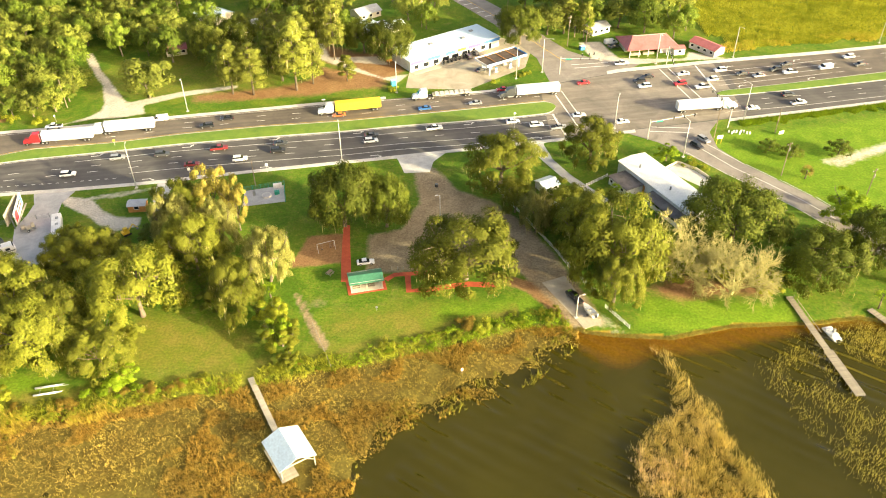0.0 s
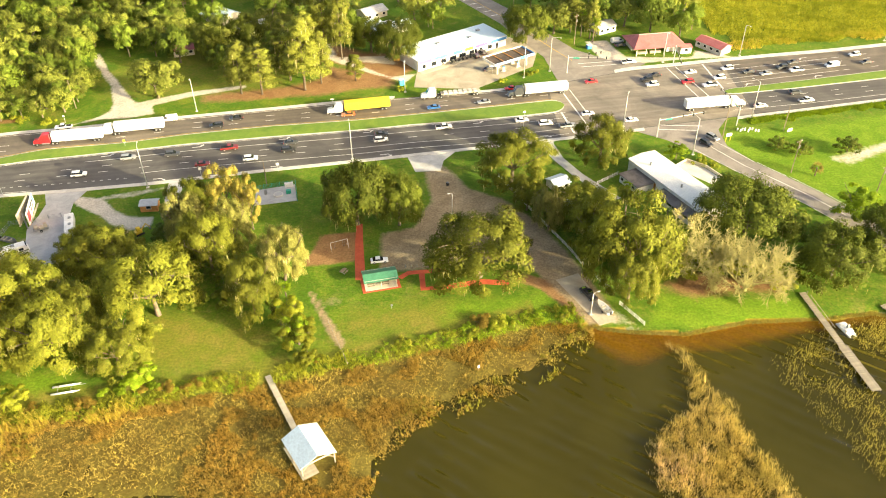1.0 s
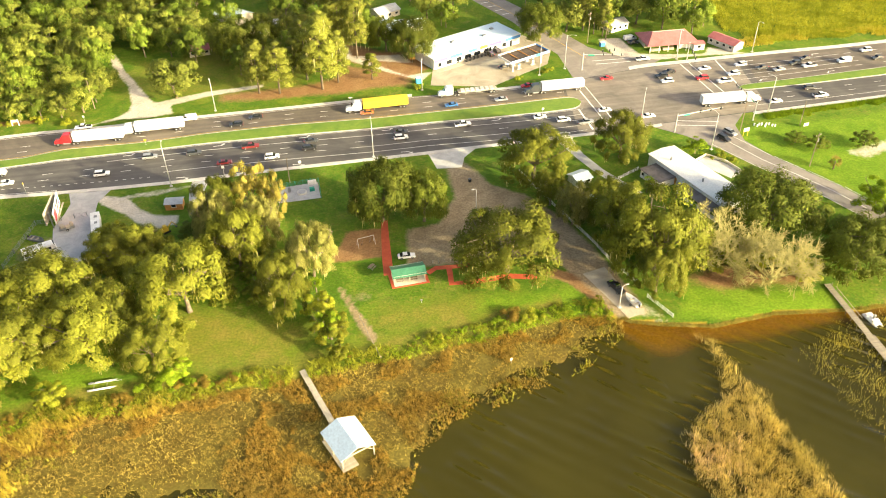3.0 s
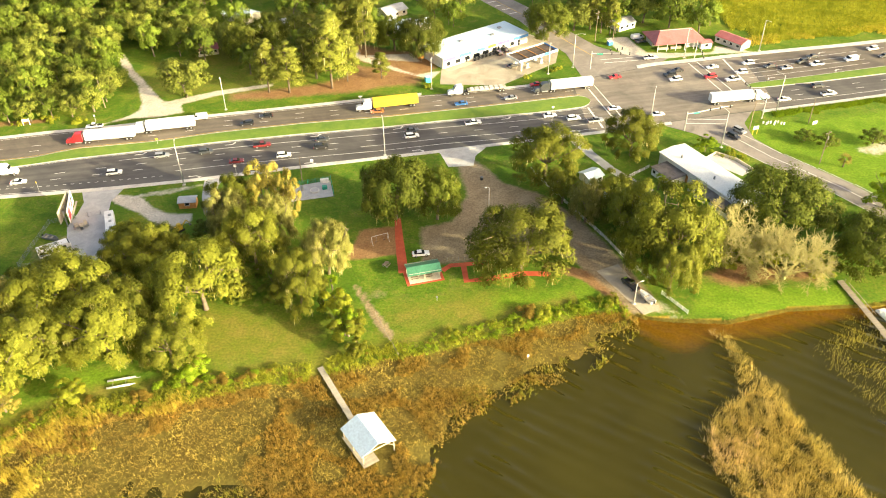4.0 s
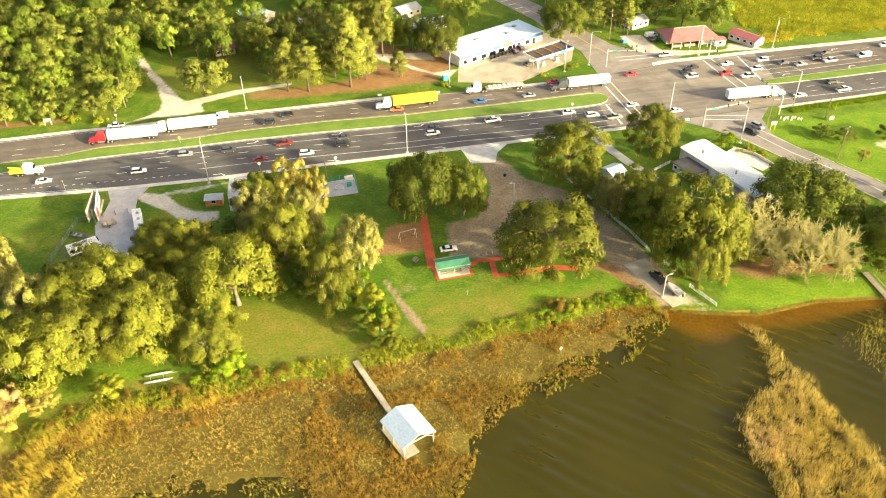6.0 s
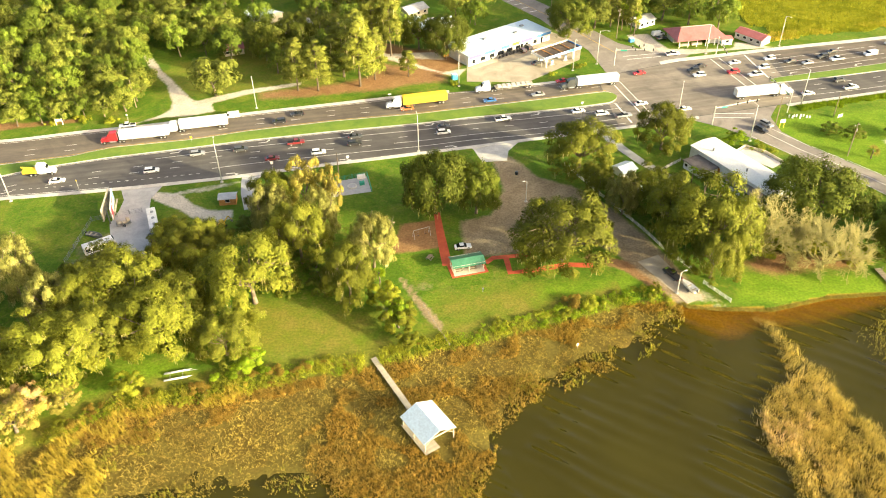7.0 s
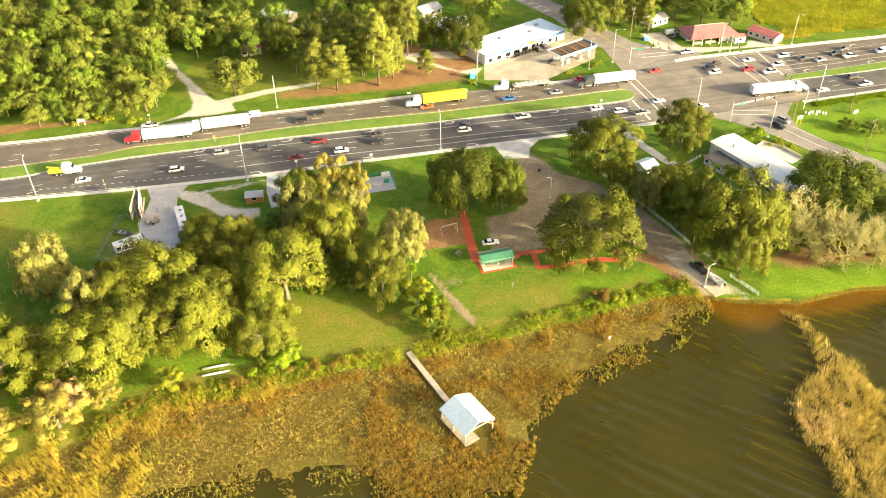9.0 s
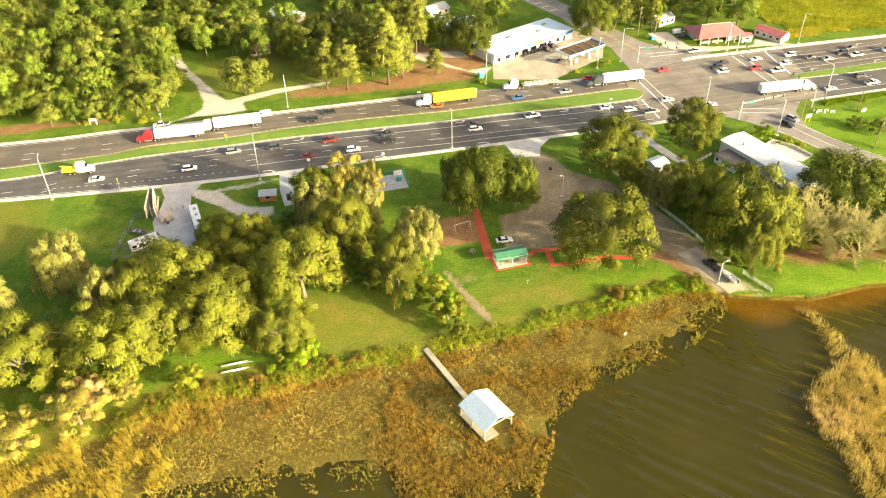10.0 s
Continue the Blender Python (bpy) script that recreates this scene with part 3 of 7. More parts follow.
def build_water():
    """The lake's surface; murk says how much of the bed the silty water hides at its depth."""
    out = np.array([60, 180, 500, 1200, 2300.0])
    xs = np.concatenate((-230 - out[::-1], np.arange(-230, 216, 2.0), 215 + out))
    ys = np.concatenate((60 - out[::-1], np.arange(60, 171, 2.0), [220.0]))
    gx, gy = np.meshgrid(xs, ys)
    sh = np.interp(gx, np.linspace(-600, 600, 2401), [shore(v) for v in np.linspace(-600, 600, 2401)])
    shelf = np.maximum(8.5 * np.exp(-((gx - 41) / 9.0) ** 2), 4.6 * np.exp(-((gx - 66) / 15.0) ** 2)) + 0.8
    murk = np.clip(0.08 + 0.92 * (sh - gy) / (shelf + 3), 0.05, 0.97)
    nx, ny = len(xs), len(ys)
    idx = np.arange(nx * ny).reshape(ny, nx)
    faces = np.stack([idx[:-1, :-1], idx[:-1, 1:], idx[1:, 1:], idx[1:, :-1]], -1).reshape(-1, 4)
    me = mesh_of("water", np.stack([gx, gy, np.full(gx.shape, -0.55)], -1).reshape(-1, 3), faces, M_WATER)
    attr = me.attributes.new("murk", "FLOAT", "POINT")
    attr.data.foreach_set("value", np.ascontiguousarray(murk.ravel(), np.float32))
    tagged(new("water", me), "dark olive-brown lake water with faint ripples", "lake", kind="structure")


build_water()

# ---- the highway ----
WEST = [-600, -400] + list(range(-260, 31, 6))
EAST = list(range(101, 262, 6)) + [400, 600]
ALL = [-600, -400] + list(range(-260, 262, 4)) + [400, 600]
asphalt_s = lambda x: south_edge(x) + 1.7
asphalt_n = lambda x: north_edge(x) - 1.0
band("road", ALL, asphalt_s, asphalt_n, -0.2, 0.05, M_ASPHALT, "wide dark asphalt divided highway with worn lanes", "road")
# crossing slab: real wear, plus sun glare painted as a paler colour
band("road", list(range(37, 108, 5)), lambda x: asphalt_s(x) + 0.4, lambda x: min(asphalt_n(x) - 0.4, 400), -0.1, 0.054, M_ASPHALT_WORN_GLARE, "worn brownish asphalt in the crossing, lightened for low-sun glare", "road")
# the far carriageway is browner and lighter than the near one
for stretch in (WEST + [36], [110] + EAST[2:]):
    band("road", stretch, median_n, asphalt_n, -0.1, 0.054, M_ASPHALT_BROWN, "brownish asphalt of the far carriageway", "road")
grow = lambda f, v: (lambda x: f(x) + v)


def median(xs, nose):
    kerb_lo, kerb_hi = [], []
    name = "median"
    bm = bmesh.new()
    rows = []
    for x in xs:
        a, b = median_s(x), median_n(x)
        t = min(1.0, abs(x - nose) / 5.0)
        k = math.sqrt(max(0.02, 1 - (1 - t) ** 2))
        c = (a + b) / 2
        rows.append((x, c - (c - a) * k, c + (b - c) * k))
    for (x, a, b) in rows:
        kerb_lo.append((x, a))
        kerb_hi.append((x, b))
    m = tagged(new(name), "grassy raised highway median with a pale kerb", "median", kind="structure")
    loop = kerb_lo + kerb_hi[::-1]
    part("kerb", prism(bm, loop, 0.0, 0.17), M_CONCRETE, m, "pale concrete kerb")
    bm = bmesh.new()
    grid = []
    for (x, a, b) in rows:
        grid.append([bm.verts.new((x, a + (b - a) * f, 0.21 + 0.10 * math.sin(math.pi * f))) for f in (0.06, 0.35, 0.65, 0.94)])
    for r, s in zip(grid, grid[1:]):
        for i in range(3):
            bm.faces.new((r[i], s[i], s[i + 1], r[i + 1]))
    part("grass", bm, M_MEDIAN, m, "mown green grass")


median(sorted(WEST + [34, 37, 38.5, 40, 41]), 41)
median([101, 102, 103.5, 106] + EAST[1:], 101)
band("pavement", ALL[:66] + [2, 6], south_edge, asphalt_s, -0.1, 0.16, M_CONCRETE, "pale concrete pavement along the highway", "pavement")
band("pavement", [100, 104] + EAST[1:], south_edge, asphalt_s, -0.1, 0.16, M_CONCRETE, "pale concrete pavement along the highway", "pavement")
band("pavement", [x for x in range(6, 68, 4)], south_edge, asphalt_s, -0.1, 0.16, M_CONCRETE, "pale concrete pavement along the highway", "pavement")
band("kerb", [-600, -400] + list(range(-260, -18, 4)), asphalt_n, grow(north_edge, 0.9), -0.1, 0.15, M_CONCRETE, "pale concrete kerb and gutter", "kerb")
band("kerb", [-10] + list(range(-6, 34, 4)), asphalt_n, grow(north_edge, 0.6), -0.1, 0.15, M_CONCRETE, "pale concrete kerb and gutter", "kerb")
band("kerb", list(range(64, 262, 4)) + [400, 600], asphalt_n, grow(north_edge, 1.6), -0.1, 0.15, M_CONCRETE, "pale concrete kerb and gutter", "kerb")
along([(62, 276), (52.5, 286), (45, 301), (36, 319), (29, 336), (13, 362), (-30, 430), (-120, 560)], [22, 14, 7.5, 7, 6.6, 6.2, 6, 6], -0.15, 0.045, "road", M_ASPHALT_OLD, "worn grey asphalt side street", "road")
along([(79, 244), (81.5, 234), (86, 224), (93, 213.5), (100, 205), (107.5, 195.5), (113.5, 186), (122, 172), (133, 160), (170, 168)], [20, 10, 5.5, 4.6, 4.4, 4.4, 4.4, 4.4, 4.4, 4.4], -0.15, 0.045, "road", M_ASPHALT_OLD, "worn grey asphalt side street leaving the crossing", "road")

# driveways, aprons and paths
along([(30, 238), (31.5, 229), (34.5, 219.5), (39.5, 209.5), (49, 196)], [7, 2.6, 1.7, 1.6, 1.6], -0.1, 0.03, "path", M_CONCRETE_GREY, "narrow grey concrete lane", "lane")
along([(-118, 207), (-117.3, 197), (-116.8, 191.5), (-116, 186), (-109.5, 168)], [7.5, 4, 4.4, 6.2, 6.5], -0.1, 0.035, "driveway", M_CONCRETE_GREY, "grey concrete storage driveway", "driveway")
along([(-84, 213), (-85, 205.5), (-84.5, 199), (-82, 190)], [4, 2.4, 2.0, 2.0], -0.1, 0.033, "driveway", M_CONCRETE_GREY, "short grey concrete driveway", "driveway")
along([(-7, 228), (-8, 219.5), (-7.5, 213)], [10, 5.5, 4], -0.1, 0.03, "driveway", M_CONCRETE, "pale concrete apron of the car park", "driveway")
along([(29.3, 160.3), (36.0, 144.6), (36.9, 142.4)], [3.4, 2.5, 2.4], -0.5, 0.03, "boat_ramp", M_APRON, "grey concrete boat ramp slab", "ramp")
bm = bmesh.new()
prism(bm, [(-13, 272), (10, 270), (33, 289), (37, 306), (26, 318), (8, 303), (-12, 287)], -0.1, 0.03)
tagged(obj("forecourt", bm, M_APRON), "stained pale concrete forecourt of the fuel station", "forecourt", kind="structure")

# red walks in the park
along([(-27, 185), (-26.4, 176), (-25.6, 167), (-24.9, 160)], [0.9, 1.1, 1.3, 1.3], -0.1, 0.045, "path", M_RED, "red-painted concrete walk", "path")
along([(-14.6, 160.5), (-12.4, 162.6), (-2, 163.6)], 0.8, -0.1, 0.045, "path", M_RED, "red-painted concrete walk", "path")
along([(-9, 163.6), (-8.4, 156), (-2, 156.8), (7, 158.6), (14, 158)], [0.8, 0.9, 1.0, 1.0, 1.0], -0.1, 0.05, "path", M_RED, "red-painted concrete walk below an oak", "path")


# ---- road paint ----
def marking(name, pieces, material, label):
    bm = bmesh.new()
    for (x0, y0), (x1, y1), w in pieces:
        d = Vector((x1 - x0, y1 - y0)).normalized()
        n = Vector((-d.y, d.x)) * w / 2
        quads(bm, [[(x0 + n.x, y0 + n.y, 0.06), (x0 - n.x, y0 - n.y, 0.06), (x1 - n.x, y1 - n.y, 0.06), (x1 + n.x, y1 + n.y, 0.06)]])
    bmesh.ops.recalc_face_normals(bm, faces=bm.faces)
    for f in bm.faces:
        if f.normal.z < 0:
            f.normal_flip()
    return tagged(obj(name, bm, material), label, "road marking", kind="structure")


def dashes(f, x0, x1, length=3.05, pitch=12.19):
    out = []
    x = x0
    while x < x1:
        out.append(((x, f(x)), (x + length, f(x + length)), 0.22))
        x += pitch
    return out


def solid(f, x0, x1, w=0.2, step=6.0):
    n = max(1, int((x1 - x0) / step))
    v = np.linspace(x0, x1, n + 1)
    return [((a, f(a)), (b, f(b)), w) for a, b in zip(v, v[1:])]


near_n = lambda k: (lambda x: median_s(x) - 0.6 - 3.72 * k)
far_s = lambda k: (lambda x: median_n(x) + 0.7 + 3.66 * k)
east_far = lambda k: (lambda x: median_n(x) + 0.6 + 3.7 * k)
east_near = lambda k: (lambda x: median_s(x) - 0.6 - 3.7 * k)
marking("road_marking", dashes(near_n(2), -258, 36), M_LINE, "white broken lane line")
marking("road_marking", dashes(near_n(3), -258, -40), M_LINE, "white broken lane line")
marking("road_marking", solid(near_n(1), -118, 41) + solid(near_n(0), -258, 41, 0.15), M_LINE, "white turning lane line")
marking("road_marking", solid(near_n(4), -98, 40) + solid(near_n(3), -40, 40), M_LINE, "white turning lane line")
marking("road_marking", dashes(lambda x: asphalt_s(x) + 3.7, -160, -100, 1.0, 2.4) + solid(lambda x: asphalt_s(x) + 0.7, -258, -128, 0.18), M_LINE, "white dotted and edge line")
marking("road_marking", dashes(far_s(1), -88.7 - 12.19 * 14, 36), M_LINE, "white broken lane line")
marking("road_marking", dashes(far_s(2), -89.1 - 12.19 * 14, 36), M_LINE, "white broken lane line")
marking("road_marking", solid(lambda x: asphalt_n(x) - 0.8, -258, 30, 0.18), M_LINE, "white edge line")
marking("road_marking", solid(far_s(0), -258, 38, 0.18), M_LINE_YELLOW, "yellow edge line")
for k in (1, 2, 3, 4):
    marking("road_marking", solid(east_far(k), 104, 150) + dashes(east_far(k), 152, 260), M_LINE, "white lane line")
marking("road_marking", dashes(east_near(1), 104, 260), M_LINE, "white broken lane line")
marking("road_marking", dashes(east_near(2), 104, 260), M_LINE, "white broken lane line")
marking("road_marking", solid(east_near(3), 100, 260, 0.2), M_LINE, "white edge line")
marking("road_marking", [((41.5, 268), (47.4, 240), 0.5), ((44.6, 268.6), (50, 243), 0.35), ((39.3, 251), (42, 236), 0.7)], M_LINE, "white crossing and stop lines")
marking("road_marking", [((84.8, 286.5), (92.6, 253), 0.4), ((88.4, 287.2), (96.5, 254), 0.4), ((99.4, 289.5), (101.5, 268), 0.6)], M_LINE, "white crossing and stop lines")
marking("road_marking", [((52, 288), (66, 290), 0.35), ((51, 291), (66, 293), 0.35), ((71, 238), (84, 237), 0.35), ((72, 241), (86, 240), 0.35)], M_LINE, "white crossing lines over the side streets")
side = [(49, 294), (41, 309), (33.5, 324), (27, 337), (12, 362)]
marking("road_marking", [((a[0], a[1]), (b[0], b[1]), 0.25) for a, b in zip(side, side[1:])], M_LINE_YELLOW, "yellow centre line")
side = [(84.5, 227.5), (92.5, 214.5), (100, 205.5), (107.5, 196), (113.5, 186.5)]
marking("road_marking", [((a[0], a[1]), (b[0], b[1]), 0.25) for a, b in zip(side, side[1:])], M_LINE, "white centre line")
side = [(79.5, 224.5), (89, 211), (96.5, 202), (104, 192.5), (110, 183)]
marking("road_marking", [((a[0], a[1]), (b[0], b[1]), 0.18) for a, b in zip(side, side[1:])] + [((a[0] + 8, a[1] + 5.4), (b[0] + 7.4, b[1] + 5.6), 0.18) for a, b in zip(side, side[1:])], M_LINE, "white edge line")
marking("road_marking", [((5 + 2.9 * k, 365 - 4.7 * k), (8.5 + 2.9 * k, 366.6 - 4.7 * k), 0.5) for k in range(6)], M_LINE, "white hatching on the side street")


def arrow(x, y, turn, bend):
    """A painted lane arrow, straight shaft and a head bent to one side."""
    bm = bmesh.new()
    s = bend
    for loop in ([(-1.7, -0.12), (0.5, -0.12), (0.5, 0.12), (-1.7, 0.12)],
                 [(0.5, -0.12), (1.0, 0.55 * s), (0.75, 0.7 * s), (0.3, 0.12)],
                 [(0.35, 0.55 * s), (1.35, 0.45 * s), (1.15, 1.15 * s)]):
        f = bm.faces.new([bm.verts.new((p[0] * 1.25, p[1] * 1.25, 0.064)) for p in loop])
        f.normal_update()
        if f.normal.z < 0:
            f.normal_flip()
    ob = tagged(obj("lane_arrow", bm, M_LINE), "white turn arrow painted on asphalt", "road marking", "turn arrows on the highway", kind="structure")
    ob.matrix_basis = pose(x, y, 0, 0, 0, turn)


for x, y, b in ((-111.7, 224.4, 1), (-83.4, 229.6, 1), (-55.5, 234.2, 1), (-27.7, 238.2, 1), (10, 243.8, 1), (-91, 210.4, -1), (-55.5, 217, -1), (-21, 223.6, -1), (32.2, 234.6, -1)):
    arrow(x, y, 10, b)
for x, y in ((112, 272), (140, 278), (112, 288.5), (140, 294)):
    arrow(x, y, 191, 1)

# ---- trees and plants ----
def leaf_faces(pos, nrm, size, rng, slim=0.55):
    """Small leaf sprays at pos, facing about nrm."""
    n = len(pos)
    nrm = nrm + rng.normal(0, 0.26, (n, 3))
    nrm /= np.linalg.norm(nrm, axis=1, keepdims=True) + 1e-9
    t = np.cross(nrm, rng.normal(0, 1, (n, 3)))
    t /= np.linalg.norm(t, axis=1, keepdims=True) + 1e-9
    b = np.cross(nrm, t)
    s = size * rng.uniform(0.65, 1.35, (n, 1))
    v = np.stack([pos - t * s - b * s * slim * 0.5, pos + t * s - b * s * slim * 0.5, pos + b * s * slim * 1.6], 1)
    return v.reshape(-1, 3), np.arange(3 * n).reshape(-1, 3)


def round_off(me, nrm):
    """Light the leaves of a clump as the rounded clump they form."""
    nrm = nrm / (np.linalg.norm(nrm, axis=1, keepdims=True) + 1e-9)
    me.polygons.foreach_set("use_smooth", np.ones(len(me.polygons), bool))
    me.normals_split_custom_set_from_vertices(np.repeat(nrm, 3, 0).tolist())
    return me


def on_ball(n, rng, low=-0.35):
    d = rng.normal(0, 1, (n * 4 + 30, 3))
    d /= np.linalg.norm(d, axis=1, keepdims=True)
    d = d[d[:, 2] > low][:n]
    return d


def strands(pos, length, width, rng):
    """Thin hanging tufts."""
    n = len(pos)
    a = rng.uniform(0, 6.28, n)
    side = np.stack([np.cos(a), np.sin(a), np.zeros(n)], 1) * width * rng.uniform(0.6, 1.4, (n, 1))
    drop = np.stack([rng.normal(0, 0.12, n), rng.normal(0, 0.12, n), -length * rng.uniform(0.25, 1.5, n) ** 1.5], 1)
    v = np.stack([pos - side, pos + side, pos + side * 0.5 + drop * 0.6, pos + drop], 1)
    return v.reshape(-1, 3), np.arange(4 * n).reshape(-1, 4)


def limbs(bm, base, height, spread, count, rng, r0, tips=None, seg=7):
    """A tapered trunk that forks into limbs; returns the ends of the limbs."""
    p = Vector(base)
    fork = Vector((base[0] + rng.normal(0, 0.3), base[1] + rng.normal(0, 0.3), base[2] + height * 0.28))
    rod(bm, p - Vector((0, 0, 0.3)), p + (fork - p) * 0.4, r0 * 1.25, r0 * 0.9, seg)
    rod(bm, p + (fork - p) * 0.38, fork, r0 * 0.9, r0 * 0.75, seg)
    ends = []
    for i in range(count):
        a = 6.283 * (i + rng.uniform(0, 0.7)) / count
        out = spread * rng.uniform(0.45, 0.85)
        mid = fork + Vector((math.cos(a) * out * 0.5, math.sin(a) * out * 0.5, height * rng.uniform(0.18, 0.3)))
        end = mid + Vector((math.cos(a + rng.normal(0, 0.3)) * out * 0.5, math.sin(a + rng.normal(0, 0.3)) * out * 0.5, height * rng.uniform(0.08, 0.28)))
        rod(bm, fork, mid, r0 * 0.5, r0 * 0.32, 6)
        rod(bm, mid, end, r0 * 0.32, r0 * 0.1, 5)
        for k in range(2):
            e = end + Vector((rng.normal(0, spread * 0.16), rng.normal(0, spread * 0.16), rng.uniform(0, height * 0.12)))
            rod(bm, mid.lerp(end, 0.5 + 0.4 * k), e, r0 * 0.16, r0 * 0.05, 4)
        ends.append(end)
    return ends


def crown_tree(name, label, category, seed, R, H, boughs, leaves, size, leaf, moss=0, bark=None, low=0.16, drop=0.09, chunk=1.0):
    """A full crown: boughs set all over a dome with creases between them, each of several leafy clumps, round a leafy heart."""
    rng = np.random.default_rng(seed)
    tree = thing(name, label, category)
    bm = bmesh.new()
    limbs(bm, (0, 0, 0), H, R, 7 if leaves > 5000 else 3, rng, 0.055 * R)
    part("trunk", bm, bark or M_BARK, tree, "", True)
    cz, c = H * (low + (1 - low) * 0.40), H * (1 - low) * 0.58
    V, Fc, NV, MV, MF, nv, mv = [], [], [], [], [], 0, 0
    squash = rng.uniform(0.88, 1.13)
    start, shift = rng.uniform(0, 6.28), rng.uniform(0, 90)
    per = 7
    for i in range(boughs + 9):
        heart = i >= boughs
        up = rng.uniform(-0.2, 0.95) if heart else min(max(0.98 - 1.55 * (i + 0.5) / boughs + rng.uniform(-0.08, 0.08), -0.6), 0.98)
        a = start + 2.39996 * i + rng.uniform(-0.3, 0.3)
        flat = math.sqrt(1 - up * up)
        u = np.array([math.cos(a) * flat, math.sin(a) * flat, up])
        swell = noise.noise(Vector((u[0] * 1.6 + shift, u[1] * 1.6, u[2] * 1.6)))
        br = R * (0.32 if heart else chunk * rng.choice([0.17, 0.21, 0.25, 0.29]) * rng.uniform(0.9, 1.1))
        reach = rng.uniform(0.3, 0.68) if heart else 0.95 + 0.35 * swell + rng.uniform(-0.10, 0.10)
        wide = flat ** 0.8 / max(flat, 0.05) if up > 0 else 1.0
        hub = np.array([u[0] * wide * (R - br * 0.8) * squash * reach, u[1] * wide * (R - br * 0.8) / squash * reach, cz + up * (c - br * 0.5) * min(reach, 1.12)])
        shape = np.array([rng.uniform(0.9, 1.25), rng.uniform(0.9, 1.25), rng.uniform(0.62, 0.95)])
        for j in range(per):
            w = on_ball(1, rng, -0.5)[0] + 0.45 * u
            w /= np.linalg.norm(w)
            lr = br * rng.uniform(0.32, 0.60)
            ctr = hub + w * (br - lr * 0.6) * shape * rng.uniform(0.75, 1.12)
            n = max(6, int(leaves / (boughs * per) * (lr / R / (0.106 * chunk)) ** 1.6 * (0.4 if heart else 1.0) * rng.uniform(0.85, 1.15)))
            d = on_ball(n, rng, -0.5)
            fray = 1.2 - 0.6 * rng.random((len(d), 1))
            pos = ctr + d * lr * fray * np.array([1.1, 1.1, 0.85])
            v, f = leaf_faces(pos, d * 0.7 + w * 0.5 + np.array([0, 0, 0.3]), size, rng)
            NV.append(0.45 * d + 0.72 * w + 0.25 * u + rng.normal(0, 0.20, d.shape))
            V.append(v)
            Fc.append(f + nv)
            nv += len(v)
            if moss and not heart and w[2] < 0.2 and rng.random() < 0.5:
                k = max(3, int(moss / (boughs * per) * 3.0 * rng.uniform(0.4, 1.6)))
                dd = on_ball(k, rng, -0.9)
                dd[:, 2] = rng.uniform(-0.7, 0.2, len(dd))
                v, f = strands(ctr + dd * lr * np.array([1.0, 1.0, 0.7]), R * drop, R * 0.009, rng)
                MV.append(v)
                MF.append(f + mv)
                mv += len(v)
    ob = new("crown", round_off(mesh_of("crown", np.concatenate(V), np.concatenate(Fc), leaf), np.concatenate(NV)))
    ob.parent = tree
    if MV:
        ob = tagged(new("hanging_moss", mesh_of("hanging_moss", np.concatenate(MV), np.concatenate(MF), M_MOSS)), "pale grey-gold hanging moss", kind="stuff")
        ob.parent = tree
    return tree


def tall_tree(name, label, category, seed, R, H, leaves, size, leaf, bare=0.42, moss=0):
    """A tall straight tree with a narrow ragged crown."""
    rng = np.random.default_rng(seed)
    tree = thing(name, label, category)
    bm = bmesh.new()
    rod(bm, (0, 0, -0.3), (0.2, 0.1, H * 0.5), 0.30, 0.2, 8)
    rod(bm, (0.2, 0.1, H * 0.5), (0.1, 0, H * 0.95), 0.2, 0.04, 6)
    V, Fc, NV, MV, MF, nv, mv = [], [], [], [], [], 0, 0
    n_l = 30
    for i in range(n_l):
        f = i / (n_l - 1)
        z = H * (bare + (1 - bare) * f * 0.97)
        a = i * 2.4 + rng.uniform(-0.5, 0.5)
        out = R * (0.85 - 0.55 * f ** 2) * rng.uniform(0.6, 1.15)
        end = Vector((math.cos(a) * out, math.sin(a) * out, z + rng.uniform(-0.2, 1.0)))
        rod(bm, (0.15, 0.05, z - 0.4), end, 0.09, 0.03, 4)
        lr = R * rng.uniform(0.28, 0.46) * (1.1 - 0.4 * f)
        d = on_ball(leaves // n_l, rng, -0.8)
        pos = np.array(end) * np.array([0.85, 0.85, 1]) + d * lr * rng.uniform(0.5, 1.05, (len(d), 1)) * np.array([1, 1, 0.75])
        v, fc = leaf_faces(pos, d, size, rng, 0.45)
        NV.append(d + np.array([math.cos(a), math.sin(a), 0.3]) * 0.6 + rng.normal(0, 0.15, d.shape))
        V.append(v)
        Fc.append(fc + nv)
        nv += len(v)
        if moss:
            dd = on_ball(moss // n_l, rng, -0.9)
            dd[:, 2] = -np.abs(dd[:, 2])
            v, fc = strands(np.array(end) * np.array([0.85, 0.85, 1]) + dd * lr * 0.9, 1.7, 0.13, rng)
            MV.append(v)
            MF.append(fc + mv)
            mv += len(v)
    part("trunk", bm, M_BARK, tree, "", True)
    ob = new("crown", round_off(mesh_of("crown", np.concatenate(V), np.concatenate(Fc), leaf), np.concatenate(NV)))
    ob.parent = tree
    if MV:
        ob = tagged(new("hanging_moss", mesh_of("hanging_moss", np.concatenate(MV), np.concatenate(MF), M_MOSS)), "pale grey-gold hanging moss", kind="stuff")
        ob.parent = tree
    return tree


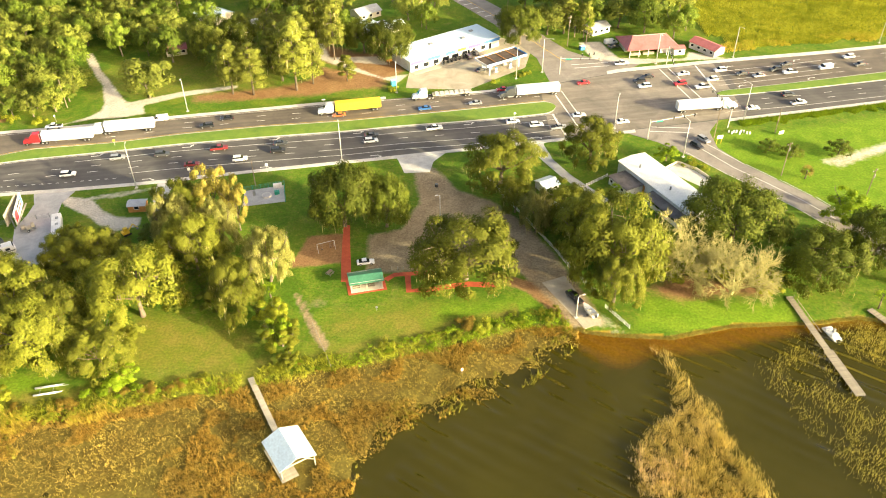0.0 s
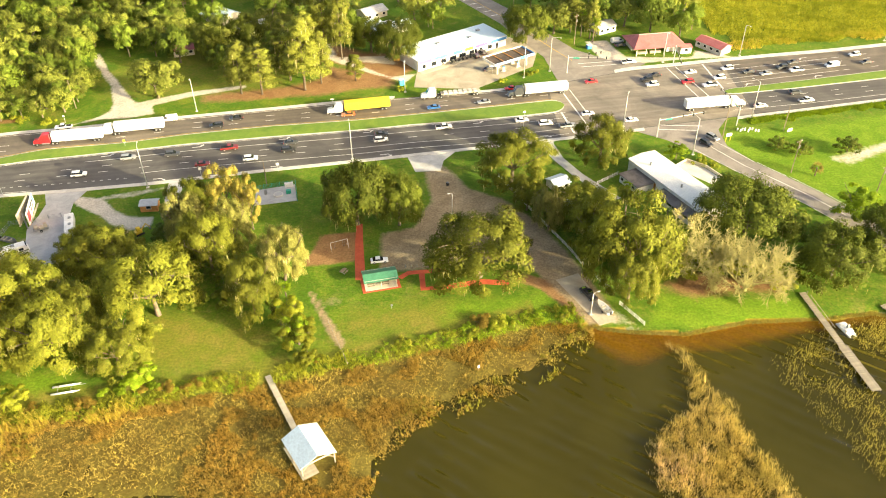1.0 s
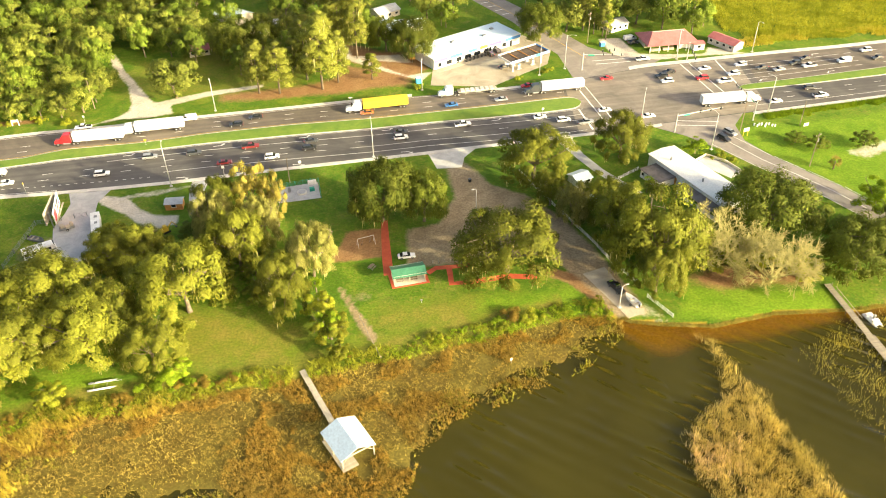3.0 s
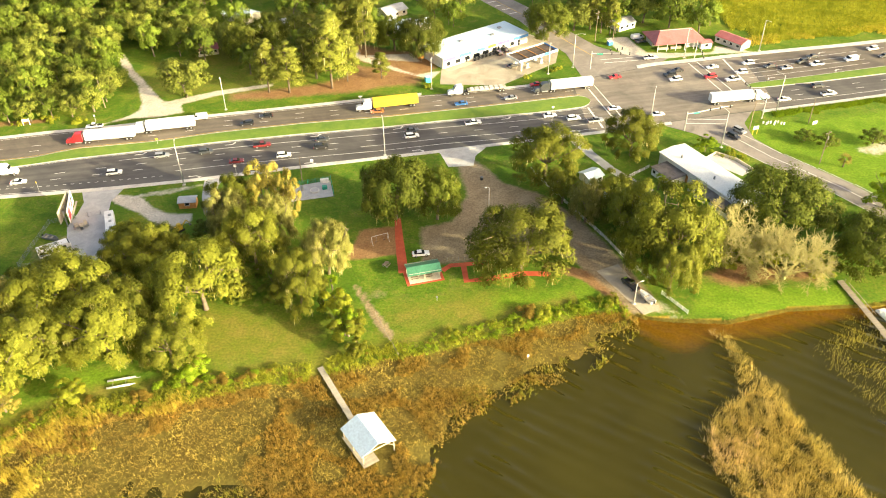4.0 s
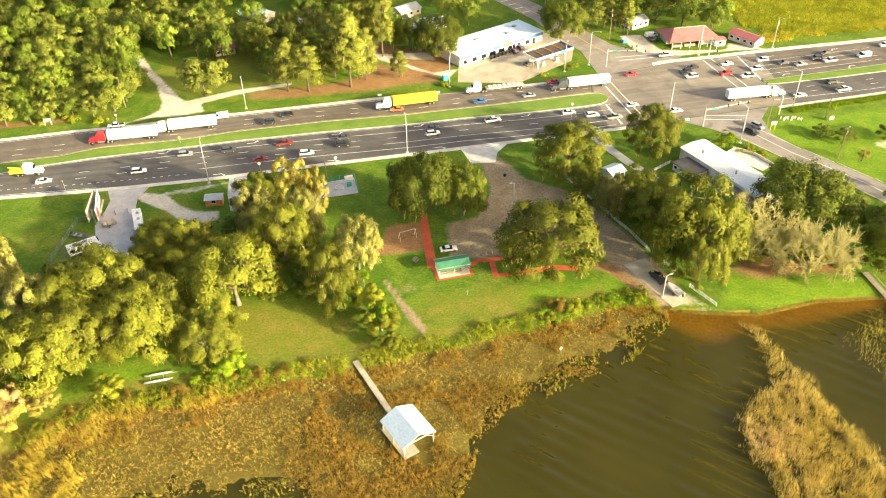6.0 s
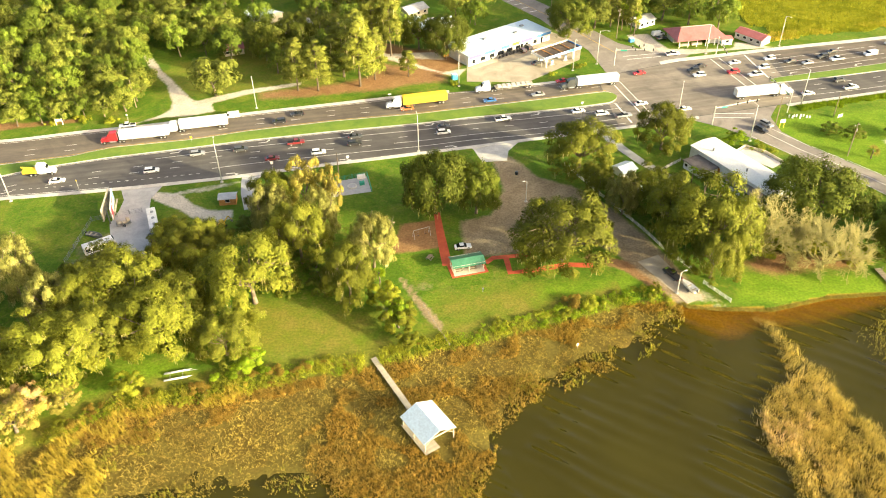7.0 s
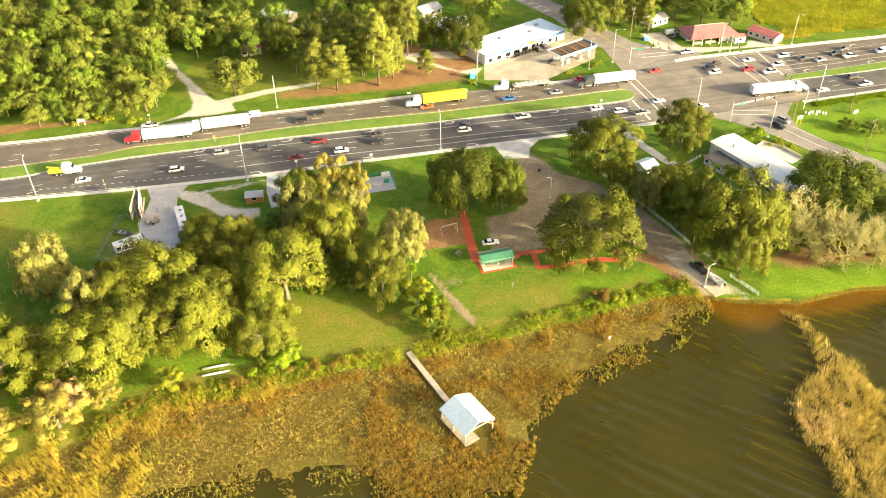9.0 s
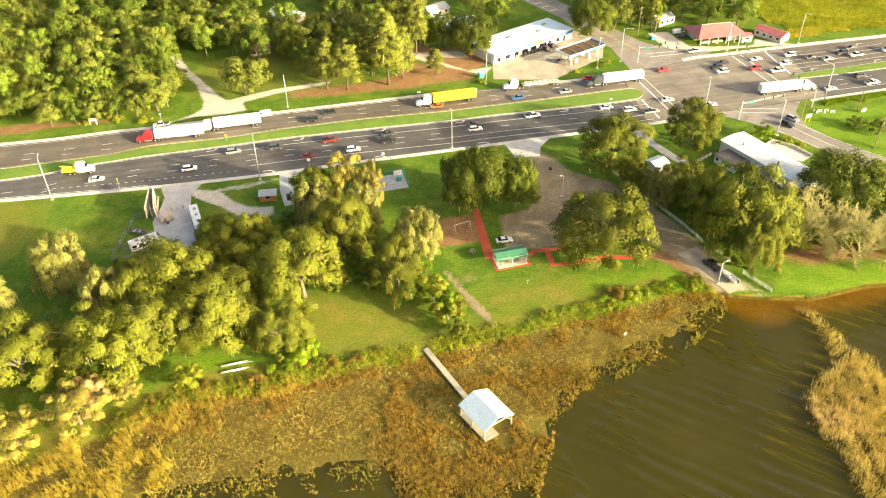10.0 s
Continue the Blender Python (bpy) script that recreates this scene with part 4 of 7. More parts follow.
def palm_tree(seed, H, leaf=None):
    rng = np.random.default_rng(seed)
    tree = thing("palm_tree", "green fan palm with a slim brown trunk", "palm tree")
    bm = bmesh.new()
    rod(bm, (0, 0, -0.2), (0.15, 0.1, H * 0.55), 0.24, 0.2, 8)
    rod(bm, (0.15, 0.1, H * 0.55), (0.1, 0.2, H), 0.2, 0.17, 8)
    part("trunk", bm, M_BARK, tree, "", True)
    V, Fc, nv = [], [], 0
    for i in range(42):
        a, up = rng.uniform(0, 6.28), rng.uniform(-0.5, 1.2)
        d = np.array([math.cos(a), math.sin(a), up])
        d /= np.linalg.norm(d)
        for k in range(9):
            w = np.array([-d[1], d[0], 0]) * rng.uniform(-1, 1) * 0.9
            tip = np.array([0.1, 0.2, H]) + (d * rng.uniform(1.5, 2.3) + w) + np.array([0, 0, -0.7 * rng.random()])
            root = np.array([0.1, 0.2, H]) + d * 0.7
            s = np.array([-d[1], d[0], 0.3]) * 0.07
            v = np.stack([root, (root + tip) / 2 + s, tip, (root + tip) / 2 - s])
            V.append(v)
            Fc.append(np.arange(4)[None] + nv)
            nv += 4
    ob = new("fronds", mesh_of("fronds", np.concatenate(V), np.concatenate(Fc), leaf or M_FRESH))
    ob.parent = tree
    return tree


def bare_tree(seed, R, H):
    """A leafless tree: limbs dividing four times into fine pale twigs."""
    rng = np.random.default_rng(seed)
    tree = thing("bare_tree", "leafless tree with a tangle of pale branches", "tree")
    V, Fc = [], []

    def stick(a, b, ra, rb):
        d = b - a
        s = np.cross(d, [0.3, 0.2, 1.0])
        s /= np.linalg.norm(s) + 1e-9
        t = np.cross(d, s)
        t /= np.linalg.norm(t) + 1e-9
        n = len(V) * 6
        ring = [s, -0.5 * s + 0.87 * t, -0.5 * s - 0.87 * t]
        V.append(np.array([a + r * ra for r in ring] + [b + r * rb for r in ring]))
        for i in range(3):
            Fc.append((n + i, n + (i + 1) % 3, n + 3 + (i + 1) % 3, n + 3 + i))

    def branch(p, d, length, r, level):
        if level < 2:
            e = p + d * length
            stick(p, e, max(r, 0.028), max(r * 0.6, 0.016))
            if level:
                for k in range(4):
                    nd = d + rng.normal(0, 0.6, 3)
                    branch(p + (e - p) * rng.uniform(0.3, 1.0), nd / np.linalg.norm(nd), length * rng.uniform(0.55, 0.85), r * 0.5, 0)
            return
        q = p + d * length * 0.5
        bend = d + rng.normal(0, 0.16, 3)
        bend /= np.linalg.norm(bend)
        e = q + bend * length * 0.5
        stick(p, q, max(r, 0.04), max(r * 0.8, 0.035))
        stick(q, e, max(r * 0.8, 0.035), max(r * 0.55, 0.03))
        if level == 0:
            return
        for k in range(4):
            nd = bend + rng.normal(0, 0.5, 3)
            nd /= np.linalg.norm(nd)
            branch(p + (e - p) * rng.uniform(0.4, 1.0), nd, length * rng.uniform(0.5, 0.78), r * 0.5, level - 1)

    for i in range(6):
        a = i * 1.05 + rng.uniform(-0.3, 0.3)
        d = np.array([math.cos(a) * 0.9, math.sin(a) * 0.9, rng.uniform(0.25, 0.9)])
        branch(np.array([0, 0, H * 0.06]), d / np.linalg.norm(d), R * rng.uniform(0.40, 0.56), 0.19, 5)
    ob = new("bare_crown", mesh_of("bare_crown", np.concatenate(V), np.array(Fc), M_PALE_BARK))
    ob.parent = tree
    bm = bmesh.new()
    rod(bm, (0, 0, -0.3), (0, 0, H * 0.14), 0.42, 0.3, 8)
    part("trunk", bm, M_PALE_BARK, tree, "", True)
    return tree


def at(x, y, s=1.0, sz=None, turn=0.0, z=0.0):
    return Matrix.LocRotScale((x, y, z), Euler((0, 0, radians(turn))), (s, s, sz or s))


def plant(kinds, spots, seed, base):
    """Copies of some kinds of tree; spots hold x, y, crown radius, height. base: radius and height of the kinds."""
    rng = np.random.default_rng(seed)
    for i, (x, y, r, h) in enumerate(spots):
        copy_thing(kinds[i % len(kinds)], at(x, y, 0.94 * r / base[0], 1.08 * h / base[1], rng.uniform(0, 360)))


def settle(kinds, spot):
    """Stand the first of each kind at its own place."""
    for k, (x, y, r, h, b) in zip(kinds, spot):
        k.matrix_basis = at(x, y, 0.94 * r / b[0], 1.08 * h / b[1], 40)


oak_label = "broad live oak hung with pale moss, sunlit olive leaves"
OAKS = [crown_tree("oak_tree", oak_label, "tree", 11 + k, 10, 13, 34, 20500, 0.212, (M_OAK, M_OAK, M_OAK_MOSSY, M_OAK)[k], (900, 600, 2600, 500)[k], low=0.05) for k in range(4)]
DARKS = [crown_tree("oak_tree", "dense dark green live oak with a rounded crown", "tree", 31 + k, 14, 14, 40, 19000, 0.285, M_OAK_DARK, 120) for k in range(2)]
GOLDS = [crown_tree("oak_tree", "golden-leaved tree catching low sunlight", "tree", 41 + k, 8, 13, 22, 9000, 0.225, M_OAK_GOLD, 300) for k in range(2)]
B = (10, 13)
settle(OAKS, [(-74.2, 147.2, 12.6, 18, B), (6.3, 160.7, 14.8, 17, B), (-44.6, 160.3, 7.2, 16.5, B), (18.1, 206, 12.0, 16, B)])
plant([OAKS[2], OAKS[0], OAKS[3], OAKS[1]], [(-73, 175.5, 10.5, 12), (-50, 146, 6.5, 11), (-92, 139.5, 8.2, 11), (-107.5, 144.5, 10.5, 11.5), (-120.5, 139.5, 10.5, 12),
      (-93.9, 132.8, 9.3, 10), (-78.1, 129, 7.6, 9), (-115.7, 123.9, 8.7, 11), (-59.5, 171.5, 8.5, 13), (-64, 163, 7.5, 12), (-73.5, 185, 6.5, 11)], 5, B)
plant([OAKS[1], OAKS[3], OAKS[0], OAKS[2]], [(45.2, 160.8, 9.6, 15), (43.4, 151, 6.6, 11), (37.5, 170, 7.0, 11.5), (26.6, 181, 7.6, 10), (36.5, 183, 7.2, 9), (47.5, 217.4, 8.6, 11.5), (21.5, 191, 4.6, 6.5),
      (-135.6, 152.8, 12, 13), (-136.1, 122.1, 8.8, 10), (-113.3, 143.1, 9.7, 12), (-108, 128, 8, 10), (-150, 140, 11, 13), (-152, 115, 9, 11)], 6, B)
D = (14, 14)
settle(DARKS, [(80.6, 176.6, 15.5, 15, D), (97.8, 158.8, 12, 13, D)])
plant([DARKS[0], DARKS[1]], [(-27.5, 184.8, 10.6, 15.5), (-15.5, 184.2, 9.6, 15), (115, 166.4, 9.3, 12), (128, 160, 10, 12), (32.5, 311.5, 10.4, 13), (-92, 296, 8, 12), (-81, 307, 7.5, 11.5), (-94, 308, 7.5, 11), (-19.5, 296, 9.8, 13), (-30.7, 303.7, 10.6, 13), (43, 176, 5, 8)], 7, D)
settle(GOLDS, [(-65, 187.5, 6.0, 17, (8, 13)), (-118.9, 107.6, 7.5, 9.5, (8, 13))])
plant(GOLDS, [(-57, 183, 6.0, 12), (-130.2, 102.6, 8.0, 8.5), (-145, 98, 7, 8)], 8, (8, 13))
bare = bare_tree(3, 10, 9)
bare.matrix_basis = at(62.5, 161, 1.3, 1.75, 20)
copy_thing(bare, at(74, 154, 1.05, 0.95, 130))
M_TAN = foliage("tan_leaves", (0.27, 0.175, 0.06), (0.40, 0.27, 0.10), (0.53, 0.38, 0.17), 0.14)
tan_tree = crown_tree("tree", "half-bare tree with peach-tan dying leaves by the shore", "tree", 77, 6, 8, 18, 8000, 0.19, M_TAN, 500)
tan_tree.matrix_basis = at(-118.1, 112.1, 0.9, 1.0, 30)
copy_thing(GOLDS[1], at(-110.9, 114.9, 0.6, 0.62, 200))

# pines and cypresses north of the highway
pine_label = "tall slender cypress with feathery sunlit needles and moss"
PINES = [tall_tree("cypress_tree", pine_label, "tree", 51 + k, 5, 20, 9000, 0.26, M_PINE, 0.26, 60) for k in range(3)]
settle(PINES, [(-76.5, 268, 6.4, 18, (5, 20)), (-68.9, 267.5, 7.6, 17, (5, 20)), (-53.4, 270.5, 9, 24, (5, 20))])
plant(PINES, [(-48, 276, 5, 19), (-60, 279, 6, 22), (-42.1, 297.6, 3.6, 19), (-35.2, 277.9, 3.6, 10), (-56, 296, 5, 20), (-50, 305, 5, 21), (59.3, 315.5, 4, 15), (52, 322, 5, 16)], 9, (5, 20))
ash = crown_tree("tree", "open light-green tree with a thin crown", "tree", 71, 7, 10, 15, 6000, 0.24, M_FRESH, 0)
ash.matrix_basis = at(114.7, 185, 1.0, 1.0)
plant([ash], [(72, 219, 4.2, 5.0), (-38.5, 136.5, 3.6, 8)], 10, (7, 10))
willow = crown_tree("tree", "small yellow-green tree wrapped in vines", "tree", 73, 5, 8, 15, 7000, 0.18, M_BUSH, 60)
willow.matrix_basis = at(-37.7, 136.2, 0.96, 0.9)
plant([willow], [(-41, 143, 4.6, 8), (-35.5, 130.2, 3.0, 4), (-98, 118, 4, 5)], 12, (5, 8))

undergrowth = crown_tree("bush", "dense dark green undergrowth below the oaks", "bush", 79, 6, 6, 14, 2200, 0.24, M_OAK_DARK)
undergrowth.matrix_basis = at(-57, 152, 0.8, 0.8)
for x, y, r, h in ((-66, 151, 5, 5), (-60, 161, 5.5, 6), (-84, 152, 6, 6), (-98, 152, 6, 6), (-54, 156, 4.5, 5), (-86, 165, 5.5, 6), (-68, 166, 5.5, 6), (-112, 156, 6, 6), (-100, 136, 5, 5), (-124, 148, 6, 6), (-49, 168, 5, 6), (-80, 178, 5.5, 6)):
    copy_thing(undergrowth, at(x, y, r / 6, h / 6, x * 11))
plant([undergrowth], [(112.7, 220.7, 5.2, 4.6), (106.8, 224.8, 5.0, 4.0), (128.3, 221.9, 6, 5.4)], 13, (6, 6))
copy_thing(ash, at(-72.5, 125.2, 0.62, 0.5, 30))
for x, y, s in ((-103.0, 178.8, 0.8), (-98.0, 174.8, 0.6)):
    copy_thing(willow, at(x, y, s, s * 0.8, x * 5))
plant([OAKS[3], OAKS[1]], [(-98.7, 164.7, 6.5, 8.5), (-93.1, 163.4, 7, 9), (-87.6, 164.5, 6.5, 9)], 14, B)
copy_thing(willow, at(62, 163.5, 1.5, 0.75, 10))
copy_thing(willow, at(72, 164, 1.6, 0.8, 80))
copy_thing(willow, at(84, 157, 1.1, 0.6, 150))

# woods north of the highway
WOODS = [crown_tree("oak_tree", "woodland tree with olive-green leaves", "tree", 81 + k, 8, 13, 12, 2700, 0.375, (M_WOODLAND, M_WOODLAND_PALE)[k % 2], 40, chunk=1.4) for k in range(4)]


def in_woods(x, y):
    if x < -112 and y > 252 + 0.10 * (x + 150):
        if -150 < x < -117 and y < 310 - 0.0 * x and abs(x + 125 + (y - 262) * 0.34) < 6:
            return False
        if x > -138 and y < 300 and x > -128 - (y - 262) * 0.3:
            return False
        return True
    return False


rng = np.random.default_rng(17)
spots = []
for gx in np.arange(-252, -112, 9.5):
    for gy in np.arange(246, 392, 9.5):
        x, y = gx + rng.uniform(-3.4, 3.4), gy + rng.uniform(-3.4, 3.4)
        if in_woods(x, y) and x > -206 - (y - 258) * 0.4:
            spots.append((x, y, rng.uniform(6.0, 9.2), rng.uniform(8.5, 14.5) if y > 262 else rng.uniform(6, 10)))
settle(WOODS, [(*spots[k], (8, 13)) for k in range(4)])
plant(WOODS, spots[4:], 18, (8, 13))
yard = [(-138, 257, 5, 9), (-143.5, 251.5, 5, 8.5), (-150, 250.5, 5.2, 8.5), (-135, 263, 4.6, 9), (-137, 272, 5, 10), (-157, 249, 5.4, 8), (-164, 247.5, 5, 8.5), (-172, 246, 5.5, 8), (-98, 322, 8, 12), (-72, 312, 8, 13), (-58, 322, 8, 13), (-96, 312, 8, 11), (-54, 344, 8, 12), (-66, 350, 9, 13), (-118, 350, 9, 13), (-80, 352, 8, 12), (-40, 318, 6, 10), (-2, 345, 7, 11), (-86, 284, 7, 11),
        (-106.5, 265.5, 10.5, 15), (-106, 296, 9, 12), (-92, 300, 9, 13), (-66, 290, 7, 14), (-112, 316, 9, 13),
        (-76, 338, 8, 12), (-62, 340, 8, 13), (-50, 332, 8, 13), (-44, 352, 9, 12), (-108, 362, 9, 13), (-90, 366, 9, 12), (-118, 332, 8, 13), (-14, 338, 8, 12), (-6, 328, 6, 9), (-22, 360, 9, 13)]
plant(WOODS, yard, 19, (8, 13))
east = [(44.9, 320.9, 9, 13), (50, 334, 10, 14), (64, 330, 10, 14), (76, 328, 9, 14), (86, 322, 10, 15), (97, 316, 8, 12), (92, 334, 10, 14), (104, 324, 6, 9), (38, 350, 10, 13), (54, 352, 10, 14), (72, 350, 10, 14), (90, 352, 10, 14), (106, 345, 9, 12)]
plant([WOODS[3], WOODS[0], WOODS[2]], east, 20, (8, 13))
palm = palm_tree(5, 9)
palm.matrix_basis = at(60, 312)
for x, y, s in ((56, 318, 1.1), (62, 317, 0.9), (51.5, 197, 0.5), (54.5, 192, 0.5), (57.5, 187.5, 0.45), (60.5, 183, 0.4), (109, 148, 0.5), (-104.5, 148, 1.2), (-42.5, 150, 0.7), (-40.5, 146, 0.6)):
    copy_thing(palm, at(x, y, max(s, 0.95), max(s, 0.5), x * 7))
gold_palm = palm_tree(6, 2.6, M_OAK_GOLD)
tagged(gold_palm, "short round palm with golden dry fronds")
gold_palm.matrix_basis = at(112.5, 208, 1.1)

# shrubs along the shore
def bush(seed, leaf, label):
    rng = np.random.default_rng(seed)
    b = thing("bush", label, "bush", "bushes along the shore")
    V, Fc, nv = [], [], 0
    for i in range(9):
        ctr = np.array([rng.normal(0, 0.85), rng.normal(0, 0.85), rng.uniform(0.25, 1.05)])
        d = on_ball(115, rng, -0.3)
        v, f = leaf_faces(ctr + d * rng.uniform(0.45, 0.8) * rng.uniform(0.55, 1.15, (len(d), 1)) * np.array([1, 1, 1.15]), d + np.array([0, 0, 0.4]), 0.135, rng)
        V.append(v)
        Fc.append(f + nv)
        nv += len(v)
    ob = new("leaves", mesh_of("leaves", np.concatenate(V), np.concatenate(Fc), leaf))
    ob.parent = b
    bm = bmesh.new()
    for k in range(5):
        rod(bm, (0, 0, -0.25), (rng.normal(0, 0.6), rng.normal(0, 0.6), 0.9), 0.05, 0.02, 5)
    part("stem_clump", bm, M_BARK, b)
    return b


BUSHES = [bush(91, M_FRESH, "bright green shrub on the lake bank"), bush(92, M_BUSH, "yellow-green shrub on the lake bank"), bush(93, M_BUSH, "yellow-green shrub on the lake bank"), bush(94, M_RUSTY, "rusty brown shrub on the lake bank"), bush(95, M_FRESH, "bright green shrub on the lake bank")]
rng = np.random.default_rng(23)
stood = set()
for x in np.arange(-112, 30, 1.05):
    if -46 < x < -41:
        continue
    for k in range(2):
        y = shore(x) + rng.uniform(-0.4, 4.4) + (1.0 if x > -22 else 0)
        kind = rng.choice(5, p=[0.54, 0.12, 0.08, 0.02, 0.24]) if x > -20 else rng.choice(5, p=[0.16, 0.3, 0.3, 0.19, 0.05])
        s = (0.45 + rng.gamma(2.0, 0.2)) * (1.2 if x > 0 else 0.95)
        if rng.random() < (0.2 if x > -5 else 0.55):
            continue
        b = BUSHES[kind]
        m = at(x + rng.uniform(-0.5, 0.5), y, s, s * rng.uniform(0.7, 1.1), rng.uniform(0, 360))
        if kind not in stood:
            stood.add(kind)
            b.matrix_basis = m
        else:
            copy_thing(b, m)
for x, y, s in ((-72, 125.5, 3.0), (-75, 122, 2.4), (-79, 121, 1.9), (-68.5, 123.5, 2.0), (-64, 122, 1.4)):
    copy_thing(BUSHES[0], at(x, y, s, s * 0.9, x * 9))
for x, y, s in ((79.4, 216, 2.0), (83, 214, 1.4), (20, 276, 1.3), (30, 281, 1.4), (33, 283, 1.2), (-18, 270, 1.6), (-140, 247, 1.8), (-150, 249, 2), (-160, 247, 1.7)):
    copy_thing(BUSHES[1], at(x, y, s, s * 0.9, x * 9))


# ---- reeds and tall grass ----
def tufts(name, label, pts, height, leaf, seed, blades=4, lean=0.22, width=0.09, clump=0.3, spread=0.16, sway=0.0):
    """Blades of grass standing on pts (x, y, z)."""
    rng = np.random.default_rng(seed)
    p = np.repeat(pts, blades, 0)
    n = len(p)
    p = p + np.stack([rng.normal(0, spread, n), rng.normal(0, spread, n), np.zeros(n)], 1)
    a = rng.uniform(0, 6.28, n)
    w = np.stack([np.cos(a), np.sin(a), np.zeros(n)], 1) * width * rng.uniform(0.6, 1.4, (n, 1))
    x, y = p[:, 0], p[:, 1]
    rise = 0.5 + 0.5 * np.sin(1.9 * x + 1.5 * np.sin(0.83 * y)) * np.sin(2.2 * y + 1.7 * np.sin(0.71 * x))
    h = height * rng.uniform(0.55, 1.25, (n, 1)) * (1 - clump + 2 * clump * rise)[:, None]
    bow = 3.0 * np.sin(0.21 * x + 0.9 * np.sin(0.17 * y)) + 2.0 * np.sin(0.27 * y)
    blown = sway * np.stack([np.cos(bow), np.sin(bow)], 1)
    tip = p + np.concatenate([(rng.normal(-0.10, lean, (n, 2)) + blown) * h, h], 1)
    v = np.stack([p - w, p + w, tip], 1).reshape(-1, 3)
    return tagged(new(name, mesh_of(name, v, np.arange(3 * n).reshape(-1, 3), leaf)), label, "reeds", kind="stuff")


def patchy(x, y, scale, seed):
    return noise.noise(Vector((x * scale + seed, y * scale - seed, seed * 0.37)))


def scatter(n, box_, keep, seed):
    rng = np.random.default_rng(seed)
    x, y = rng.uniform(box_[0], box_[1], n), rng.uniform(box_[2], box_[3], n)
    ok = np.array([keep(a, b) for a, b in zip(x, y)])
    return np.stack([x[ok], y[ok], np.full(ok.sum(), -0.54)], 1)


chance = np.random.default_rng(29)


def marsh_at(x, y):
    lo, hi = marsh_edge(x), shore(x)
    if y < lo + 9 and chance.random() > 0.55 + 0.055 * (y - lo) + 0.9 * patchy(x, y, 0.16, 21.0):
        return False
    if y > hi - 0.3 or y < lo - 4:
        return False
    if -37.5 < x < -24 and 97 < y < 110 and near_polygon(np.array([x]), np.array([y]), [(-36.5, 105.5), (-32, 98), (-25.5, 102), (-30, 110)])[0] > -0.3:
        return False
    dock = -43.3 + (125 - y) * 0.53
    if 108 < y < 126 and abs(x - dock) < 1.3:
        return False
    return True


big = lambda x, y: patchy(x, y, 0.09, 3.0) + 0.6 * patchy(x, y, 0.3, 8.0)
tufts("marsh_grass", "short tan sedges matting the marsh", scatter(95000, (-165, 33, 62, 143), lambda x, y: marsh_at(x, y) and big(x, y) > -0.5 and (x < -36 or y > 103 or chance.random() < 0.35) and (y > marsh_edge(x) + 1 or patchy(x, y, 0.5, 1.0) > -0.05), 61), 0.42, M_MARSH, 62, 3, 0.6, 0.06, 0.6)
tufts("rusty_sedge", "rusty brown sedge near the bank", scatter(80000, (-110, 33, 82, 143), lambda x, y: marsh_at(x, y) and ((y > shore(x) - 6 + 9 * patchy(x, y, 0.11, 6.0) and patchy(x, y, 0.1, 2.0) > -0.2) or (x > -52 + 26 * patchy(x, y, 0.07, 4.0) and y < 118 + 9 * patchy(x, y, 0.08, 1.5) and (big(x, y) < 0.16 or y < 99 + 10 * patchy(x, y, 0.1, 3.0)) and patchy(x, y, 0.16, 13.0) > -0.3)), 63), 0.8, M_SEDGE, 64, 5, 0.35, 0.05)
tufts("green_reeds", "tall green-gold reeds at the marsh edge", scatter(30000, (-165, 33, 62, 143), lambda x, y: marsh_at(x, y) and (x < -88 or y < marsh_edge(x) + 5) and patchy(x, y, 0.22, 5.0) > 0.02, 65), 1.2, M_GREENREED, 66, 5, 0.25, 0.055)
bank = lambda x, y: -1.2 < y - shore(x) - 2.2 * patchy(x, y, 0.2, 2.0) < 4.2 and not (-45.5 < x < -42)
wild = scatter(15000, (-113, 31, 98, 150), lambda x, y: bank(x, y) and patchy(x, y, 0.14, 15.0) > (-0.15 if x < -10 else 0.2), 101) + np.array([0, 0, 0.45])
tufts("wild_grass", "rank yellow-green grass on the lake bank", wild, 0.95, M_BUSH, 102, 8, 0.5, 0.07, 0.6, 0.35)
rank = scatter(15000, (-113, 31, 98, 150), lambda x, y: bank(x, y) and patchy(x, y, 0.14, 15.0) < (0.0 if x < -10 else 0.3), 103) + np.array([0, 0, 0.45])
tufts("wild_grass", "lush green weeds on the lake bank", rank, 0.7, M_FRESH, 104, 7, 0.5, 0.07, 0.5, 0.3)
straw = scatter(9000, (-113, 31, 98, 150), lambda x, y: bank(x, y) and x < 0 and patchy(x, y, 0.3, 19.0) > 0.22, 105) + np.array([0, 0, 0.45])
tufts("wild_grass", "dry rusty grass on the lake bank", straw, 0.9, M_SEDGE, 106, 6, 0.45, 0.06, 0.5, 0.3)
gold = scatter(20000, (-170, -70, 60, 122), lambda x, y: y < shore(x) + 2.5 and y > marsh_edge(x) and (x < -96 + 6 * patchy(x, y, 0.2, 3.0) or (y > shore(x) - 3.5 and patchy(x, y, 0.15, 7.0) > 0.2)) and patchy(x, y, 0.18, 11.0) > -0.12, 75)
tufts("golden_reeds", "tall golden reeds lit by the low sun", gold, 1.9, M_GOLDREED, 76, 5, 0.25, 0.07)
def inside(poly, fade=2.5, rough=2.0, thin=1.0):
    """Within an outline, thinning out towards its ragged edge."""
    def keep(x, y):
        d = near_polygon(np.array([x]), np.array([y]), poly)[0] + rough * patchy(x, y, 0.4, 4.0) + 1.2 * patchy(x, y, 1.1, 9.0)
        return chance.random() * fade < min(d + 0.5, fade * thin)
    return keep


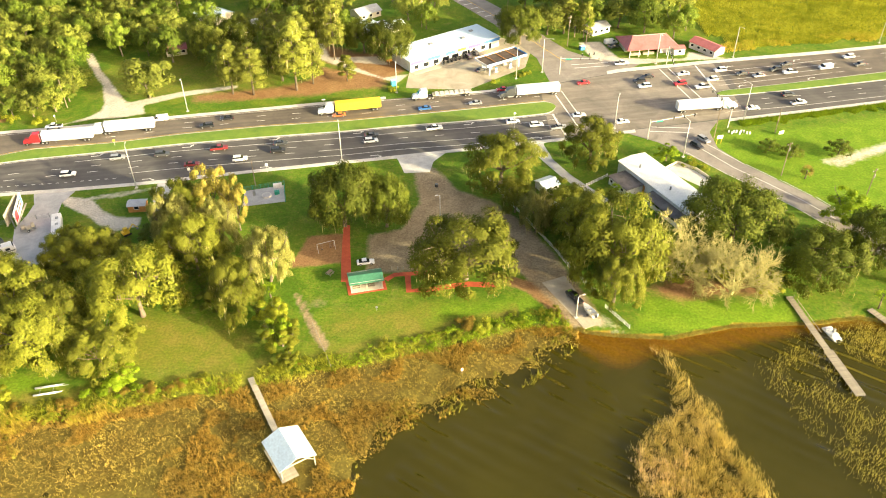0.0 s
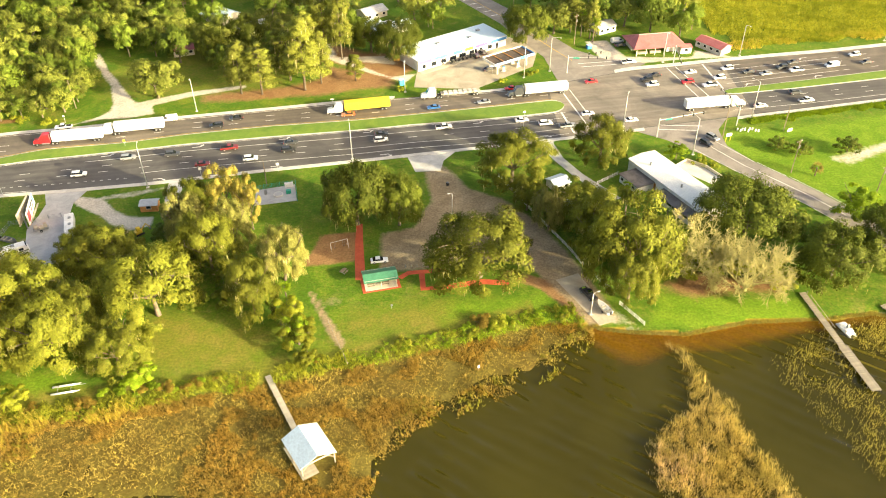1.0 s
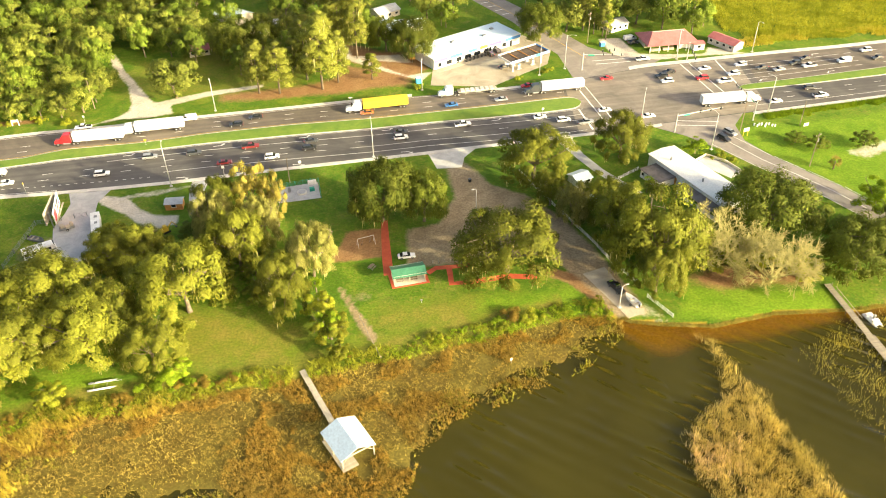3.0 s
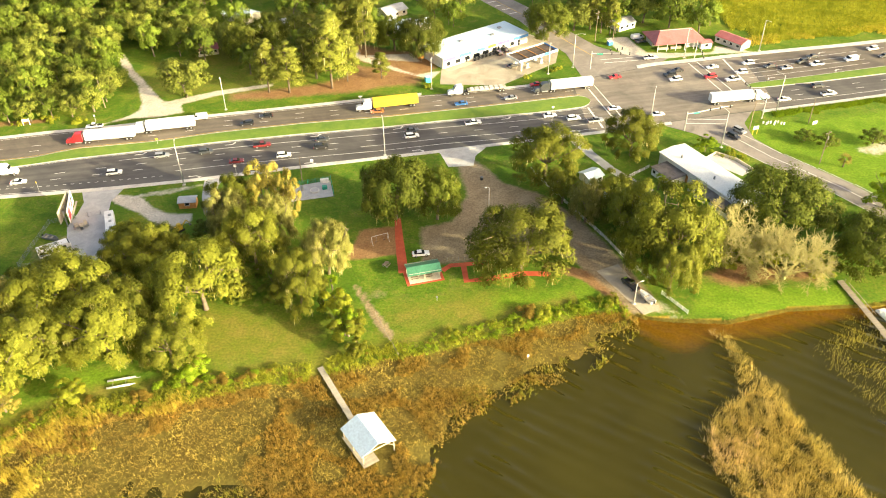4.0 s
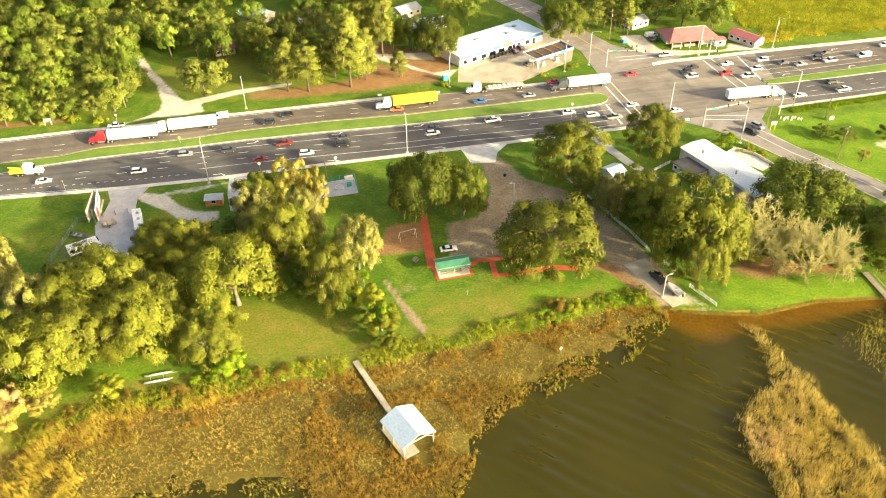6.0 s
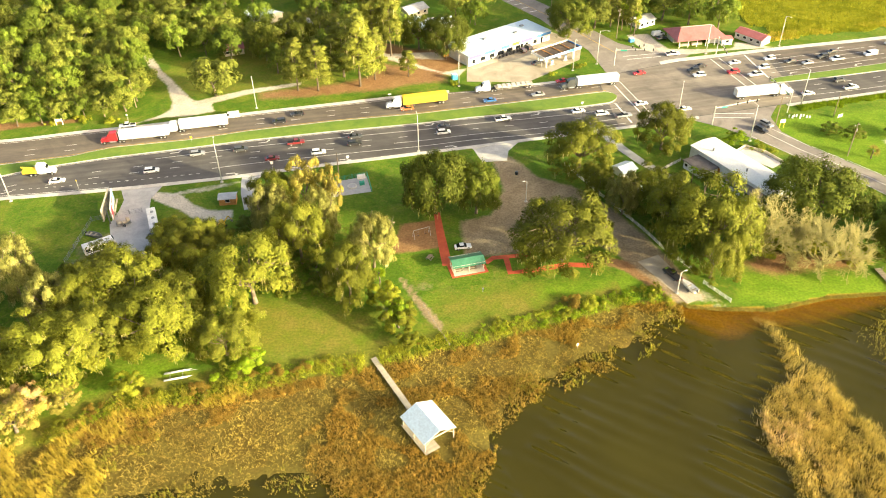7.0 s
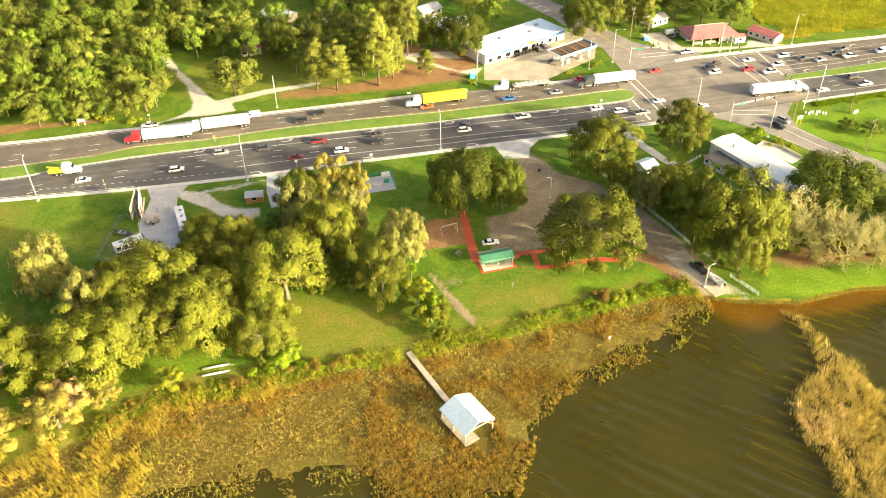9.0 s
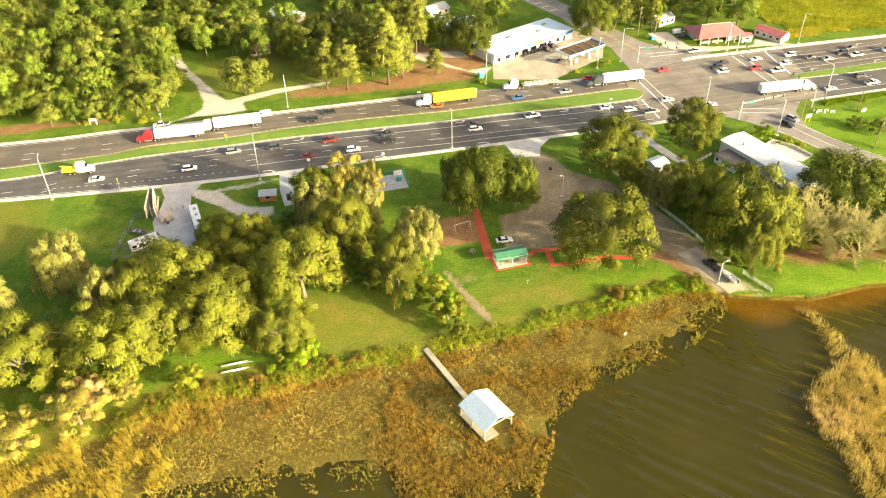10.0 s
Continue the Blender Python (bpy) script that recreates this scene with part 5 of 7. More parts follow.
reed_stand, thin_stand, far_stand = inside(REED_ISLAND, 2.5, 1.2), inside(REED_EAST, 6.0, 1.2, 0.6), inside(REED_FAR_EAST, 6.0, 1.2, 0.6)
tufts("dry_reeds", "tall straw-coloured reeds standing in the lake", scatter(19000, (34, 75, 66, 142), lambda x, y: reed_stand(x, y) and patchy(x, y, 0.55, 12.0) + 0.6 * patchy(x, y, 0.2, 14.0) > -0.28 and chance.random() < (0.9 if y < 116 else 0.45), 67), 2.1, M_REED, 68, 7, 0.21, 0.024, 0.25, 0.4, 0.12)
tufts("pale_reeds", "clump of pale pinkish reeds in the lake", scatter(1500, (35, 53, 86, 112), lambda x, y: math.hypot((x - 42.5) * 0.8, (y - 100) * 0.8) + 7 * patchy(x, y, 0.35, 3.0) + 3 * patchy(x, y, 1.1, 5.0) < 4.6 and reed_stand(x, y), 81), 2.0, M_PALEREED, 82, 6, 0.2, 0.03)
tufts("bank_grass", "dry golden grass along the water's edge", scatter(60000, (33, 112, 136, 147), lambda x, y: -0.5 < y - shore(x) < 0.5, 83) + np.array([0, 0, 0.05]), 0.5, M_GOLDBANK, 84, 3, 0.4, 0.06)
thin = lambda x, y: thin_stand(x, y)
tufts("green_reeds", "thin green-gold reeds standing in the lake", scatter(9500, (70, 108, 78, 144), lambda x, y: thin(x, y) and patchy(x, y, 0.2, 17.0) > -0.2, 69), 1.2, M_THINREED, 70, 4, 0.28, 0.026, 0.05, 0.95)
tufts("green_reeds", "thin green-gold reeds by the dock", scatter(4200, (92, 126, 120, 145), far_stand, 71), 1.2, M_THINREED, 72, 5, 0.22, 0.03, 0.05, 0.55)
weeds = scatter(26000, (103, 180, 238, 266), lambda x, y: 0.5 < south_edge(x) - y < 4.2 + 3 * patchy(x, y, 0.25, 5.0), 87)
weeds[:, 2] = 0.0
tufts("weeds", "rough bright green weeds along the pavement", weeds, 0.7, M_FRESH, 88, 5, 0.5, 0.07, 0.5)
field = scatter(42000, (108, 235, 296, 395), lambda x, y: y > north_edge(x) + 9 + 3 * patchy(x, y, 0.1, 2.0) and (x > 118 or y > 318) and (x > 112 or y > 335), 73)
field[:, 2] = 0.0
tufts("tall_grass", "tall yellow-green field grass beyond the highway", field, 1.1, M_FIELD, 74, 4, 0.45, 0.12, 0.25, 0.5)

front = scatter(9000, (112, 235, 296, 345), lambda x, y: 7.5 < y - north_edge(x) - 3 * patchy(x, y, 0.1, 2.0) < 15 and patchy(x, y, 0.12, 23.0) > -0.1, 107)
front[:, 2] = 0.0
tufts("tall_grass", "dry golden grass at the front of the field", front, 1.3, M_GOLDREED, 108, 5, 0.45, 0.08, 0.3, 0.4)

# ---- vehicles ----
def profile_body(bm, side, half, taper=0.9):
    """A body from a side outline (x, z), narrower towards the top."""
    top = max(z for _, z in side)
    low = min(z for _, z in side)
    ring = []
    for s in (-1, 1):
        ring.append([bm.verts.new((x, s * half * (1 - (1 - taper) * ((z - low) / (top - low)) ** 1.5), z)) for x, z in side])
    n = len(side)
    bm.faces.new(ring[0])
    bm.faces.new(ring[1][::-1])
    for i in range(n):
        bm.faces.new((ring[0][i], ring[1][i], ring[1][(i + 1) % n], ring[0][(i + 1) % n]))
    bmesh.ops.recalc_face_normals(bm, faces=bm.faces)
    bmesh.ops.bevel(bm, geom=[e for e in bm.edges if len(e.link_faces) == 2 and e.calc_face_angle(0) > 0.5], offset=0.06, segments=1, affect="EDGES")
    return bm


def wheel(parent, x, y, r, w, name="wheel"):
    bm = bmesh.new()
    rod(bm, (x, y - w / 2, r), (x, y + w / 2, r), r, r, 14)
    wh = part(name, bm, M_DARK, parent, "black rubber tyre")
    bm = bmesh.new()
    s = 1 if y > 0 else -1
    rod(bm, (x, y + s * (w / 2 - 0.01), r), (x, y + s * (w / 2 + 0.02), r), r * 0.62, r * 0.5, 10)
    part("rim", bm, M_RIM, wh, "metal rim")
    return wh


CAR_SHAPES = {
    "sedan": dict(len=4.75, half=0.90, body=[(-2.35, 0.32), (2.3, 0.32), (2.38, 0.62), (2.2, 0.78), (1.0, 0.95), (-1.75, 1.0), (-2.33, 0.92), (-2.4, 0.6)],
                  cabin=[(1.05, 0.93), (0.25, 1.40), (-1.05, 1.42), (-1.85, 0.98)], roof=(-0.4, 1.25)),
    "suv": dict(len=4.8, half=0.95, body=[(-2.35, 0.38), (2.3, 0.38), (2.4, 0.75), (2.2, 0.98), (1.15, 1.10), (-2.2, 1.14), (-2.4, 1.0), (-2.42, 0.6)],
                cabin=[(1.2, 1.08), (0.45, 1.68), (-1.95, 1.70), (-2.3, 1.12)], roof=(-0.75, 2.3)),
    "pickup": dict(len=5.7, half=0.98, body=[(-2.85, 0.5), (2.75, 0.5), (2.85, 0.85), (2.7, 1.1), (1.35, 1.2), (-0.85, 1.2), (-0.86, 1.12), (-2.85, 1.12)],
                   cabin=[(1.4, 1.18), (0.75, 1.85), (-0.65, 1.87), (-0.85, 1.18)], roof=(0.05, 1.3)),
    "van": dict(len=5.6, half=1.0, body=[(-2.75, 0.42), (2.6, 0.42), (2.75, 0.8), (2.6, 1.1), (1.9, 1.25), (1.1, 2.05), (-2.7, 2.1), (-2.8, 0.9)],
                cabin=[(1.93, 1.27), (1.18, 1.98), (0.55, 1.98), (0.45, 1.27)], roof=None),
}


def make_car(shape, colour_name, material):
    s = CAR_SHAPES[shape]
    words = {"sedan": "sedan car", "suv": "sport utility car", "pickup": "pickup truck", "van": "cargo van"}[shape]
    car = thing({"sedan": "car", "suv": "car", "pickup": "pickup_truck", "van": "van"}[shape], f"{colour_name} {words} on the road asphalt", "pickup truck" if shape == "pickup" else "van" if shape == "van" else "car", "vehicles on the road")
    part("body", profile_body(bmesh.new(), s["body"], s["half"], 0.93 if shape != "van" else 0.9), material, car)
    part("cabin_glass", profile_body(bmesh.new(), s["cabin"], s["half"] * (0.93 if shape != "van" else 1.003), 0.82 if shape != "van" else 0.97), M_GLASS, car, "dark tinted glass")
    if s["roof"]:
        bm = bmesh.new()
        z = max(p[1] for p in s["cabin"])
        box(bm, s["roof"][0], 0, z - 0.05, s["roof"][1], s["half"] * 1.52, 0.09, 0, 0.03)
        part("roof", bm, material, car)
    if shape == "pickup":
        bm = bmesh.new()
        box(bm, -1.85, 0, 1.10, 1.75, 1.6, 0.04)
        part("bed_liner", bm, M_DARK, car, "black open bed")
    L = s["len"] / 2
    for y in (-1, 1):
        bm = bmesh.new()
        box(bm, L - 0.18, y * (s["half"] - 0.25), 0.66, 0.12, 0.34, 0.14)
        part("headlight", bm, M_WHITE, car, "clear headlight")
        bm = bmesh.new()
        box(bm, -L + 0.02, y * (s["half"] - 0.2), 0.74, 0.1, 0.26, 0.2)
        part("tail_light", bm, M_SIGNRED, car, "red tail light")
        for x in (L * 0.62, -L * 0.6):
            wheel(car, x, y * (s["half"] - 0.1), 0.34 if shape == "sedan" else 0.39, 0.24)
    return car


PAINTS = {"white": paint("car_white", (0.80, 0.79, 0.77), 0.25, 0, 0.5), "black": paint("car_black", (0.018, 0.018, 0.02), 0.2, 0, 0.6), "dark grey": paint("car_grey", (0.07, 0.075, 0.08), 0.25, 0.3, 0.5),
          "silver": paint("car_silver", (0.42, 0.42, 0.42), 0.3, 0.5, 0.5), "red": paint("car_red", (0.55, 0.014, 0.022), 0.25, 0, 0.5), "dark red": paint("car_dark_red", (0.20, 0.02, 0.02), 0.25, 0, 0.5),
          "blue": paint("car_blue", (0.03, 0.14, 0.38), 0.25, 0.1, 0.5), "orange-red": paint("car_orange", (0.45, 0.11, 0.03), 0.3, 0, 0.4)}
made_cars = {}


def car_at(shape, colour, x, y, heading):
    key = (shape, colour)
    m = pose(x, y, 0.05, 0, 0, heading)
    if key not in made_cars:
        made_cars[key] = make_car(shape, colour, PAINTS[colour])
        made_cars[key].matrix_basis = m
        return made_cars[key]
    return copy_thing(made_cars[key], m)


WB, EB = 191, 11
for shape, colour, x, y in (("pickup", "white", -132.9, 243), ("van", "white", -97.8, 248), ("suv", "black", -80.4, 243), ("sedan", "black", -74.6, 248.3), ("sedan", "orange-red", -35.7, 250.2), ("sedan", "blue", -5.7, 254.8),
                            ("sedan", "silver", 12.4, 258.5), ("sedan", "red", 22.9, 269.2), ("sedan", "red", 53.4, 274.2), ("sedan", "black", 78.4, 279), ("suv", "black", 74.6, 275.2), ("suv", "white", 75.7, 271)):
    car_at(shape, colour, x, y, WB)
for shape, colour, x, y in (("suv", "red", 89.4, 272.9), ("sedan", "white", 92.6, 281.3), ("pickup", "white", 96.9, 270), ("suv", "white", 102.2, 276.2), ("suv", "white", 107.5, 284.2), ("sedan", "dark grey", 114.9, 281.2), ("sedan", "silver", 120.8, 279.4),
                            ("suv", "dark grey", 128.9, 284.7), ("sedan", "dark grey", 134.7, 289.2), ("pickup", "white", 133.5, 282), ("van", "white", 148.6, 285.8), ("suv", "white", 161.5, 295.6), ("sedan", "dark grey", 163, 288.5)):
    car_at(shape, colour, x, y, WB + 2)
for shape, colour, x, y in (("sedan", "white", -145.1, 208.1), ("suv", "white", -116.8, 212.4), ("suv", "silver", -104.4, 222.3), ("suv", "dark grey", -90.6, 224.3), ("pickup", "dark red", -72.8, 227.8), ("sedan", "dark red", -79.4, 218), ("sedan", "dark grey", -53.2, 231),
                            ("suv", "black", -53.2, 226.2), ("suv", "white", -64.7, 221), ("sedan", "dark grey", -23.2, 235.9), ("suv", "white", -23.2, 232), ("pickup", "white", -2.2, 240.2), ("sedan", "white", 24.9, 244.7), ("suv", "white", 32.8, 242.2),
                            ("pickup", "silver", 40.1, 240.2), ("sedan", "white", 48.3, 249), ("sedan", "white", 62.6, 244), ("sedan", "white", 110.5, 253.4), ("suv", "dark grey", 126.5, 263.4), ("pickup", "white", 127.9, 257)):
    car_at(shape, colour, x, y, EB)
car_at("suv", "black", 84.0, 227.4, -58)
car_at("suv", "silver", 87.2, 231.2, -58)
car_at("sedan", "white", -20.3, 167.4, 8)
for shape, colour, x, y, h in (("suv", "black", 10.8, 298.2, 120), ("suv", "dark grey", 13.6, 301.4, 120), ("sedan", "dark grey", 15.6, 286, 35), ("van", "white", 70, 311, 15), ("sedan", "dark grey", 70.6, 307.2, 15), ("pickup", "white", 70.8, 290.8, 8),
                               ("sedan", "white", -15.5, 303.5, 80), ("sedan", "silver", -48, 334, 20), ("sedan", "white", -25, 334, 150)):
    car_at(shape, colour, x, y, h)


def wheel_pair(parent, x, half=1.05, r=0.5):
    for y in (-1, 1):
        wheel(parent, x, y * half, r, 0.5)


def make_tractor(parent, material, x=0.0):
    """A long-nosed road tractor with its nose at x + 3.4."""
    part("cab", profile_body(bmesh.new(), [(x - 2.0, 0.9), (x + 1.3, 0.9), (x + 1.35, 2.3), (x + 0.8, 3.2), (x + 0.2, 3.75), (x - 1.9, 3.8), (x - 2.0, 2.0)], 1.2, 0.9), material, parent)
    part("hood", profile_body(bmesh.new(), [(x + 1.2, 0.75), (x + 3.3, 0.75), (x + 3.35, 1.6), (x + 2.9, 2.0), (x + 1.25, 2.25)], 1.05, 0.75), material, parent)
    part("windscreen", profile_body(bmesh.new(), [(x + 1.37, 2.35), (x + 0.9, 3.12), (x + 0.5, 3.12), (x + 0.55, 2.35)], 1.14, 0.93), M_GLASS, parent, "dark windscreen")
    bm = bmesh.new()
    box(bm, x + 3.35, 0, 0.45, 0.25, 2.3, 0.45, 0, 0.05)
    part("bumper", bm, M_RIM, parent, "bright metal bumper")
    bm = bmesh.new()
    box(bm, x - 0.8, 0, 0.75, 7.4, 0.9, 0.3)
    part("frame", bm, M_DARK, parent, "black steel frame")
    for y in (-1, 1):
        bm = bmesh.new()
        rod(bm, (x - 1.6, y * 0.95, 0.7), (x + 0.6, y * 0.95, 0.7), 0.33, 0.33, 10)
        part("fuel_tank", bm, M_RIM, parent, "bright metal fuel tank")
        bm = bmesh.new()
        rod(bm, (x - 2.15, y * 1.0, 1.2), (x - 2.15, y * 1.0, 4.0), 0.08, 0.08, 8)
        part("exhaust_pipe", bm, M_RIM, parent)
    for wx in (2.3, -2.7, -4.0):
        wheel_pair(parent, x + wx)


def make_semi(label, cab, box_paint, flat=False):
    """Tractor and long trailer; the nose is at +11.2, the tail at -11.4."""
    t = thing("semi_truck", label, "truck", "trucks on the highway")
    make_tractor(t, cab, 7.7)
    bm = bmesh.new()
    if flat:
        box(bm, -3.6, 0, 1.25, 14.6, 2.5, 0.3, 0, 0.04)
        part("flatbed", bm, M_PALE_WOOD, t, "wooden flatbed deck")
        for x in np.linspace(-9, 2, 7):
            bm = bmesh.new()
            box(bm, x, 0, 1.56, 1.3, 2.1, 0.35)
            part("load", bm, M_CONCRETE, t, "pale stacked load")
    else:
        box(bm, -3.1, 0, 1.15, 16.15, 2.6, 2.9, 0, 0.05)
        part("trailer_box", bm, box_paint, t)
        for x in np.linspace(-11, 4.8, 14):
            for y in (-1.315, 1.315):
                bm = bmesh.new()
                box(bm, x, y, 1.25, 0.06, 0.03, 2.7)
                part("side_rib", bm, box_paint, t)
        for y in (-0.62, 0.62):
            bm = bmesh.new()
            box(bm, -11.2, y, 1.25, 0.06, 1.2, 2.7)
            part("rear_door", bm, box_paint, t)
    bm = bmesh.new()
    box(bm, -3.1, 0, 0.9, 15.5, 0.9, 0.25)
    part("trailer_frame", bm, M_DARK, t, "black trailer frame")
    for x in (-8.4, -9.7):
        wheel_pair(t, x)
    for y in (-0.8, 0.8):
        bm = bmesh.new()
        box(bm, 1.0, y, 0.1, 0.15, 0.15, 1.0)
        part("landing_leg", bm, M_STEEL, t)
    return t


M_TRAILER = paint("trailer_white", (0.70, 0.69, 0.665), 0.45)
M_TRAILER_YELLOW = paint("trailer_yellow", (0.75, 0.50, 0.03), 0.45)
for label, cab, bx, x, y, h, flat in (
        ("red semi truck pulling a white box trailer", PAINTS["red"], M_TRAILER, -127.6, 233.9, 189, False),
        ("white semi truck pulling a white box trailer", PAINTS["white"], M_TRAILER, -108.9, 240.2, 190.5, False),
        ("white semi truck pulling a yellow box trailer", PAINTS["white"], M_TRAILER_YELLOW, -32.3, 253.8, 191, False),
        ("white semi truck pulling a loaded flatbed trailer", PAINTS["white"], M_TRAILER, 0.6, 264.4, 190, True),
        ("dark blue semi truck pulling a white box trailer", PAINTS["dark grey"], M_TRAILER, 32.4, 265.2, 190, False),
        ("white semi truck pulling a white trailer", PAINTS["white"], M_TRAILER, 94.0, 253.2, 8, False)):
    make_semi(label, cab, bx, flat).matrix_basis = pose(x, y, 0.05, 0, 0, h)


def make_tow_truck():
    t = thing("tow_truck", "white and yellow heavy tow truck", "truck", "vehicles on the road")
    make_tractor(t, PAINTS["white"], 1.6)
    bm = bmesh.new()
    box(bm, -2.6, 0, 1.1, 4.6, 2.4, 1.1, 0, 0.06)
    part("tool_body", bm, M_YELLOW, t, "bright yellow tool body")
    bm = bmesh.new()
    rod(bm, (-1.0, 0, 2.3), (-5.2, 0, 3.0), 0.28, 0.2, 8)
    part("boom", bm, M_YELLOW, t, "yellow lifting boom")
    return t


make_tow_truck().matrix_basis = pose(-152.2, 213.2, 0.05, 0, 0, 7)


def make_boat(label, colour):
    """A small open boat, pointed at the bow, about 5 m long."""
    b = thing("boat", label, "boat")
    bm = bmesh.new()
    st = [(-2.5, 0.95, 0.15), (-0.5, 1.0, 0.1), (1.3, 0.8, 0.1), (2.3, 0.3, 0.3), (2.65, 0.04, 0.55)]
    rows = [[bm.verts.new(p) for p in ((x, -w, 0.85 + 0.08 * i), (x, -w * 0.7, z), (x, 0, z - 0.12), (x, w * 0.7, z), (x, w, 0.85 + 0.08 * i))] for i, (x, w, z) in enumerate(st)]
    for r, s in zip(rows, rows[1:]):
        for i in range(4):
            bm.faces.new((r[i], s[i], s[i + 1], r[i + 1]))
    bm.faces.new(rows[0][::-1])
    bmesh.ops.recalc_face_normals(bm, faces=bm.faces)
    bmesh.ops.solidify(bm, geom=bm.faces[:], thickness=0.06)
    part("hull", bm, colour, b)
    for x in (-1.5, 0.2):
        bm = bmesh.new()
        box(bm, x, 0, 0.55, 0.5, 1.7, 0.12, 0, 0.03)
        part("seat", bm, M_PALE_WOOD, b)
    bm = bmesh.new()
    box(bm, -2.75, 0, 0.3, 0.35, 0.4, 0.95, 0, 0.08)
    part("outboard_motor", bm, M_DARK, b, "black outboard motor")
    return b


M_BOATWHITE = paint("boat_white", (0.75, 0.74, 0.70), 0.35)
M_BOATGREY = paint("boat_grey", (0.16, 0.17, 0.17), 0.5)


def make_boat_trailer():
    t = thing("boat_trailer", "galvanised boat trailer on the ramp", "trailer")
    for y in (-0.9, 0.9):
        bm = bmesh.new()
        box(bm, 0, y, 0.42, 4.6, 0.1, 0.12)
        part("rail", bm, M_STEEL, t)
        wheel(t, -0.8, y * 1.15, 0.32, 0.22)
    for x in (-2.0, -0.8, 1.0):
        bm = bmesh.new()
        box(bm, x, 0, 0.40, 0.1, 1.9, 0.1)
        part("crossbar", bm, M_STEEL, t)
    bm = bmesh.new()
    rod(bm, (2.2, 0, 0.47), (4.3, 0, 0.5), 0.06, 0.06, 6)
    part("tongue", bm, M_STEEL, t)
    return t


make_boat_trailer().matrix_basis = pose(36.6, 147.2, 0.03, 0, 0, 117)
make_boat("white open motor boat on a trailer", M_BOATWHITE).matrix_basis = pose(36.7, 147.0, 0.42, 0, 0, 117)
truck = make_car("pickup", "black and lime", PAINTS["black"])
tagged(truck, "black pickup truck with lime green stripes on the boat ramp")
truck.matrix_basis = pose(33.7, 152.4, 0.05, 0, 0, 117)
M_LIME = paint("lime_paint", (0.35, 0.55, 0.03), 0.35)
for x in (2.05, -0.2):
    bm = bmesh.new()
    box(bm, x, 0, 1.10 if x > 1 else 1.86, 0.9, 1.0, 0.05)
    part("stripe", bm, M_LIME, truck, "lime green stripe")
make_boat("grey flat-bottomed boat lying on grass", M_BOATGREY).matrix_basis = pose(-124.3, 178.4, 0.0, 0, 0, -20)


def make_catamaran():
    c = thing("catamaran", "white beached catamaran with two slim hulls", "boat")
    for y in (-1.1, 1.1):
        bm = bmesh.new()
        rod(bm, (-3.0, y, 0.35), (2.0, y, 0.35), 0.24, 0.24, 8)
        rod(bm, (2.0, y, 0.35), (3.3, y, 0.5), 0.24, 0.03, 8)
        part("hull", bm, M_BOATWHITE, c, "", True)
    for x in (-1.6, 1.2):
        bm = bmesh.new()
        rod(bm, (x, -1.1, 0.62), (x, 1.1, 0.62), 0.06, 0.06, 6)
        part("crossbeam", bm, M_STEEL, c)
    bm = bmesh.new()
    rod(bm, (-2.6, 0.6, 0.7), (4.4, 0.3, 0.75), 0.06, 0.05, 6)
    part("mast", bm, M_POLE, c, "lowered metal mast")
    return c


make_catamaran().matrix_basis = pose(-88.2, 122.5, 0, 0, 0, 12)


# ---- buildings ----
def slope(parent, lx, half, z, rise, s, material, ribs=0, label=""):
    """One side of a roof, folded into standing ribs."""
    bm = bmesh.new()
    xs = [(-lx / 2, 0.1)]
    for k in range(ribs):
        x = -lx / 2 + lx * (k + 0.5) / ribs
        xs += [(x - 0.05, 0.1), (x, 0.108), (x + 0.05, 0.1)]
    xs.append((lx / 2, 0.1))
    rows = [[bm.verts.new(p) for p in ((x, s * half, z), (x, s * half, z + u), (x, 0, z + rise + u), (x, 0, z + rise))] for x, u in xs]
    for r, q in zip(rows, rows[1:]):
        for i in range(4):
            bm.faces.new((r[i], q[i], q[(i + 1) % 4], r[(i + 1) % 4]))
    bm.faces.new(rows[0])
    bm.faces.new(rows[-1][::-1])
    bmesh.ops.recalc_face_normals(bm, faces=bm.faces)
    return part("roof_panel", bm, material, parent, label)


def walls(parent, lx, ly, h, material, t=0.25, rise=0.0):
    """Four walls; the end walls run up to the ridge."""
    for y in (-1, 1):
        bm = bmesh.new()
        box(bm, 0, y * (ly / 2 - t / 2), 0, lx, t, h)
        part("wall", bm, material, parent)
    for x in (-1, 1):
        bm = bmesh.new()
        c = x * (lx / 2 - t / 2)
        pts = [(-ly / 2 + t, 0), (ly / 2 - t, 0), (ly / 2 - t, h), (0, h + rise), (-ly / 2 + t, h)] if rise else [(-ly / 2 + t, 0), (ly / 2 - t, 0), (ly / 2 - t, h), (-ly / 2 + t, h)]
        f = [[bm.verts.new((c + d * t / 2, p[0], p[1])) for p in pts] for d in (-1, 1)]
        bm.faces.new(f[0])
        bm.faces.new(f[1][::-1])
        for i in range(len(pts)):
            bm.faces.new((f[0][i], f[1][i], f[1][(i + 1) % len(pts)], f[0][(i + 1) % len(pts)]))
        bmesh.ops.recalc_face_normals(bm, faces=bm.faces)
        part("wall", bm, material, parent)


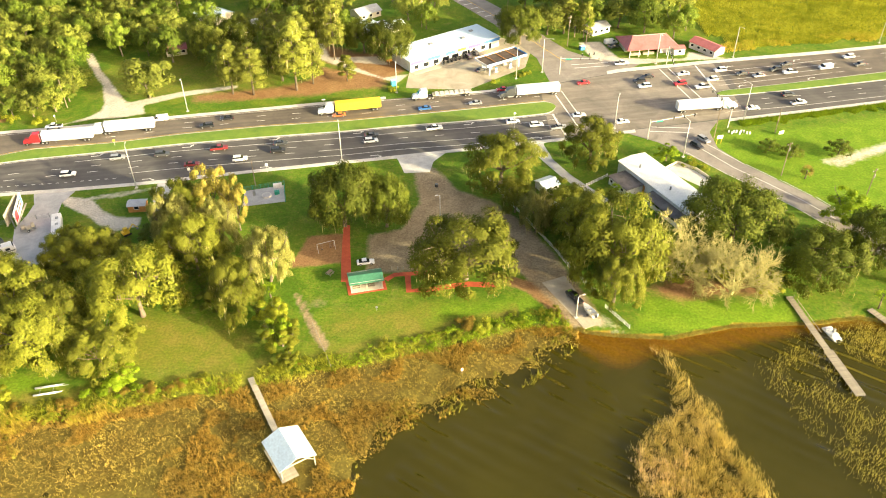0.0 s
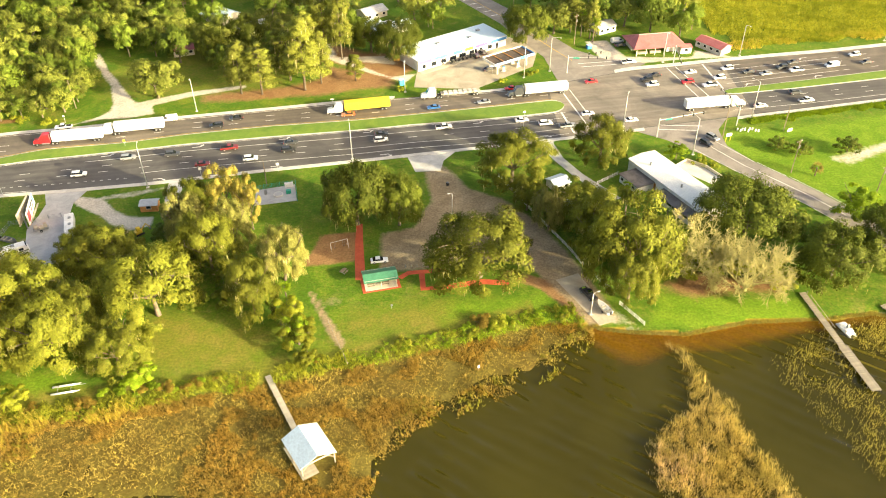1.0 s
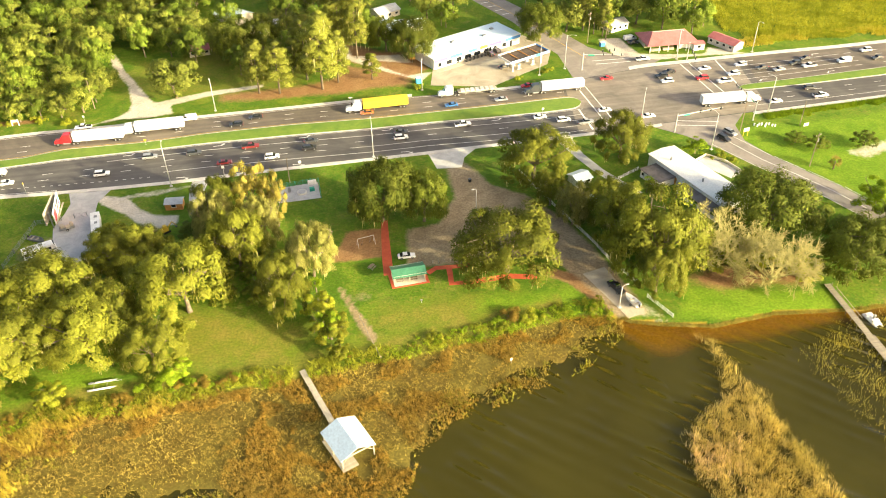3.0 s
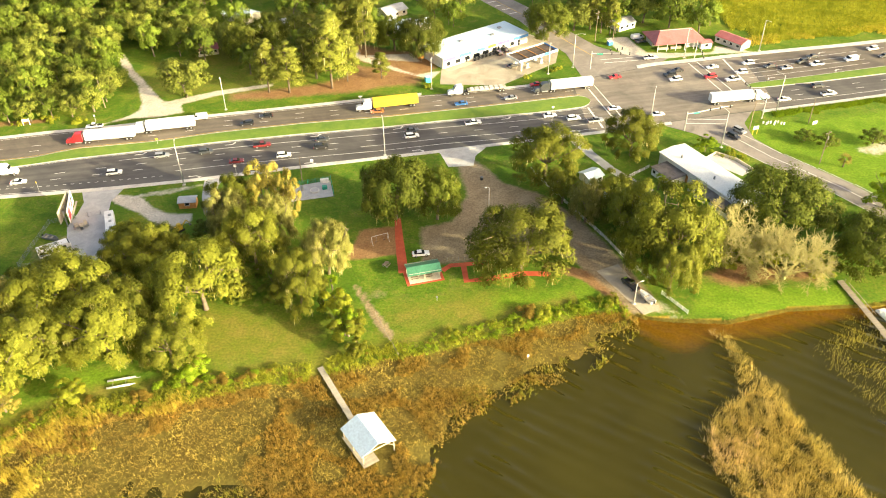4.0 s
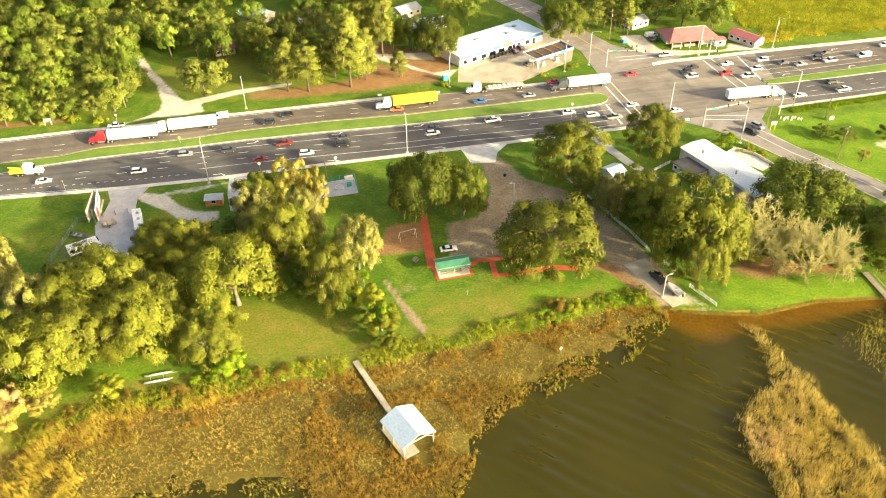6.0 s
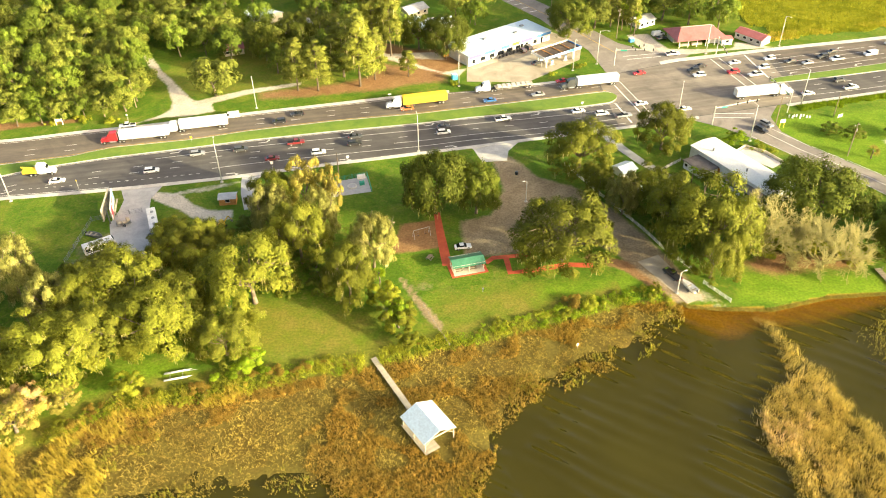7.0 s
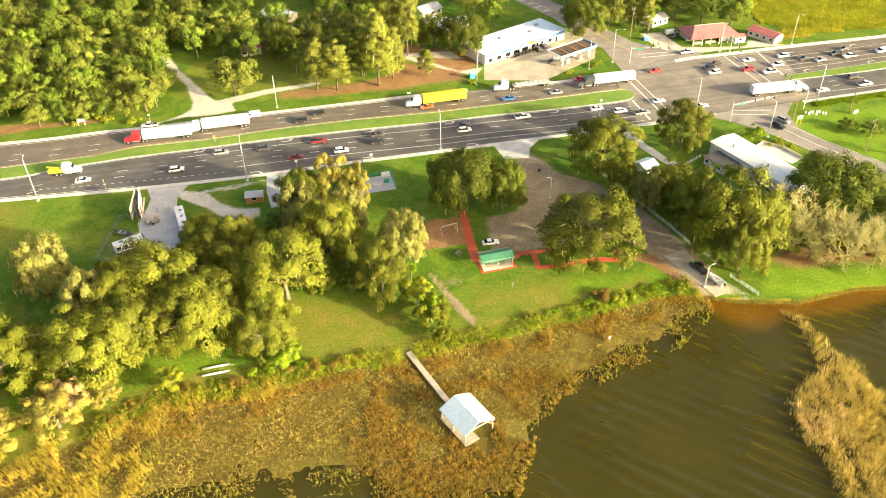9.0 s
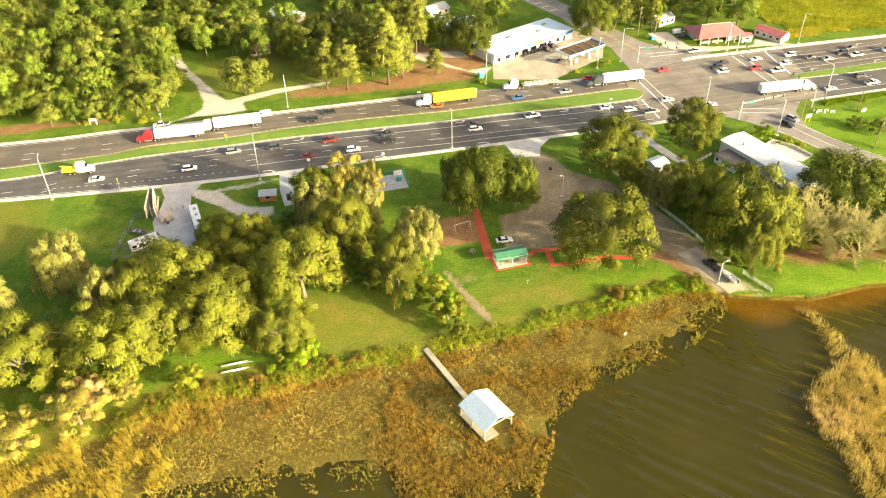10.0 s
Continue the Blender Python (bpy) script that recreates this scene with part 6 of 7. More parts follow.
def window(parent, x, y, z, w, h, turn=0.0, frame_material=None):
    """A framed pane set proud of a wall that faces -y (turn 0)."""
    bm = bmesh.new()
    m = Matrix.Translation((x, y, z)) @ Matrix.Rotation(turn, 4, "Z")
    for bx, bz, sx, sz in ((0, 0, w + 0.16, 0.09), (0, h, w + 0.16, 0.09), (-w / 2 - 0.04, 0, 0.09, h), (w / 2 + 0.04, 0, 0.09, h)):
        box(bm, bx, -0.03, bz, sx, 0.1, sz)
    bm.transform(m)
    fr = part("window", bm, frame_material or M_WHITE, parent)
    bm = bmesh.new()
    box(bm, 0, -0.02, 0.05, w, 0.05, h - 0.05)
    bm.transform(m)
    part("pane", bm, M_GLASS, fr, "dark window glass")
    return fr


def door(parent, x, y, w, h, material, turn=0.0):
    bm = bmesh.new()
    box(bm, 0, -0.03, 0.02, w, 0.08, h, 0, 0.02)
    bm.transform(Matrix.Translation((x, y, 0)) @ Matrix.Rotation(turn, 4, "Z"))
    d = part("door", bm, material, parent)
    bm = bmesh.new()
    box(bm, w * 0.36, -0.1, h * 0.45, 0.06, 0.08, 0.14)
    bm.transform(Matrix.Translation((x, y, 0)) @ Matrix.Rotation(turn, 4, "Z"))
    part("handle", bm, M_STEEL, d)
    return d


def house(label, x, y, lx, ly, h, rise, turn, wall_m, roof_m, over=0.5, name="house", cat="house", ribs=0, windows=3):
    b = thing(name, label, cat, place=pose(x, y, 0, 0, 0, turn))
    walls(b, lx, ly, h, wall_m, 0.25, rise)
    for s in (-1, 1):
        slope(b, lx + 2 * over, ly / 2 + over, h - over * rise / (ly / 2), rise * (1 + over / (ly / 2)), s, roof_m, ribs)
    for k in range(windows):
        wx = -lx / 2 + lx * (k + 0.5) / windows
        window(b, wx, -ly / 2, 1.0, min(1.3, lx / windows * 0.5), 1.1)
        window(b, wx, ly / 2, 1.0, min(1.3, lx / windows * 0.5), 1.1, math.pi)
    return b


# boathouse over the marsh, with its walkway
boathouse = thing("boathouse", "open boathouse with a white metal gable roof on posts", "boathouse", place=pose(-31.2, 103.9, 0, 0, 0, -57.5))
for s in (-1, 1):
    slope(boathouse, 9.2, 4.05, 2.7, 1.8, s, M_WHITE_METAL, 14, "white ribbed metal roofing")
for x in (-4.2, 0, 4.2):
    for y in (-3.6, 3.6):
        bm = bmesh.new()
        box(bm, x, y, -2.2, 0.22, 0.22, 5.1)
        part("post", bm, M_PALE_WOOD, boathouse)
    bm = bmesh.new()
    box(bm, x, 0, 2.72, 0.18, 7.6, 0.26)
    part("tie_beam", bm, M_PALE_WOOD, boathouse)
    for y in (-1, 1):
        bm = bmesh.new()
        rod(bm, (x, y * 3.5, 1.5), (x, y * 2.0, 2.75), 0.08, 0.08, 5)
        rod(bm, (x, y * 3.4, 2.92), (x, 0, 4.4), 0.07, 0.07, 5)
        part("brace", bm, M_PALE_WOOD, boathouse)
for y in (-3.6, 3.6):
    bm = bmesh.new()
    box(bm, 0, y, 2.62, 8.8, 0.16, 0.26)
    part("plate_beam", bm, M_PALE_WOOD, boathouse)
bm = bmesh.new()
box(bm, 0.25, -2.2, -0.05, 9.6, 3.5, 0.1)
part("deck_frame", bm, M_WOOD, boathouse)
shared = None
for k in range(34):
    x = -4.4 + 0.285 * k
    if shared is None:
        bm = bmesh.new()
        box(bm, 0, 0, 0, 0.27, 3.6, 0.05)
        pl = part("plank", bm, M_PALE_WOOD, boathouse)
        shared = pl.data
    else:
        pl = new("plank", shared)
        pl.parent = boathouse
    pl.matrix_basis = pose(x, -2.2, 0.055)


def make_dock(label, a, b, width, z, posts, rail=False, plank=0.3, wood=None):
    a, b = Vector(a), Vector(b)
    length = (b - a).length
    d = thing("dock", label, "dock", place=pose(a.x, a.y, 0, 0, 0, math.degrees(math.atan2(b.y - a.y, b.x - a.x))))
    for y in (-width * 0.36, width * 0.36):
        bm = bmesh.new()
        box(bm, length / 2, y, z - 0.22, length, 0.1, 0.2)
        part("stringer", bm, M_WOOD, d)
    bm = bmesh.new()
    box(bm, 0, 0, 0, plank * 0.94, width, 0.05)
    first = part("plank", bm, wood or M_PALE_WOOD, d)
    n = int(length / plank)
    jit = np.random.default_rng(int(length * 10)).uniform(-1, 1, (n, 2))
    for k in range(n):
        p = first if k == 0 else new("plank", first.data)
        p.parent = d
        p.matrix_basis = pose(plank * (k + 0.5), jit[k, 0] * 0.03, z + 0.006 * jit[k, 1], 0, 0, jit[k, 1] * 0.8)
    for k in range(posts):
        for y in (-1, 1):
            bm = bmesh.new()
            rod(bm, (length * (k + 0.3) / posts, y * width * 0.5, -2.0), (length * (k + 0.3) / posts, y * width * 0.5, z + (1.0 if rail and y > 0 and k < posts * 0.75 else 0.12)), 0.09, 0.08, 6)
            part("piling", bm, M_WOOD, d)
    if rail:
        bm = bmesh.new()
        box(bm, length * 0.42, width * 0.5, z + 0.92, length * 0.62, 0.1, 0.06)
        part("hand_rail", bm, M_PALE_WOOD, d)
    return d


make_dock("narrow weathered plank walkway to the boathouse", (-43.6, 126.0), (-34.6, 109.2), 1.35, 0.15, 7)
make_dock("long weathered wooden dock with a hand rail", (88.2, 152.5), (90.6, 133.0), 1.7, 0.3, 8, True, wood=M_WOOD)
make_dock("wide pale end platform of the dock", (90.7, 133.2), (92.6, 119.2), 2.4, 0.22, 6, wood=M_WOOD)
make_dock("weathered wooden dock below trees", (106.5, 147.5), (114, 133), 1.9, 0.3, 6, wood=M_WOOD)
pontoon = thing("pontoon_boat", "white pontoon boat moored at the dock", "boat", place=pose(94.2, 139.5, -0.62, 0, 0, -75))
for y in (-0.8, 0.8):
    bm = bmesh.new()
    rod(bm, (-2.4, y, 0.15), (2.2, y, 0.15), 0.3, 0.3, 8)
    rod(bm, (2.2, y, 0.15), (2.9, y, 0.3), 0.3, 0.05, 8)
    part("float", bm, M_BOATWHITE, pontoon, "", True)
bm = bmesh.new()
box(bm, 0, 0, 0.42, 4.6, 2.2, 0.1, 0, 0.03)
part("deck", bm, M_BOATWHITE, pontoon)
for x in (-1.4, 0.9):
    bm = bmesh.new()
    box(bm, x, 0, 0.52, 0.9, 1.9, 0.5, 0, 0.08)
    part("seat", bm, M_WHITE, pontoon, "white padded seat")
bm = bmesh.new()
box(bm, -0.2, 0.6, 0.52, 0.5, 0.7, 1.0, 0, 0.06)
part("console", bm, M_STEEL, pontoon)

# picnic shelter
shelter = thing("picnic_shelter", "small picnic shelter with a green metal roof", "shelter", place=pose(-19.7, 159.0, 0, 0, 0, 13))
bm = bmesh.new()
prism(bm, [(-5.0, -3.6), (5.0, -3.6), (5.0, 3.2), (-5.0, 3.2)], -0.1, 0.06)
tagged(obj("patio", bm, M_RED), "red-painted concrete border slab", "patio", kind="structure").matrix_basis = pose(-19.7, 159.0, 0, 0, 0, 13)
bm = bmesh.new()
box(bm, 0, -0.5, 0.05, 8.4, 5.0, 0.07)
part("floor_slab", bm, M_CREAM, shelter, "cream concrete floor")
for s in (-1, 1):
    slope(shelter, 9.0, 2.7, 2.35, 0.85, s, M_GREEN_ROOF, 16, "green ribbed metal roofing")
for x in (-4.0, 0, 4.0):
    for y in (-2.2, 2.2):
        bm = bmesh.new()
        box(bm, x, y, 0.1, 0.16, 0.16, 2.45)
        part("post", bm, M_CREAM, shelter)
bm = bmesh.new()
for y in (-2.2, 2.2):
    box(bm, 0, y, 2.42, 8.6, 0.14, 0.2)
part("beam", bm, M_CREAM, shelter)


def picnic_table():
    t = thing("picnic_table", "dark wooden picnic table with benches", "picnic table", "tables under the shelter")
    for k in range(4):
        bm = bmesh.new()
        box(bm, 0, -0.33 + 0.22 * k, 0.72, 1.9, 0.2, 0.05)
        part("tabletop_board", bm, M_WOOD_POLE, t)
    for y in (-0.75, 0.75):
        bm = bmesh.new()
        box(bm, 0, y, 0.44, 1.9, 0.26, 0.05)
        part("bench", bm, M_WOOD_POLE, t)
    for x in (-0.7, 0.7):
        bm = bmesh.new()
        rod(bm, (x, -0.7, 0), (x, 0.25, 0.72), 0.05, 0.05, 5)
        rod(bm, (x, 0.7, 0), (x, -0.25, 0.72), 0.05, 0.05, 5)
        part("leg_frame", bm, M_STEEL, t)
    return t


table = picnic_table()
for i, (x, y) in enumerate(((-22.0, 157.4), (-18.3, 158.3), (-20.9, 160.0), (-17.6, 160.7))):
    m = pose(x, y, 0.12, 0, 0, 13)
    if i:
        copy_thing(table, m)
    else:
        table.matrix_basis = m

# long shed with its lean-tos
barn = thing("barn", "long white metal barn with a low pitched roof", "barn", place=pose(67.2, 199.8, 0, 0, 0, -63))
walls(barn, 33, 10.0, 4.2, M_WHITE, 0.25, 0.5)
for s in (-1, 1):
    slope(barn, 33.6, 5.3, 4.17, 0.55, s, M_CREAM_METAL, 40, "white metal roofing sheets")
for x in (-10, 4):
    bm = bmesh.new()
    rod(bm, (x, -2, 4.5), (x, -2, 5.6), 0.3, 0.3, 10)
    part("vent_pipe", bm, M_STEEL, barn)
for x in (-5.6, -4.0):
    door(barn, x, -5.0, 1.4, 2.4, M_ORANGE_WOOD)
hut = thing("annex", "low white annex with a flat weathered roof", "annex", place=pose(56.2, 203.6, 0, 0, 0, -63))
walls(hut, 8.4, 6.4, 2.6, M_WHITE)
bm = bmesh.new()
prism(bm, [(-4.6, -3.6), (4.6, -3.6), (4.6, 3.2), (-4.6, 3.2)], 2.6, 2.78)
part("roof_slab", bm, M_OLD_ROOF, hut, "weathered grey-brown roof")
for x in (-3.0, 2.2):
    window(hut, x, -3.2, 1.0, 1.1, 1.0)
window(hut, -4.2, 0, 1.0, 1.2, 1.0, -math.pi / 2)
lean = thing("lean_to", "long lean-to with a rusty weathered roof", "lean-to", place=pose(66.0, 189.5, 0, 0, 0, -63))
bm = bmesh.new()
quads(bm, [[(-8.5, -2.7, 2.3), (8.5, -2.7, 2.3), (8.5, 2.6, 3.2), (-8.5, 2.6, 3.2)], [(-8.5, -2.7, 2.42), (8.5, -2.7, 2.42), (8.5, 2.6, 3.32), (-8.5, 2.6, 3.32)],
           [(-8.5, -2.7, 2.3), (8.5, -2.7, 2.3), (8.5, -2.7, 2.42), (-8.5, -2.7, 2.42)], [(-8.5, 2.6, 3.2), (-8.5, -2.7, 2.3), (-8.5, -2.7, 2.42), (-8.5, 2.6, 3.32)]])
part("roof_panel", bm, M_OLD_ROOF, lean, "rust-streaked metal roofing")
bm = bmesh.new()
box(bm, 0, -2.4, 0, 16.6, 0.2, 1.3)
part("low_wall", bm, M_WHITE, lean, "white painted low wall")
for k in range(8):
    bm = bmesh.new()
    box(bm, -8.0 + 16 * k / 7, -2.4, 1.3, 0.14, 0.14, 1.05)
    part("post", bm, M_WHITE, lean)
bm = bmesh.new()
prism(bm, [(70.6, 213.4), (75.1, 217.0), (80.0, 213.0), (83.4, 206.6), (79.4, 203.8), (76.0, 207.4)], -0.1, 0.05)
tagged(obj("patio", bm, M_CONCRETE), "pale concrete yard beside the barn", "yard", kind="structure")
make_wall = thing("low_wall", "low cream wall curving round the yard", "wall")
rim = [(70.8, 214.0), (75.1, 217.4), (80.3, 213.3), (83.8, 206.6)]
for a, b in zip(rim, rim[1:]):
    bm = bmesh.new()
    box(bm, (a[0] + b[0]) / 2, (a[1] + b[1]) / 2, 0, math.hypot(b[0] - a[0], b[1] - a[1]), 0.3, 0.9, math.atan2(b[1] - a[1], b[0] - a[0]))
    part("wall_section", bm, M_CREAM, make_wall)
tent = house("small shed with a bright white roof", 32.2, 203.4, 5.2, 5.0, 2.3, 0.9, 30, M_WHITE, M_WHITE_METAL, 0.4, "shed", "shed", 6, 2)
house("small pale hut under the trees", 33.4, 191.6, 3.4, 2.8, 2.0, 0.5, 20, M_WHITE, M_WHITE_METAL, 0.2, "shed", "shed", 4, 1)

# fuel station shop and its canopy
store = thing("store", "long white convenience store with a blue fascia", "store", place=pose(1.9, 303.6, 0, 0, 0, 34.5))
walls(store, 43, 15, 4.1, M_WHITE)
bm = bmesh.new()
box(bm, 0, 0, 4.1, 43.4, 15.4, 0.3)
part("roof_slab", bm, M_WHITE_METAL, store, "flat white roof")
for y, m in ((-7.85, M_WHITE), (7.8, M_WHITE)):
    bm = bmesh.new()
    box(bm, 0, y, 3.05, 43.6, 0.25, 1.3)
    part("fascia", bm, m, store)
# purple, blue, cyan and yellow panels along the front fascia
for x, w, m in ((-18.5, 6, M_PURPLE), (-11, 6, M_BLUE), (-3, 4.5, M_CYAN), (2.5, 4, M_YELLOW), (8.5, 6, M_PURPLE), (17.5, 8, M_BLUE)):
    bm = bmesh.new()
    box(bm, x, -8.02, 2.95, w, 0.1, 1.15)
    part("sign_panel", bm, m, store)
for k, w in enumerate((1.6, 2.4, 2.4, 3.2, 3.2, 2.4, 1.4, 2.0)):
    window(store, -18.8 + 4.6 * k, -7.5, 0.6, w, 1.7)
for x in (-10, 6.2, 17):
    door(store, x, -7.5, 1.1, 2.3, M_GLASS)
for x, y in ((-6, 1.5), (8, -1), (15, 3)):
    bm = bmesh.new()
    box(bm, x, y, 4.4, 1.6, 1.2, 0.5, 0, 0.05)
    part("roof_unit", bm, M_STEEL, store, "grey air conditioner")
bm = bmesh.new()
box(bm, 0, -9.2, 0.0, 43, 2.6, 0.16)
part("walk", bm, M_APRON, store, "stained concrete walk")
for k in range(6):
    crate = thing("crate", "dark metal display rack by the shop front", "rack", "racks by the shop front", place=store.matrix_basis @ pose(-7 + 1.9 * k, -8.9, 0.16))
    bm = bmesh.new()
    for z in (0, 0.55, 1.1):
        box(bm, 0, 0, z, 1.3, 0.7, 0.06)
    part("shelf", bm, M_DARK, crate)
    bm = bmesh.new()
    for x in (-0.62, 0.62):
        box(bm, x, 0, 0, 0.06, 0.7, 1.4)
    part("side_frame", bm, M_STEEL, crate)
M_BLUE_PALE = paint("pale_blue_panel", (0.36, 0.50, 0.78), 0.4)
canopy = thing("fuel_canopy", "fuel canopy with a rusty top and a white-blue edge", "canopy", place=pose(23.3, 288.3, 0, 0, 0, 33))
bm = bmesh.new()
box(bm, 0, 0, 4.6, 18.8, 8.0, 0.2)
part("canopy_deck", bm, M_RUST_DECK, canopy, "stained rusty top deck")
for x, y, sx, sy, m in ((0, -4.1, 19, 0.2, M_BLUE_PALE), (0, 4.1, 19, 0.2, M_WHITE), (-9.5, 0, 0.2, 8.0, M_WHITE), (9.5, 0, 0.2, 8.0, M_BLUE), (4.2, -4.22, 3.4, 0.06, M_CYAN)):
    bm = bmesh.new()
    box(bm, x, y, 4.35, sx, sy, 0.95)
    part("fascia", bm, m, canopy)
for x in (-4.8, 0, 4.8):
    bm = bmesh.new()
    box(bm, x, 0, 4.8, 0.25, 7.8, 0.3)
    part("roof_beam", bm, M_ORANGE_WOOD, canopy, "rusted roof beam")
for x in (-7, 7):
    for y in (-2.4, 2.4):
        bm = bmesh.new()
        box(bm, x, y, 0, 0.45, 0.45, 4.6, 0, 0.03)
        part("column", bm, M_WHITE, canopy)
for x in (-3.5, 3.5):
    for y in (-1.8, 1.8):
        pump = thing("fuel_pump", "white and blue fuel pump on a kerb", "fuel pump", "pumps under the canopy", place=canopy.matrix_basis @ pose(x, y, 0.03))
        bm = bmesh.new()
        box(bm, 0, 0, 0, 2.2, 1.0, 0.18, 0, 0.05)
        part("island", bm, M_CONCRETE, pump)
        bm = bmesh.new()
        box(bm, 0, 0, 0.18, 0.9, 0.5, 1.6, 0, 0.04)
        part("cabinet", bm, M_WHITE, pump)
        bm = bmesh.new()
        box(bm, 0, 0, 1.78, 0.95, 0.55, 0.25, 0, 0.03)
        part("head", bm, M_BLUE, pump)

# red-roofed market shed and its neighbour
market = thing("market_shed", "open-fronted shed with a faded red gable roof", "shed", place=pose(83.6, 305.6, 0, 0, 0, 9))
for x, y, sx, sy, m in ((0, 5.6, 19, 0.25, M_CREAM), (-9.4, 2.2, 0.25, 6.6, M_CREAM), (9.4, 0.4, 0.25, 10.2, M_WHITE), (0, -0.9, 18.5, 0.2, M_WOOD), (6.6, -4.6, 5.4, 0.2, M_WHITE)):
    bm = bmesh.new()
    box(bm, x, y, 0, sx, sy, 3.0)
    part("wall", bm, m, market)


def hip_roof(parent, lx, ly, z, rise, inset, material):
    """Four sloping sheets meeting at a ridge, each with its own thickness."""
    a, b, c = lx / 2, ly / 2, lx / 2 - inset
    sheets = [[(-a, -b, z), (a, -b, z), (c, 0, z + rise), (-c, 0, z + rise)], [(a, b, z), (-a, b, z), (-c, 0, z + rise), (c, 0, z + rise)],
              [(-a, b, z), (-a, -b, z), (-c, 0, z + rise)], [(a, -b, z), (a, b, z), (c, 0, z + rise)]]
    for pts in sheets:
        bm = bmesh.new()
        low = [bm.verts.new(p) for p in pts]
        top = [bm.verts.new((p[0], p[1], p[2] + 0.12)) for p in pts]
        bm.faces.new(low[::-1])
        bm.faces.new(top)
        for i in range(len(pts)):
            j = (i + 1) % len(pts)
            bm.faces.new((low[i], low[j], top[j], top[i]))
        part("roof_slope", bm, material, parent, "faded red metal roofing")
    bm = bmesh.new()
    box(bm, 0, 0, z + rise + 0.08, 2 * c + 0.3, 0.4, 0.09)
    part("ridge_cap", bm, M_CREAM, parent, "pale ridge capping")


hip_roof(market, 22, 14.8, 3.0, 3.0, 4.5, M_RED_ROOF)
bm = bmesh.new()
for x, w in ((-6.5, 4.5), (-1, 4.5)):
    box(bm, x, -4.8, 0, w, 1.0, 0.9, 0, 0.03)
part("counter", bm, M_PALE_WOOD, market, "pale wooden stall counters")
for k in range(6):
    bm = bmesh.new()
    box(bm, -9.6 + 19.2 * k / 5, -6.9, 0, 0.2, 0.2, 3.0)
    part("post", bm, M_WHITE, market)
annex = house("small white annex with a red roof", 95.2, 301.5, 4.5, 4.0, 2.5, 0.6, 9, M_WHITE, M_RED_ROOF, 0.3, "shed", "shed", 4, 1)
house("grey-walled shed with a faded red roof", 107.4, 303.6, 12.5, 6.4, 2.8, 1.2, -54, M_CONCRETE_GREY, M_RED_ROOF, 0.4, "shed", "shed", 12, 4)
# houses among the trees
house("house with a bright white metal roof", -99.6, 341, 13.5, 10, 3.0, 1.8, -35, M_CREAM, M_WHITE_METAL, 0.6, ribs=14)
house("low grey-white house among trees", -84, 327.5, 13, 7, 2.6, 1.2, 35, M_WHITE, M_GREY_ROOF, 0.5, ribs=10)
house("grey house with a shallow roof", -33, 343, 11, 8, 2.8, 1.5, 38, M_CREAM, M_GREY_ROOF, 0.5)
house("house with a white metal roof", -28.5, 324.5, 12, 7.5, 2.8, 1.3, -52, M_CREAM, M_WHITE_METAL, 0.5, ribs=10)
house("house wing with a white metal roof", -20.5, 327, 9, 6.0, 2.8, 1.1, 30, M_CREAM, M_WHITE_METAL, 0.4, ribs=8)
house("brown cottage under trees", -107, 305, 8, 6, 2.6, 1.3, 20, M_CREAM, M_RED_ROOF, 0.4)
house("white cottage among palms", 66, 324, 9, 7, 2.7, 1.3, 30, M_WHITE, M_GREY_ROOF, 0.4)

# storage yard
rv = thing("camper", "old white and grey motor home parked in grass", "camper", place=pose(-120.6, 172.0, 0, 0, 0, 33))
part("body", profile_body(bmesh.new(), [(-4.4, 0.5), (3.9, 0.5), (4.3, 1.1), (4.1, 1.9), (3.5, 2.9), (-4.4, 3.0)], 1.25, 0.95), M_WHITE, rv)
bm = bmesh.new()
for y in (-1.27, 1.27):
    box(bm, 0, y, 1.1, 8.0, 0.02, 0.35)
part("stripe", bm, M_BOATGREY, rv, "grey-blue stripe")
for k in range(4):
    bm = bmesh.new()
    box(bm, -3.4 + 1.9 * k, -1.25, 1.6, 1.2, 0.06, 0.7)
    part("window", bm, M_GLASS, rv, "dark window")
bm = bmesh.new()
box(bm, 3.75, 0, 1.75, 0.4, 2.1, 0.9)
part("windscreen", bm, M_GLASS, rv, "dark windscreen")
for x in (-2.2, 0.6):
    bm = bmesh.new()
    box(bm, x, 0, 2.98, 1.0, 0.9, 0.3, 0, 0.05)
    part("roof_unit", bm, M_STEEL, rv)
for x in (2.6, -2.8):
    wheel_pair(rv, x, 1.05, 0.42)
trailer = thing("trailer", "long white enclosed trailer with patches on its roof", "trailer", place=pose(-108.6, 182.6, 0, 0, 0, -70))
bm = bmesh.new()
box(bm, 0, 0, 0.7, 11.0, 2.5, 2.3, 0, 0.06)
part("body", bm, M_WHITE, trailer)
for x in (-3, 0.2, 3.4):
    bm = bmesh.new()
    box(bm, x, 0.2, 3.0, 0.9, 0.8, 0.18, 0, 0.03)
    part("roof_vent", bm, M_STEEL, trailer)
bm = bmesh.new()
rod(bm, (5.5, 0, 0.75), (7.2, 0, 0.6), 0.08, 0.08, 6)
part("hitch", bm, M_STEEL, trailer)
for x in (-0.7, 0.5):
    wheel_pair(trailer, x, 1.1, 0.4)
semi = thing("road_tractor", "dark blue road tractor parked on concrete", "truck", place=pose(-105.6, 173.0, 0, 0, 0, -70))
make_tractor(semi, paint("truck_blue", (0.03, 0.06, 0.12), 0.3, 0.1, 0.4), 0.6)
cart = thing("utility_trailer", "small cart loaded with white and tan goods", "trailer", place=pose(-117.6, 183.8, 0, 0, 0, 25))
bm = bmesh.new()
